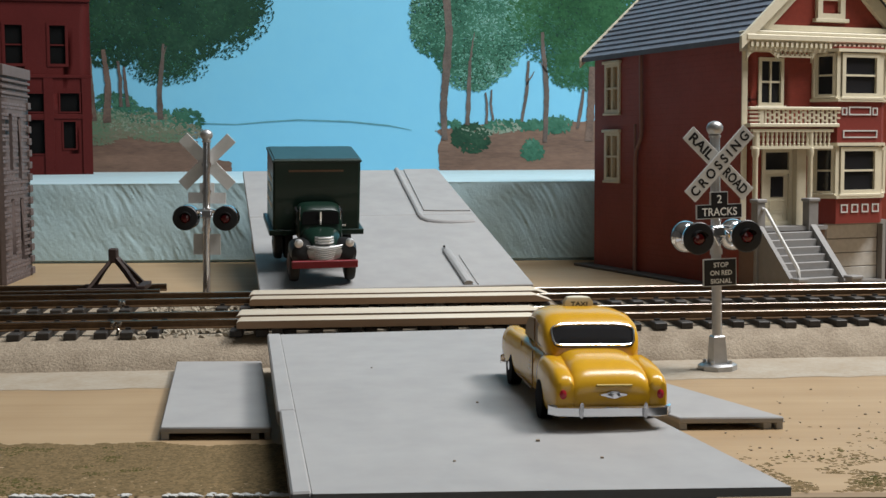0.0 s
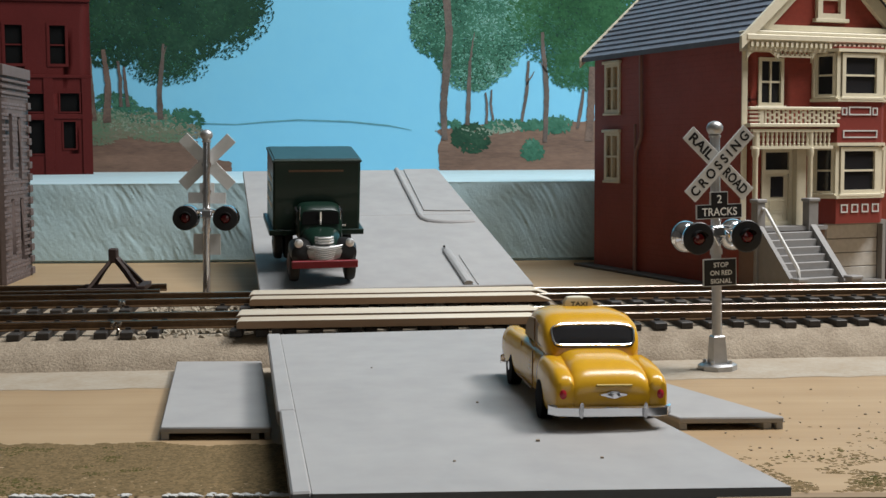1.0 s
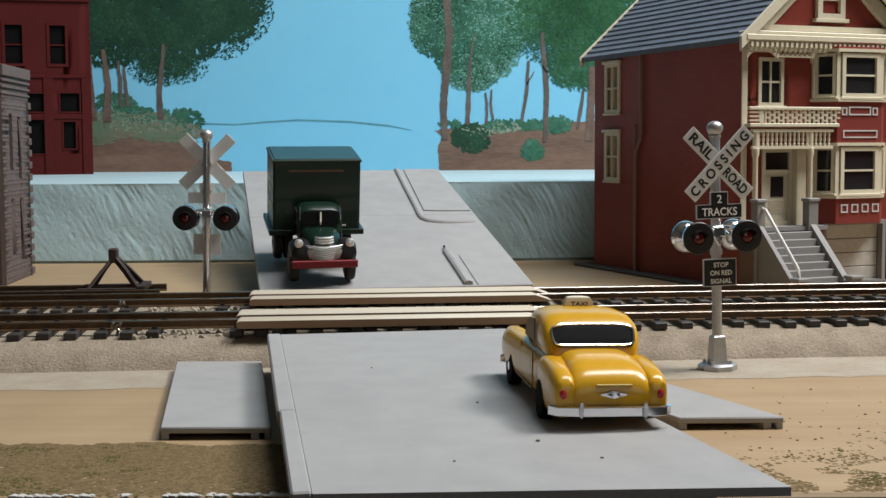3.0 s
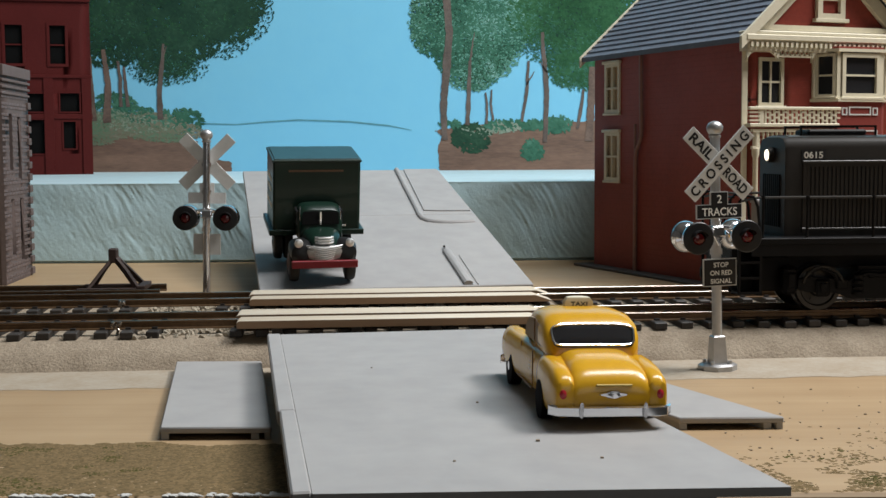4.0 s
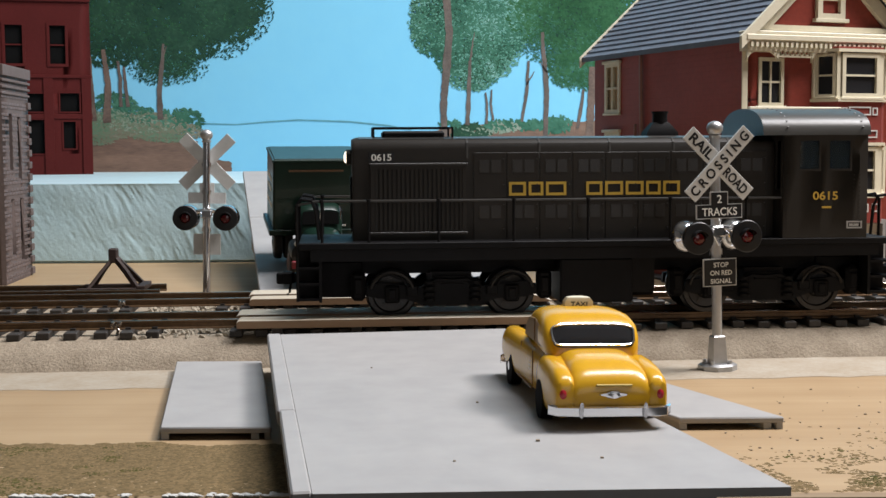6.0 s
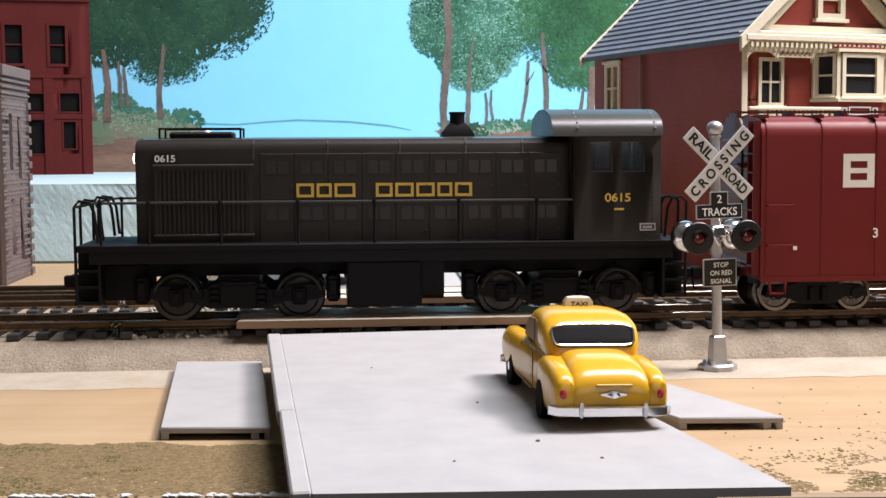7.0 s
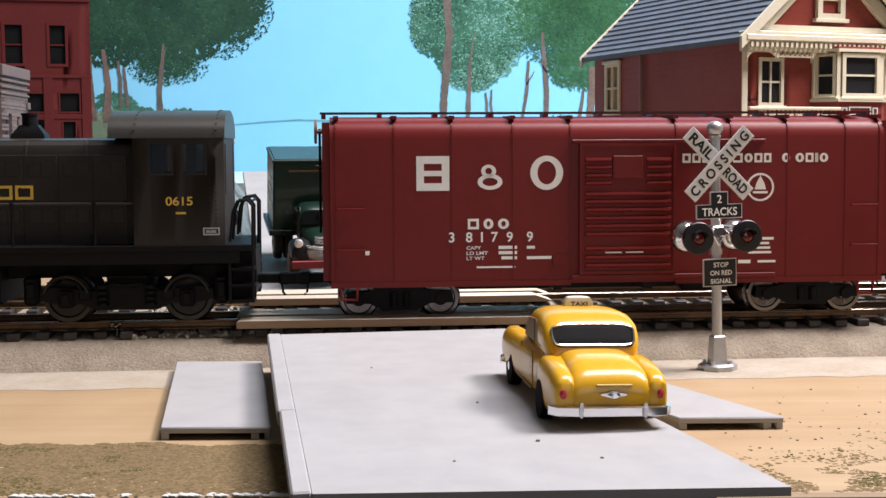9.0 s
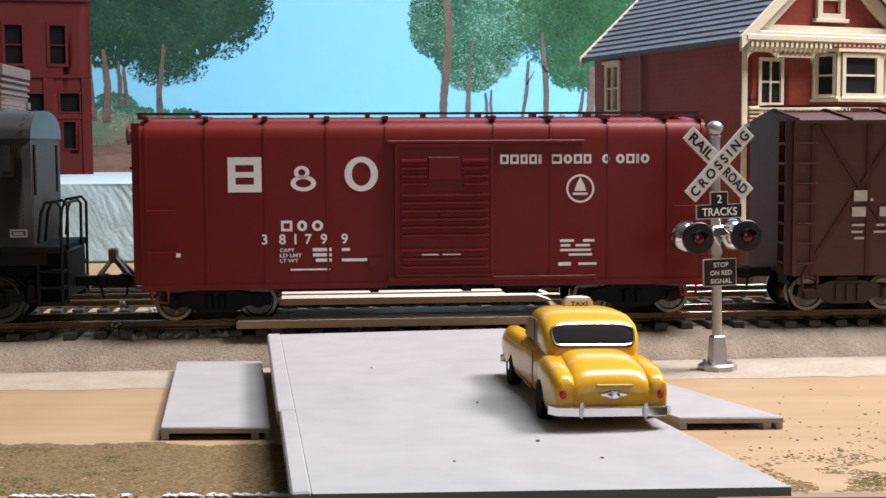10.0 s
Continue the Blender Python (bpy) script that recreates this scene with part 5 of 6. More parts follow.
        loops = [[(px + d * a, py, pz + b) for a, b in ((-0.4, -1.2), (0.35, -0.9), (0.35, 0.9), (-0.4, 1.2))] for px, py, pz in pts]
        rings(bm, loops)
        bump = part("bumper", bm, CHROME, root)
        for y in (-7.2, 7.2):
            bm = bmesh.new()
            loft(bm, [(x - 0.7, 0.5, 3.1, 6.7, 2.6), (x + 0.7 * d, 0.42, 3.3, 6.2, 2.2)], n=14)
            bm.transform(Matrix.Translation((0, y, 0)))
            part("bumper_guard", bm, CHROME, bump)
    bm = bmesh.new()
    loft(bm, [(-38.4, 1.0, 7.3, 8.5, 2.2), (-38.0, 1.9, 7.1, 8.9, 2.2), (-37.2, 2.2, 7.0, 9.0, 2.2)], n=16)
    loft(bm, [(-38.2, 3.0, 7.7, 8.5, 2.4), (-37.2, 3.6, 7.5, 8.8, 2.4)], n=16)
    bm.transform(Matrix.Translation((0, -0.3, 0)))
    part("trunk_handle", bm, CHROME, root)
    return root


def truck():
    rise = math.degrees(math.asin(48.0 / 254.5))
    ground = lambda y: -3 + (y - 111) * 48.0 / 246
    root = thing("delivery_truck", "dark green toy box truck with chrome grille and red bumper", "truck", mpose(-59.3, 146, ground(146) + 3.5, 0, 0, -77.6) @ pose(0, 0, 0, 0, rise, 0))
    # x forward, nose at +33
    bm = bmesh.new()
    box(bm, -30, 2, -20.0, 20.0, 14.6, 48.2, 0.9)
    b = part("cargo_box", bm, TRUCK_GREEN, root)
    bm = bmesh.new()
    box(bm, -30.3, 2.3, -20.5, 20.5, 46.6, 47.8, 0.3)
    part("roof_edge", bm, TRUCK_GREEN, b)
    bm = bmesh.new()
    box(bm, -31, 3.2, -21.8, 21.8, 12.8, 15.4, 0.3)
    part("bed_rail", bm, TRUCK_GREEN, root)
    bm = bmesh.new()
    box(bm, 2.3, 2.6, -13, 12, 42.4, 43.2)
    part("sign_bar", bm, mat("dim_gold", (0.1, 0.045, 0.015), 0.5), b)
    for s in (-1, 1):
        for z, x0, x1 in ((36, -26, -4), (31, -24, -8), (24, -26, -4)):
            bm = bmesh.new()
            box(bm, x0, x1, s * 20.05 - 0.12, s * 20.05 + 0.12, z, z + 2.2)
            part("sign_bar", bm, WHITE_INK, b)
    bm = bmesh.new()
    box(bm, -29, 30, -6, 6, 7, 12.6)
    part("chassis", bm, BLACK, root)
    # cab and hood
    bm = bmesh.new()
    loft(bm, [(2.4, 9.6, 11, 27.0, 4.5), (3.4, 10.2, 11, 28.8, 4.5), (8, 10.4, 11, 29.6, 4.2), (12.5, 10.2, 11, 29.2, 4), (14.6, 10.0, 11, 27.6, 4), (16.6, 9.8, 11, 21.0, 4), (17.6, 9.4, 11, 19.6, 3.6)], n=36)
    cab = part("cab", bm, TRUCK_GREEN, root)
    bm = bmesh.new()
    loft(bm, [(15, 9.2, 10, 20.4, 2.8), (20, 8.4, 10, 20.0, 2.6), (26, 6.6, 10, 19.0, 2.4), (30.2, 4.6, 10, 17.4, 2.3), (31.6, 3.2, 10, 15.6, 2.2)], n=28)
    part("hood", bm, TRUCK_GREEN, root)
    boxpart("screen_post", CHROME, cab, (16.0, 16.9, -0.35, 0.35, 21.2, 27.0))
    for s in (-1, 1):
        bm = bmesh.new()
        prism(bm, [(s * 0.7, 21.2), (s * 8.4, 21.2), (s * 8.0, 26.4), (s * 7.2, 27.0), (s * 0.7, 27.2)], "x", 16.0, 16.5)
        bm.transform(Matrix.Translation((16, 0, 24)) @ Matrix.Rotation(radians(-17), 4, "Y") @ Matrix.Translation((-16.0, 0, -24)))
        part("windscreen", bm, DULL_PANE, cab)
        bm = bmesh.new()
        prism(bm, [(5, 20.4), (13.0, 20.4), (12.0, 26.4), (5, 26.8)], "y", s * 9.6, s * 10.5)
        part("side_window", bm, DARK_GLASS, cab)
        bm = bmesh.new()
        loft(bm, [(31.8, 2.8, 8.6, 12.4, 2.2), (30.4, 4.6, 7.4, 15.4, 2.4), (26, 5.2, 7, 17.0, 2.5), (20, 5.0, 8, 16.2, 2.5), (13, 3.8, 7, 11.4, 2.4), (7, 2.8, 6.6, 8.6, 2.6)], n=22)
        bm.transform(Matrix.Translation((0, s * 9.8, 0)))
        part("fender", bm, BLACK, root)
        bm = bmesh.new()
        turned(bm, (27.6, s * 11.3, 16.4), (1, 0, 0), [(0, 0.7), (1.4, 1.6), (3.0, 1.95), (3.6, 1.9), (4.0, 1.4), (4.2, 0.4)], 16)
        part("headlight", bm, BRIGHT_PLATE, root)
        wheel(root, 21, s * 12.6, 8.0, 4.6, mat("dark_hub", (0.06, 0.015, 0.015), 0.5), 3.4)
        for y in (11.4, 16.2):
            wheel(root, -17, s * y, 8.0, 4.2, BLACK, 3.4)
    # grille: a broad ribbed apron under three bars on the hood's nose
    bm = bmesh.new()
    loft(bm, [(30.2, 7.6, 8.6, 15.6, 3.0), (31.6, 7.8, 8.8, 15.4, 3.0), (32.4, 6.2, 9.4, 14.6, 2.6)], n=26)
    grille = part("grille", bm, SILVER, root)
    for k in range(7):
        bm = bmesh.new()
        z = 9.2 + 0.95 * k
        w = 5.4 + 0.42 * k
        tube(bm, [(31.2, -w, z + 0.5), (32.5, -w * 0.6, z + 0.25), (33.4, 0, z - 0.35), (32.5, w * 0.6, z + 0.25), (31.2, w, z + 0.5)], 0.3)
        part("grille_bar", bm, BRIGHT_PLATE, grille)
    for i in range(-6, 7):
        bm = bmesh.new()
        x = 33.2 - 0.26 * abs(i)
        tube(bm, [(x - 0.2, i * 0.8, 9.0), (x, i * 1.0, 12.2), (x - 0.6, i * 1.15, 15.4)], 0.16)
        part("grille_rib", bm, BRIGHT_PLATE, grille)
    for k in range(3):
        bm = bmesh.new()
        z = 16.4 + 1.15 * k
        tube(bm, [(29.8, -3.9, z), (31.6, -2.2, z + 0.1), (32.0, 0, z + 0.2), (31.6, 2.2, z + 0.1), (29.8, 3.9, z)], 0.5)
        part("grille_bar", bm, BRIGHT_PLATE, grille)
    for y in (-9.2, 9.2):
        bm = bmesh.new()
        tube(bm, [(15.4, y, 21.5), (14.6, y * 0.99, 26.8), (12.4, y * 0.96, 28.6)], 0.25)
        part("screen_trim", bm, CHROME, cab)
    boxpart("bumper", TRUCK_RED, root, (32.8, 34.2, -14.6, 14.6, 5.8, 9.2), 0.3)
    boxpart("mirror_bracket", CHROME, root, (13, 13.6, 10.2, 12.0, 19.6, 20.4))
    return root


# ---- rolling stock; x runs along the track, -y faces the road ----
def wheelset(parent, x, r, name="wheelset", dull=False):
    root_mat = DULL_STEEL if dull else WHEEL_STEEL
    bm = bmesh.new()
    for s in (-1, 1):
        turned(bm, (0, s * 9.2, 0), (0, s, 0), [(0, r + 0.9), (0.7, r + 0.9), (1.1, r + 0.1), (3.6, r), (3.65, r * 0.82), (2.9, r * 0.76), (2.8, r * 0.4), (3.5, r * 0.32), (3.6, 0.05)], 30)
        for k in range(5):
            a = 6.283 * k / 5
            cyl(bm, (math.cos(a) * r * 0.58, s * 11.8, math.sin(a) * r * 0.58), (math.cos(a) * r * 0.58, s * 12.4, math.sin(a) * r * 0.58), r * 0.1, seg=8)
    cyl(bm, (0, -9, 0), (0, 9, 0), 1.3, seg=10)
    ob = part(name, bm, root_mat, parent)
    ob.matrix_basis = mpose(x, 0, r)
    return ob


def coupler(root, x, d, z=13.2, reach=3.3):
    bm = bmesh.new()
    x += d * reach
    box(bm, min(x - d * reach, x + d * 7), max(x - d * reach, x + d * 7), -2.0, 2.0, z - 1.8, z + 1.6, 0.3)
    box(bm, min(x + d * 5, x + d * 9), max(x + d * 5, x + d * 9), -3.2, 2.4, z - 2.2, z + 2.2, 0.6)
    box(bm, min(x + d * 8, x + d * 11), max(x + d * 8, x + d * 11), -3.4, -1.0, z - 2.0, z + 2.0, 0.5)
    tube(bm, [(x + d * 6, -0.5, z - 2), (x + d * 6.4, -0.5, z - 5.2), (x + d * 7.2, -1.6, z - 6)], 0.45)
    return part("coupler", bm, FRAME_BLACK, root)


def shapes_row(root, widths, x, z0, z1, y, gap, stroke_w, material, ovals=(), name="painted_mark"):
    """A painted company mark kept as plain outlined shapes, one for each."""
    for i, w in enumerate(widths):
        if w > 0:
            bm = bmesh.new()
            if i in ovals:
                oval(bm, x + w / 2, (z0 + z1) / 2, w / 2, (z1 - z0) / 2, stroke_w * 1.3, stroke_w, y - 0.12, y + 0.05)
            else:
                frame_of(bm, x, x + w, z0, z1, stroke_w, y - 0.12, y + 0.05)
            part(name, bm, material, root)
        x += abs(w) + gap


def bars(root, rows, y, material):
    for x0, x1, z0, z1 in rows:
        bm = bmesh.new()
        box(bm, x0, x1, y - 0.1, y + 0.05, z0, z1)
        part("small_print", bm, material, root)


WHEELS = []


def loco():
    root = thing("switcher_locomotive", "black diesel switcher locomotive with gold lettering and rounded cab roof", "locomotive", track_pose(0, 11.2))
    up = lambda x, y, z: mpose(x, y, z, 90, 0, 0)
    bm = bmesh.new()
    box(bm, -104, 104, -23.4, 23.4, 24.6, 27.0, 0.3)
    part("deck", bm, FRAME_BLACK, root)
    for y in (-23.2, 22.2):
        boxpart("side_sill", FRAME_BLACK, root, (-100, 100, y, y + 1, 20.6, 24.6))
    boxpart("frame", FRAME_BLACK, root, (-98, 98, -9, 9, 15, 24.6))
    # hood with rounded shoulders
    bm = bmesh.new()
    prof = [(-14.2, 27.0), (-14.2, 58.5), (-13.4, 60.8), (-11.4, 62.2), (-7, 62.9), (7, 62.9), (11.4, 62.2), (13.4, 60.8), (14.2, 58.5), (14.2, 27.0)]
    nose = [(y * 0.97, 27.0 + (z - 27.0) * 0.985) for y, z in prof]
    rings(bm, [[(-85.3, y, z) for y, z in nose], [(-84, y, z) for y, z in prof], [(64.8, y, z) for y, z in prof]])
    hood = part("hood", bm, LOCO, root)
    bm = bmesh.new()
    prism(bm, [(-11.0, 62.45), (-7, 63.15), (7, 63.15), (11.0, 62.45)], "x", -83, 64)
    part("hood_top", bm, LOCO_ROOF, hood)
    # panel doors along the hood
    for row, (z0, z1) in enumerate(((44, 57.5), (28.5, 41.5))):
        for i in range(9):
            x = -43 + 11.7 * i
            bm = bmesh.new()
            box(bm, x, x + 11.2, -14.5, -14.15, z0 - 2.4, z1, 0.12)
            part("hood_door", bm, LOCO, hood)
            bm = bmesh.new()
            for k in range(2):
                box(bm, x + 2.0 + 4.2 * k, x + 5.4 + 4.2 * k, -14.62, -14.5, z1 - 7, z1 - 2.5)
            box(bm, x + 10.4, x + 10.9, -14.9, -14.5, z0 + 2, z0 + 2.5)
            box(bm, x + 10.4, x + 10.9, -14.9, -14.5, z1 - 2.5, z1 - 2)
            part("louvre", bm, LOUVRE, hood)
    for x in (-45.5, -20, 5, 28, 48):
        bm = bmesh.new()
        rings(bm, [[(xx, y * 1.012, 27 + (z - 27) * 1.006) for y, z in prof[1:-1]] + [(xx, 13.9, 50), (xx, -13.9, 50)] for xx in (x, x + 0.6)])
        part("hood_band", bm, LOCO_ROOF, hood)
    # radiator shutters
    bm = bmesh.new()
    frame_of(bm, -79, -45.6, 28.2, 53.2, 1.4, -15.0, -14.1)
    rad = part("radiator", bm, LOCO, hood)
    sl = bmesh.new()
    box(sl, -0.45, 0.45, -14.85, -14.15, 29.6, 51.8)
    slm = mesh_of("shutter_slat", sl, LOCO)
    for i in range(20):
        ob = new("shutter_slat", slm)
        ob.parent = rad
        ob.matrix_basis = mpose(-77 + 1.55 * i, 0, 0)
    for z0, z1 in ((53.2, 54.0), (40.4, 41.2), (29.2, 30.0)):
        boxpart("shutter_bar", LOCO_ROOF, rad, (-79.4, -45.2, -15.5, -14.3, z0, z1), 0.15)
    # nose: headlight, grille, fan hatch
    bm = bmesh.new()
    turned(bm, (-85, 0, 56), (-1, 0, 0), [(0, 2.8), (2.2, 2.8), (2.3, 2.2)], 18)
    part("headlight", bm, LOCO, root)
    lm, ln, ll, lb = shader("headlight_glow")
    lb.inputs["Emission Color"].default_value = (1.0, 0.86, 0.62, 1)
    lb.inputs["Emission Strength"].default_value = 3.0
    bm = bmesh.new()
    turned(bm, (-87.0, 0, 56), (-1, 0, 0), [(0, 2.2), (0.6, 1.9), (1.0, 0.8)], 18)
    part("headlight_lens", bm, lm, root)
    bm = bmesh.new()
    for i in range(9):
        box(bm, -85.9, -85.1, -9 + 2.1 * i, -8.2 + 2.1 * i, 30, 49)
    part("nose_grille", bm, FRAME_BLACK, root)
    bm = bmesh.new()
    frame_of(bm, -78, -49.5, 62.4, 66.6, 0.7, -8.6, -7.9)
    frame_of(bm, -78, -49.5, 62.4, 66.6, 0.7, 7.9, 8.6)
    box(bm, -74.5, -52.5, -7, 7, 62.8, 65.2, 0.7)
    part("fan_hatch", bm, FRAME_BLACK, root)
    bm = bmesh.new()
    rings(bm, [[(26.7 + x * k, y * k, z) for x, y in ((-5.8, -4.5), (5.8, -4.5), (5.8, 4.5), (-5.8, 4.5))] for k, z in ((1.0, 62.8), (0.98, 64.4), (0.5, 68.0))])
    cyl(bm, (26.7, 0, 67), (26.7, 0, 71.6), 2.7, seg=18)
    cyl(bm, (26.7, 0, 71.2), (26.7, 0, 72.0), 3.0, seg=18)
    part("exhaust_pipe", bm, FRAME_BLACK, root)
    # number plate on the hood
    bm = bmesh.new()
    box(bm, -79.6, -70.8, -14.6, -14.1, 54.2, 57.8)
    nb = part("number_board", bm, BLACK, hood)
    lettering("0615", 2.4, WHITE_INK, nb, up(-75.2, -14.66, 56), 7.0, 0.02)
    # company name as plain gold shapes
    shapes_row(hood, [6.0, 5.2, 7.2, -5.2, 5.8, 6.4, 6.4, 5.2, 6.0], -30.6, 42.4, 47.2, -14.66, 0.95, 0.95, GOLD_INK)
    # cab
    bm = bmesh.new()
    ops = [(70.2, 78.4, 50.6, 61.6), (81.0, 89.6, 50.6, 61.6)]
    for y0, y1 in ((-23.2, -22.2), (22.2, 23.2)):
        wall_cells(bm, 65, 95.4, 27, 63.4, ops, lambda a, b, z, z2: box(bm, a, b, y0, y1, z, z2))
    front = [(-20, -15.5, 44, 61), (15.5, 20, 44, 61)]
    for x0, x1 in ((65, 66), (94.4, 95.4)):
        wall_cells(bm, -22.2, 22.2, 27, 63.4, front, lambda a, b, z, z2: box(bm, x0, x1, a, b, z, z2))
    cab = part("cab", bm, LOCO, root)
    pane = glass("cab_glass", (0.03, 0.045, 0.06), 0.06, 0.55)
    for x0, x1, z0, z1 in ops:
        for y in (-22.75, 22.75):
            bm = bmesh.new()
            frame_of(bm, x0 - 0.1, x1 + 0.1, z0 - 0.1, z1 + 0.1, 0.7, y - 0.5, y + 0.5)
            w = part("cab_window", bm, LOCO, cab)
            boxpart("pane", pane, w, (x0, x1, y - 0.1, y + 0.1, z0, z1))
    bm = bmesh.new()
    pts = []
    k = 16
    for i in range(k + 1):
        a = math.pi * i / k
        pts.append((-24.6 * math.cos(a), 63.0 + 9.8 * math.sin(a) ** 0.75))
    prism(bm, pts, "x", 57.2, 95.8)
    roof = part("cab_roof", bm, mat("cab_roof_olive", (0.03, 0.028, 0.023), 0.4, vary=0.08, spec=0.6), root)
    bm = bmesh.new()
    for x in (66, 93):
        for i in range(14):
            a = math.pi * (0.06 + 0.88 * i / 13)
            cyl(bm, (x, -24.5 * math.cos(a), 62.9 + 9.8 * math.sin(a) ** 0.75), (x, -24.9 * math.cos(a), 63.2 + 9.8 * math.sin(a) ** 0.75), 0.3, seg=6)
    part("rivet", bm, LOCO_ROOF, roof, kind="stuff")
    bm = bmesh.new()
    for x in (66.5, 90.5, 92.5):
        for i in range(14):
            box(bm, x - 0.2, x + 0.2, -23.4, -23.2, 30 + 1.45 * i, 30.4 + 1.45 * i)
    part("rivet", bm, LOCO, cab, kind="stuff")
    lettering("0615", 3.0, GOLD_INK, cab, up(80.2, -23.3, 41.8), 9.0, 0.02)
    bars(cab, [(79.0, 82.4, 37.4, 38.1)], -23.25, GOLD_INK)
    bm = bmesh.new()
    frame_of(bm, 88.0, 93.6, 30.2, 32.8, 0.5, -23.5, -23.2)
    box(bm, 89, 92.4, -23.4, -23.25, 31.0, 31.9)
    part("builder_plate", bm, SILVER, cab)
    # fuel tank and steps
    boxpart("fuel_tank", FRAME_BLACK, root, (-13.6, 12.2, -21.5, 21.5, 5.0, 20.6), 0.6)
    bm = bmesh.new()
    prism(bm, [(-20.4, 20.6), (-20.4, 10.6), (-19.4, 8.2), (-17.4, 7.0), (17.4, 7.0), (19.4, 8.2), (20.4, 10.6), (20.4, 20.6)], "x", 12.3, 20.0)
    part("battery_box", bm, FRAME_BLACK, root)
    for d in (-1, 1):
        for s in (-1, 1):
            bm = bmesh.new()
            for z in (7.2, 12.5, 18.0):
                box(bm, min(d * 97, d * 105), max(d * 97, d * 105), min(s * 15, s * 23), max(s * 15, s * 23), z, z + 0.9)
            box(bm, min(d * 96.2, d * 97.2), max(d * 96.2, d * 97.2), min(s * 15, s * 23), max(s * 15, s * 23), 6.6, 25)
            box(bm, min(d * 97, d * 105), max(d * 97, d * 105), min(s * 15, s * 15.8), max(s * 15, s * 15.8), 6.6, 25)
            part("step", bm, FRAME_BLACK, root)
            for y in (s * 22.6, s * 12):
                bm = bmesh.new()
                tube(bm, [(d * 104.4, y, 7), (d * 104.6, y, 40), (d * 103, y, 42), (d * 99.5, y, 41.5), (d * 98, y, 38), (d * 97, y, 28)], 0.55)
                part("grab_rail", bm, FRAME_BLACK, root)
        boxpart("coupler_pocket", FRAME_BLACK, root, (min(d * 82, d * 99), max(d * 82, d * 99), -10, 10, 6.8, 19.5), 0.5)
        boxpart("pilot", FRAME_BLACK, root, (min(d * 100, d * 105), max(d * 100, d * 105), -15, 15, 8.5, 25), 0.5)
        bm = bmesh.new()
        tube(bm, [(d * 103.5, -12, 41), (d * 103.5, -4, 41), (d * 103.5, 4, 41), (d * 103.5, 12, 41)], 0.5)
        part("grab_rail", bm, FRAME_BLACK, root)
        coupler(root, d * 104 if d > 0 else -101.5, d, reach=3.3 if d > 0 else 0.0)
    # long handrails on stanchions
    for s in (-1, 1):
        bm = bmesh.new()
        tube(bm, [(-104, s * 22.6, 40), (-98, s * 22.4, 41.2), (0, s * 22.4, 41.2), (64.5, s * 22.4, 41.2)], 0.45)
        rail = part("handrail", bm, LOCO_ROOF, root)
        for x in (-96, -80, -56, -30, -4, 25, 52):
            bm = bmesh.new()
            cyl(bm, (x, s * 22.4, 25), (x, s * 22.4, 41.6), 0.5, seg=8)
            cyl(bm, (x, s * 22.4, 40.6), (x, s * 22.4, 41.8), 0.8, seg=8)
            part("stanchion", bm, FRAME_BLACK, rail)
    # trucks
    for cx, half in ((-51, 21), (61.2, 20.4)):
        bm = bmesh.new()
        for y0, y1 in ((-16.6, -14.4), (14.4, 16.6)):
            out = [(-half - 9, 8), (-half - 8.6, 11.6), (-half - 4, 12.4), (-half + 4, 11.6), (-11, 10.8), (-6, 14.5), (6, 14.5), (11, 10.8), (half - 4, 11.6), (half + 4, 12.4), (half + 8.6, 11.6), (half + 9, 8),
                   (half + 5, 7), (half - 5, 6.6), (10, 4.4), (-10, 4.4), (-half + 5, 6.6), (-half - 5, 7)]
            prism(bm, [(cx + a, b) for a, b in out], "y", y0, y1)
        box(bm, cx - 7, cx + 7, -15, 15, 9, 16)
        tr2 = part("bogie_frame", bm, FRAME_BLACK, root)
        for d in (-1, 1):
            for s in (-1, 1):
                bm = bmesh.new()
                box(bm, cx + d * half - 2.6, cx + d * half + 2.6, min(s * 16.6, s * 18.0), max(s * 16.6, s * 18.0), 5.4, 11.6, 0.7)
                box(bm, cx + d * half - 1.4, cx + d * half + 1.4, min(s * 18.0, s * 18.8), max(s * 18.0, s * 18.8), 6.6, 10.4, 0.5)
                part("axle_box", bm, FRAME_BLACK, tr2)
            bm = bmesh.new()
            e0, e1 = sorted((cx + d * (half + 9.2), cx + d * (half + 14.2)))
            box(bm, e0, e1, -17.4, -11, 6.2, 16.4, 1.2)
            box(bm, e0 + 0.9, e1 - 0.9, -18.4, -17.2, 8.4, 14.2, 0.6)
            part("brake_cylinder", bm, FRAME_BLACK, tr2)
            bm = bmesh.new()
            arc = [math.pi * (0.08 + 0.84 * i / 10) for i in range(11)]
            tube(bm, [(cx + d * half + 7.6 * math.cos(q), -17.6, 8.6 + 7.6 * math.sin(q)) for q in arc], 0.55)
            part("guard_hoop", bm, LOCO, tr2)
            bm = bmesh.new()
            tube(bm, [(cx + d * (half - 7), -17.2, 8.4), (cx + d * (half - 4), -17.4, 13.6), (cx + d * (half + 1), -17.4, 15.6), (cx + d * (half + 6), -17.4, 13.8)], 0.6)
            tube(bm, [(cx - d * 4, -17.2, 12.6), (cx + d * 5, -17.4, 13.4), (cx + d * 9, -17.2, 11.8)], 0.8)
            part("brake_rigging", bm, FRAME_BLACK, tr2)
            bm = bmesh.new()
            for k in range(4):
                cyl(bm, (cx + d * 8, -17.2, 6 + 2 * k), (cx + d * 8, -17.2, 7 + 2 * k), 2.0, seg=12)
            box(bm, cx + d * 14 - 2, cx + d * 14 + 2, -18, -16.6, 8, 11.5, 0.4)
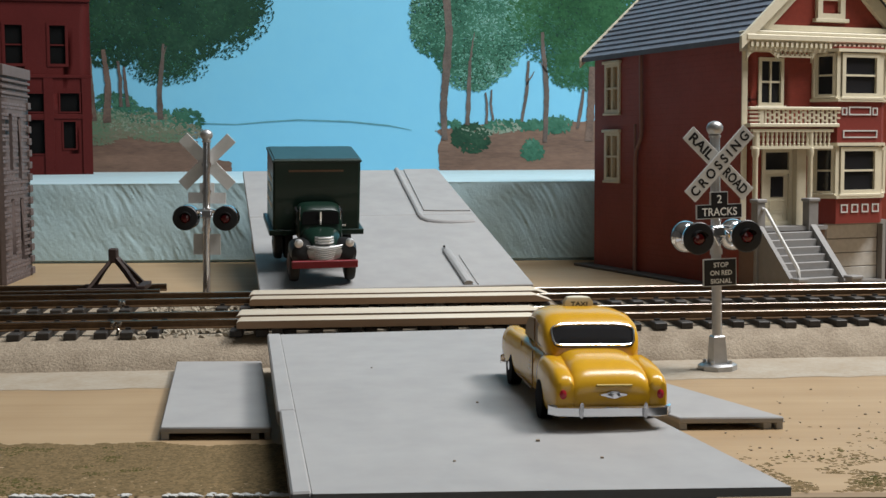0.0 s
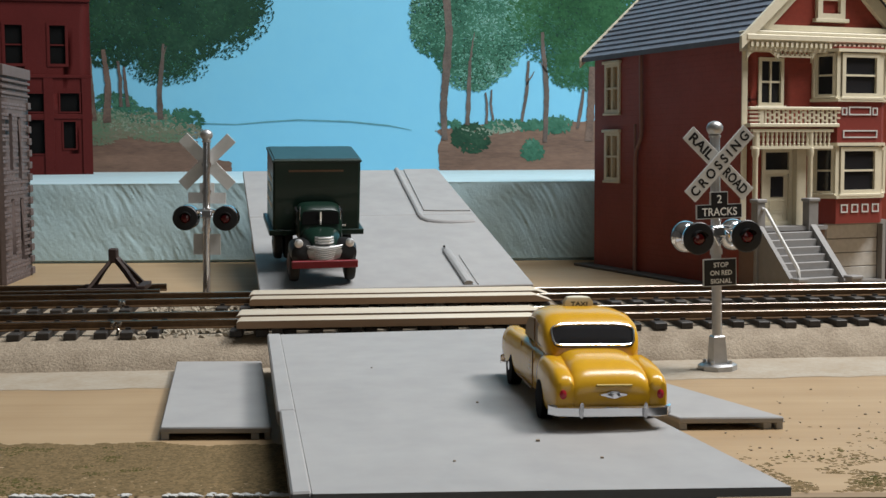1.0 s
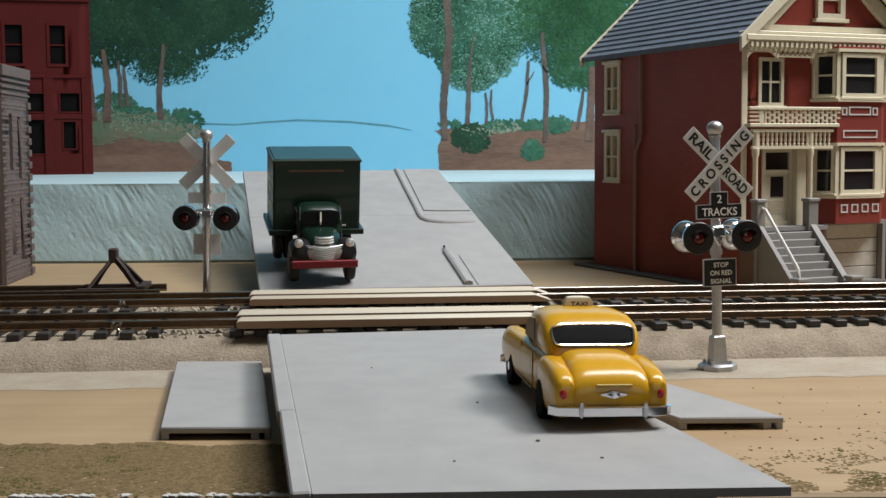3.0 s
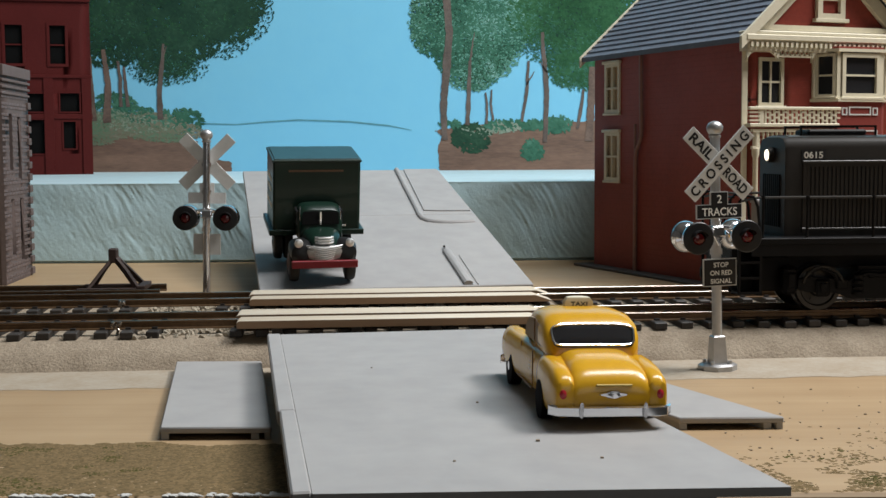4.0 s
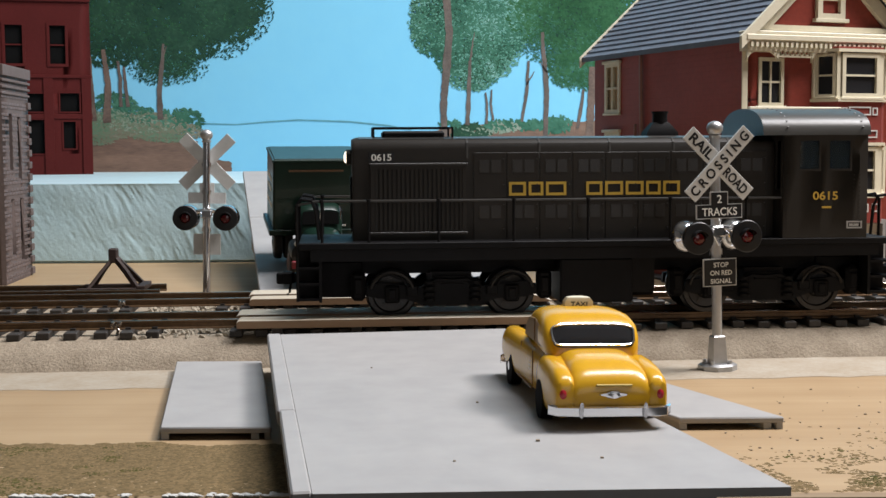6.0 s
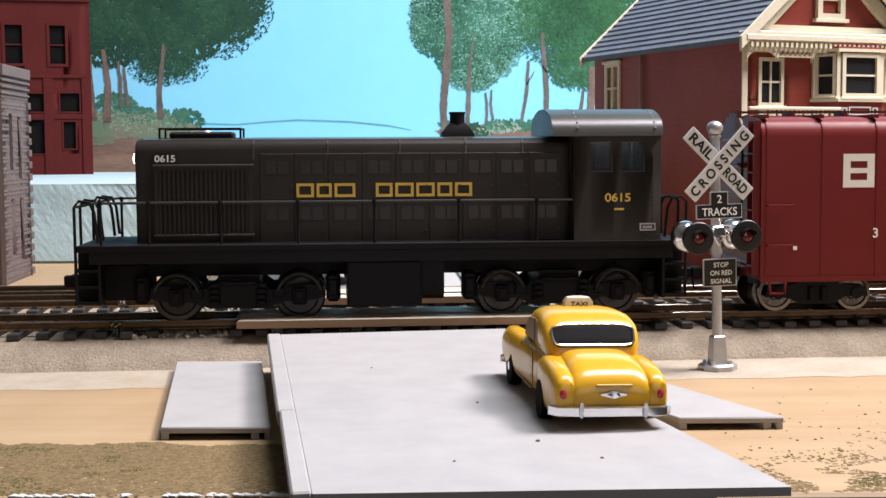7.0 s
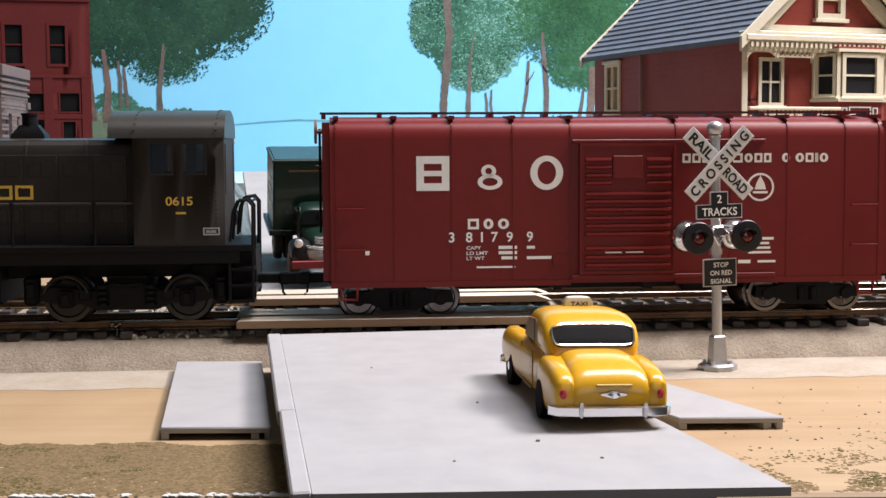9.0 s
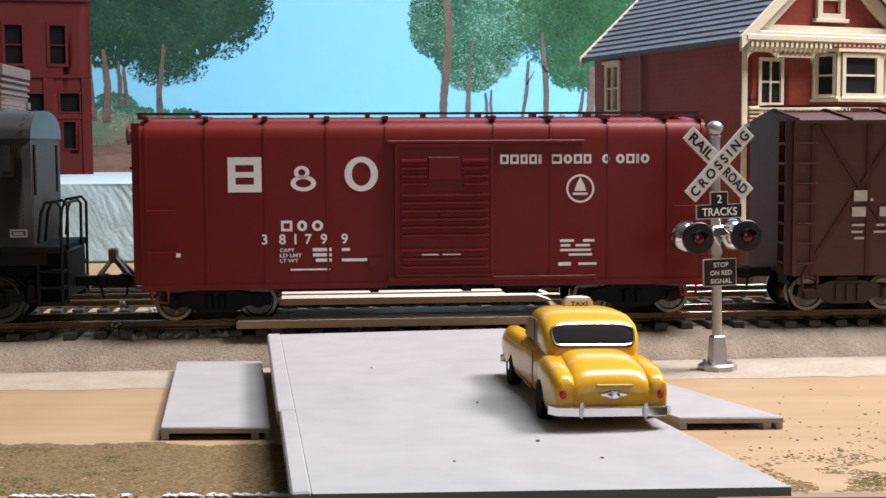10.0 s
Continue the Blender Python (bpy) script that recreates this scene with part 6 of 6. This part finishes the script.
            part("spring", bm, FRAME_BLACK, tr2)
            w = wheelset(root, cx + d * half, 8.2, dull=True)
            WHEELS.append((w, cx + d * half, 8.2))
    return root


def freight_truck(root, cx, half, r, frame_mat, style):
    bm = bmesh.new()
    for s in (-1, 1):
        y0, y1 = sorted((s * 13.6, s * 15.4))
        out = [(-half - 4.5, 5.2), (-half - 4, 8.8), (-half + 3, 9.2), (-6, 10.8), (6, 10.8), (half - 3, 9.2), (half + 4, 8.8), (half + 4.5, 5.2), (half - 4, 5.0), (6, 2.6), (-6, 2.6), (-half + 4, 5.0)]
        prism(bm, [(cx + a, b) for a, b in out], "y", y0, y1)
        if not style:
            for d in (-1, 1):
                cyl(bm, (cx + d * half, s * 15.2, 6.4), (cx + d * half, s * 16.4, 6.4), 2.0, seg=12)
            for k in range(2):
                cyl(bm, (cx - 2.2 + 4.4 * k, s * 15.9, 4.2), (cx - 2.2 + 4.4 * k, s * 15.9, 8.8), 1.3, seg=10)
        if style:
            for k in range(3):
                box(bm, cx - 5 + 4 * k, cx - 3 + 4 * k, min(s * 15.4, s * 16.4), max(s * 15.4, s * 16.4), 3.6, 9.6)
            for d in (-1, 1):
                box(bm, cx + d * half - 2.4, cx + d * half + 2.4, min(s * 15.4, s * 16.8), max(s * 15.4, s * 16.8), 4.4, 8.8, 0.5)
    box(bm, cx - 4, cx + 4, -14, 14, 6, 12)
    part("truck_frame", bm, frame_mat, root)
    for d in (-1, 1):
        w = wheelset(root, cx + d * half, r)
        WHEELS.append((w, cx + d * half, r))


def boxcar_body(root, material, side_mat, roof_mat, half_len, z0, flat_eave):
    if flat_eave:
        prof = [(-24.0, z0), (-24.0, 66.6), (-24.9, 67.0), (-24.9, 68.2), (0, 72.0), (24.9, 68.2), (24.9, 67.0), (24.0, 66.6), (24.0, z0)]
    else:
        prof = [(-24.0, z0), (-24.0, 62.4), (-23.6, 64.6), (-22.4, 66.8), (-20.2, 68.3), (-17, 69.0), (0, 70.2), (17, 69.0), (20.2, 68.3), (22.4, 66.8), (23.6, 64.6), (24.0, 62.4), (24.0, z0)]
    bm = bmesh.new()
    prism(bm, prof, "x", -half_len, half_len)
    return part("body", bm, side_mat, root), prof


def red_boxcar():
    root = thing("boxcar", "oxide red steel boxcar with white lettering and sliding door", "boxcar", track_pose(0, 11.2), group="freight cars")
    H = 96.9
    body, prof = boxcar_body(root, BOXCAR_RED, BOXCAR_RED, None, H, 12.3, False)
    up = lambda x, z: mpose(x, -24.3, z, 90, 0, 0)
    # riveted seams running up the side and over the roof
    for x in (-94.8, -74.9, -55.2, -34.2, -14.2, 22.8, 42.4, 62.5, 83.3, 95.6):
        bm = bmesh.new()
        ring = [(y * 1.004 + (-0.1 if y < 0 else 0.1), z + (0.35 if z > 60 else 0)) for y, z in prof]
        prism(bm, ring, "x", x - 0.35, x + 0.35)
        part("seam", bm, BOXCAR_RED, body)
        bm = bmesh.new()
        for s in (-1, 1):
            box(bm, x - 0.9, x + 0.9, min(s * 4, s * 22), max(s * 4, s * 22), 68.9, 70.2)
        part("roof_rib", bm, BOXCAR_RED, body)
    for x0, x1 in ((-H, -14.2), (22.8, H)):
        boxpart("side_sill", BOXCAR_RED, body, (x0, x1, -24.5, -23.9, 11.6, 13.4))
    boxpart("door_sill", BOXCAR_RED, body, (-14, 58, -25.2, -24.0, 13.6, 15.2), 0.2)
    boxpart("door_track", BOXCAR_RED, body, (-14, 54, -25.2, -24.0, 60.6, 61.8), 0.2)
    # door with pressed ribs
    bm = bmesh.new()
    box(bm, -10.6, 21.8, -25.0, -24.0, 15.4, 60.5, 0.3)
    door = part("door", bm, BOXCAR_RED, root, "ribbed steel sliding door")
    bm = bmesh.new()
    frame_of(bm, -11.4, 22.4, 15.3, 60.6, 1.1, -25.4, -24.6)
    part("door_frame", bm, BOXCAR_RED, door)
    rb = bmesh.new()
    prism(rb, [(-25.9, -0.35), (-25.0, -1.0), (-25.0, 0.6), (-25.7, 0.35)], "x", -9.4, 20.4)
    rbm = mesh_of("door_rib", rb, BOXCAR_RED)
    for z in (18.6, 21.4, 24.4, 29.4, 32.2, 34.9, 37.8, 40.6, 43.2):
        ob = new("door_rib", rbm)
        ob.parent = door
        ob.matrix_basis = mpose(0, 0, z)
    rb = bmesh.new()
    prism(rb, [(-25.9, -0.35), (-25.0, -1.0), (-25.0, 0.6), (-25.7, 0.35)], "x", -9.4, -0.4)
    prism(rb, [(-25.9, -0.35), (-25.0, -1.0), (-25.0, 0.6), (-25.7, 0.35)], "x", 12.0, 20.4)
    rbm = mesh_of("door_rib", rb, BOXCAR_RED)
    for z in (47.0, 49.6, 52.4, 55.0):
        ob = new("door_rib", rbm)
        ob.parent = door
        ob.matrix_basis = mpose(0, 0, z)
    boxpart("placard_board", BOXCAR_RED, door, (0, 10.6, -25.7, -24.9, 48.4, 56.2), 0.2)
    boxpart("door_latch", BOXCAR_RED, door, (3.6, 7.4, -25.7, -24.9, 36.0, 37.2), 0.2)
    boxpart("placard_board", BOXCAR_RED, body, (-20.5, -16.6, -24.5, -24.0, 18.6, 22.2))
    # roof walk
    bm = bmesh.new()
    for y in (-4.2, -1.4, 1.4):
        box(bm, -H - 3.4, H + 3.4, y, y + 2.4, 71.2, 71.9)
    part("running_board", bm, mat("dark_roof_walk", (0.05, 0.014, 0.013), 0.6), root)
    for x in [-99 + 19.8 * i for i in range(11)]:
        boxpart("walk_bracket", BOXCAR_RED, root, (x - 0.8, x + 0.8, -4.6, 4.4, 69.6, 71.2))
    for x0, x1 in ((82, 100),):
        boxpart("lateral_board", BOXCAR_RED, root, (x0, x0 + 9, -18, -4.6, 70.6, 71.3))
    # ends: ribs, ladders, brake wheel
    for d in (-1, 1):
        rb = bmesh.new()
        prism(rb, [(d * (H - 0.3), -1.4), (d * (H + 0.7), 0), (d * (H - 0.3), 1.4)], "y", -21, 21)
        rbm = mesh_of("end_rib", rb, BOXCAR_RED)
        for i in range(10):
            ob = new("end_rib", rbm)
            ob.parent = body
            ob.matrix_basis = mpose(0, 0, 17 + 4.9 * i)
        bm = bmesh.new()
        for y in (-22.6, -16.6):
            box(bm, min(d * H, d * (H + 2.6)), max(d * H, d * (H + 2.6)), y - 0.3, y + 0.3, 14, 68)
        for i in range(8):
            tube(bm, [(d * (H + 2.4), -22.6, 17 + 6.6 * i), (d * (H + 2.4), -16.6, 17 + 6.6 * i)], 0.35)
        part("ladder", bm, BOXCAR_RED, root)
        bm = bmesh.new()
        tube(bm, [(d * (H - 9), -24.4, 11.8), (d * (H - 8.6), -24.4, 7.6), (d * (H - 3.6), -24.4, 7.6), (d * (H - 3.2), -24.4, 11.8)], 0.55)
        part("stirrup", bm, BOXCAR_RED, root)
        coupler(root, d * (H - 1), d)
    bm = bmesh.new()
    turned(bm, (-H + 1, -13, 65), (-1, 0, 0), [(0, 0.8), (5.2, 0.8), (5.4, 4.2), (6.2, 4.2), (6.3, 3.2), (5.8, 0.6)], 20)
    part("brake_wheel", bm, mat("rust_wheel", (0.16, 0.07, 0.04), 0.6), root)
    bm = bmesh.new()
    cyl(bm, (-H - 3.4, -13, 53), (-H - 3.4, -13, 66), 0.45, seg=8)
    cyl(bm, (-H - 3.4, -13, 30), (-H - 3.4, -13, 52.4), 0.45, seg=8)
    part("brake_staff", bm, FRAME_BLACK, root)
    for d in (-1, 1):
        for z in (24.5, 38.5):
            bm = bmesh.new()
            x0, x1 = d * (H - 2.2), d * (H - 11.5)
            tube(bm, [(x0, -24.1, z), (x0, -25.0, z + 0.1), (x1, -25.0, z + 0.1), (x1, -24.1, z)], 0.28)
            part("grab_iron", bm, BOXCAR_RED, body)
    boxpart("brake_platform", BOXCAR_RED, root, (-H - 5, -H, -12, 2, 52.4, 53.2))
    # underframe
    boxpart("centre_sill", FRAME_BLACK, root, (-92, 92, -5, 5, 8.6, 12.2))
    boxpart("air_tank", FRAME_BLACK, root, (26, 40, -18, -8, 8.2, 12.2), 1.5)
    for x in (-20, 12):
        boxpart("cross_bearer", FRAME_BLACK, root, (x, x + 3, -22, 22, 9.8, 12.2))
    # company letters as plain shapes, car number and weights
    shapes_row(body, [11.3], -67.6, 44.6, 56.4, -24.05, 1, 2.6, WHITE_INK)
    boxpart("painted_mark", WHITE_INK, body, (-65.0, -58.9, -24.17, -24.0, 49.6, 51.4))
    shapes_row(body, [8.6], -46.6, 44.8, 50.2, -24.05, 1, 1.3, WHITE_INK, (0,))
    shapes_row(body, [5.2], -45.4, 49.0, 53.4, -24.05, 1, 1.1, WHITE_INK, (0,))
    shapes_row(body, [11.4], -28.4, 44.6, 56.4, -24.05, 1, 1.9, WHITE_INK, (0,))
    shapes_row(body, [3.8, 3.4, 3.8], -50.0, 31.3, 34.9, -24.05, 1.6, 0.85, WHITE_INK, (1, 2))
    for ch, x in zip("381799", (-55.6, -49.6, -45.2, -40.8, -35.6, -28.6)):
        flip = pose(0, 0, 0, 0, 0, 180 if ch == "9" else 0)
        lettering("6" if ch == "9" else ch, 3.5, WHITE_INK, body, mpose(x, -24.42, 28.6, 90, 0, 0) @ flip, bold=0.02, name="number")
    for word, x, z, w in (("CAPY", -48.0, 24.9, 5.0), ("LD LMT", -46.8, 23.1, 7.4), ("LT WT", -47.4, 21.3, 6.2)):
        lettering(word, 1.2, WHITE_INK, body, up(x, z), w, 0.02, name="small_print")
    bars(body, [(-39.4, -33.0, 24.4, 25.5), (-39.4, -33.0, 22.6, 23.7), (-38.4, -33.0, 20.8, 21.9), (-29.6, -26.8, 24.4, 25.4), (-29.6, -21.0, 20.8, 21.8), (-47.0, -33.6, 17.9, 18.5), (-85.2, -83.8, 22.8, 24.2)], -24.05, WHITE_INK)
    bars(body, [(45.6, 50.4, 26.6, 27.5), (53.6, 57.6, 26.6, 27.5), (45.8, 49.2, 25, 25.8), (51, 56, 25, 25.8), (45.6, 56.4, 23.4, 24.2), (48.6, 56.8, 21.8, 22.6), (45.0, 49.4, 18.4, 19.6), (52, 58.4, 18.6, 19.4)], -24.05, WHITE_INK)
    bars(door, [(-2.4, 3.4, 22.6, 23.1), (4.8, 11.0, 22.6, 23.1)], -25.1, WHITE_INK)
    shapes_row(body, [2.9, 2.9, 2.4, 2.6, 1.0, -2.0, 3.8, 3.0, 2.8, 2.6, -2.6, 2.8, -0.8, 3.0, 2.8, 1.0, 3.0], 24.8, 53.6, 56.8, -24.05, 0.62, 0.75, WHITE_INK, (7, 11, 13, 16))
    bm = bmesh.new()
    oval(bm, 52.6, 45.0, 4.9, 4.9, 0.7, 0.7, -24.16, -24.0)
    box(bm, 50.0, 55.2, -24.16, -24.0, 42.8, 43.6)
    prism(bm, [(50.6, 44.2), (54.6, 44.2), (54.0, 46.4), (52.9, 48.4), (52.6, 49.2), (52.3, 48.4), (51.2, 46.4)], "y", -24.16, -24.0)
    part("painted_mark", bm, WHITE_INK, body)
    for cx in (-73, 73):
        freight_truck(root, cx, 14.4, 6.4, FRAME_BLACK, False)
    return root


def brown_boxcar():
    root = thing("boxcar", "dark brown wood-sheathed boxcar with steel truss braces", "boxcar", track_pose(0, 11.2), group="freight cars")
    H = 97.0
    body, prof = boxcar_body(root, BROWN_PLAIN, BOXCAR_BROWN, None, H, 13.6, True)
    for x in (-90 + 20 * i for i in range(10)):
        bm = bmesh.new()
        box(bm, x - 0.8, x + 0.8, -24.5, 24.5, 13.6, 66.4)
        part("post", bm, BROWN_PLAIN, body)
    for x, d in ((-94, 1), (-54, -1), (54, 1), (94, -1)):
        bm = bmesh.new()
        prism(bm, [(x, 14), (x + 2, 14), (x + d * 34 + 2, 66), (x + d * 34, 66)], "y", -24.6, -24.0)
        part("brace", bm, BROWN_PLAIN, body)
    for x in [-96 + 19.2 * i for i in range(11)]:
        bm = bmesh.new()
        prism(bm, [(-24.9, 68.2), (0, 72.0), (24.9, 68.2), (24.9, 69.0), (0, 72.9), (-24.9, 69.0)], "x", x - 0.5, x + 0.5)
        part("roof_rib", bm, BROWN_PLAIN, body)
    bm = bmesh.new()
    for y in (-4.2, -1.4, 1.4):
        box(bm, -H - 3.4, H + 3.4, y, y + 2.4, 73.4, 74.1)
    part("running_board", bm, BROWN_PLAIN, root)
    boxpart("door", BROWN_PLAIN, root, (-14, 18, -25.2, -24, 15, 64), 0.3)
    for d in (-1, 1):
        bm = bmesh.new()
        for y in (-22.6, -15.6):
            box(bm, min(d * H, d * (H + 2.6)), max(d * H, d * (H + 2.6)), y - 0.35, y + 0.35, 14, 68)
        for i in range(7):
            tube(bm, [(d * (H + 2.4), -22.6, 18 + 7 * i), (d * (H + 2.4), -15.6, 18 + 7 * i)], 0.5)
            tube(bm, [(d * (H - 1.5), -25.0, 18 + 7 * i), (d * (H - 8), -25.0, 18 + 7 * i)], 0.35)
        part("ladder", bm, BROWN_PLAIN, root)
        bm = bmesh.new()
        tube(bm, [(d * (H - 9), -24.4, 13.6), (d * (H - 8.6), -24.4, 8.6), (d * (H - 3.6), -24.4, 8.6), (d * (H - 3.2), -24.4, 13.6)], 0.55)
        part("stirrup", bm, BROWN_PLAIN, root)
        coupler(root, d * (H - 1), d)
    boxpart("centre_sill", FRAME_BLACK, root, (-92, 92, -5, 5, 8.6, 13.5))
    bars(body, [(-75.4, -70.6, 39.8, 43.6), (-69.4, -68.4, 39.8, 40.8), (-76, -71, 34.4, 37.8), (-66, -61, 34.4, 37.8), (-76, -71.4, 31.0, 31.8), (-67, -64, 31.0, 31.8), (-76, -72, 28.6, 29.4), (-75, -71.6, 26.4, 27.2), (-68, -63, 28.6, 29.4)], -24.7,
         mat("dim_white_ink", (0.5, 0.46, 0.42), 0.7))
    tan = mat("truck_brown", (0.045, 0.024, 0.018), 0.6)
    for cx in (-73, 73):
        freight_truck(root, cx, 14.4, 6.4, tan, True)
    return root


victorian_house()
red_building()
grey_building()
crossing_signal("silver crossing signal with lettered crossbuck and red lamps", mpose(90.2, -33.5, -14, 0, -1.4, 13))
crossing_signal("silver crossing signal seen from its blank back", mpose(-101.7, 97, -14, 0, -1.1, 184), rear=True)
track_bumper()
feeder_joint(-113.5, 0)
feeder_joint(-122.5, 64.5)
taxi()
truck()
LOCOMOTIVE = loco()
LOCO_WHEELS, WHEELS = WHEELS, []
RED_CAR = red_boxcar()
RED_WHEELS, WHEELS = WHEELS, []
BROWN_CAR = brown_boxcar()
BROWN_WHEELS = WHEELS


# ---- what moves ----
def motions():
    # places of the locomotive along the track, in mm, by seconds; the cars follow on their couplers
    run = [(0, 521.0), (1.5, 404.0), (3.0, 287.0), (4.0, 207.8), (4.5, 169.6), (5.0, 130.6), (5.5, 91.4), (6.2, 38.6), (6.8, -6.2), (7.0, -20.4), (7.5, -58.4), (8.0, -96.7),
           (8.5, -131.4), (9.0, -170.3), (9.5, -203.5), (10.0, -233.9)]

    def at(t):
        for (t0, s0), (t1, s1) in zip(run, run[1:]):
            if t <= t1:
                return s0 + (s1 - s0) * (t - t0) / (t1 - t0)
        return run[-1][1]

    for car, gap, wheels in ((LOCOMOTIVE, 0, LOCO_WHEELS), (RED_CAR, 227.8, RED_WHEELS), (BROWN_CAR, 452.9, BROWN_WHEELS)):
        walk(car, [(t, track_pose(s + gap, 11.2)) for t, s in run])
        for ob, x, r in wheels:
            rows = []
            for k in range(101):
                t = k * 0.1
                rows.append((t, mpose(x, 0, r) @ pose(0, 0, 0, 0, math.degrees((at(t) - at(0)) / r), 0)))
            walk(ob, rows)


motions()
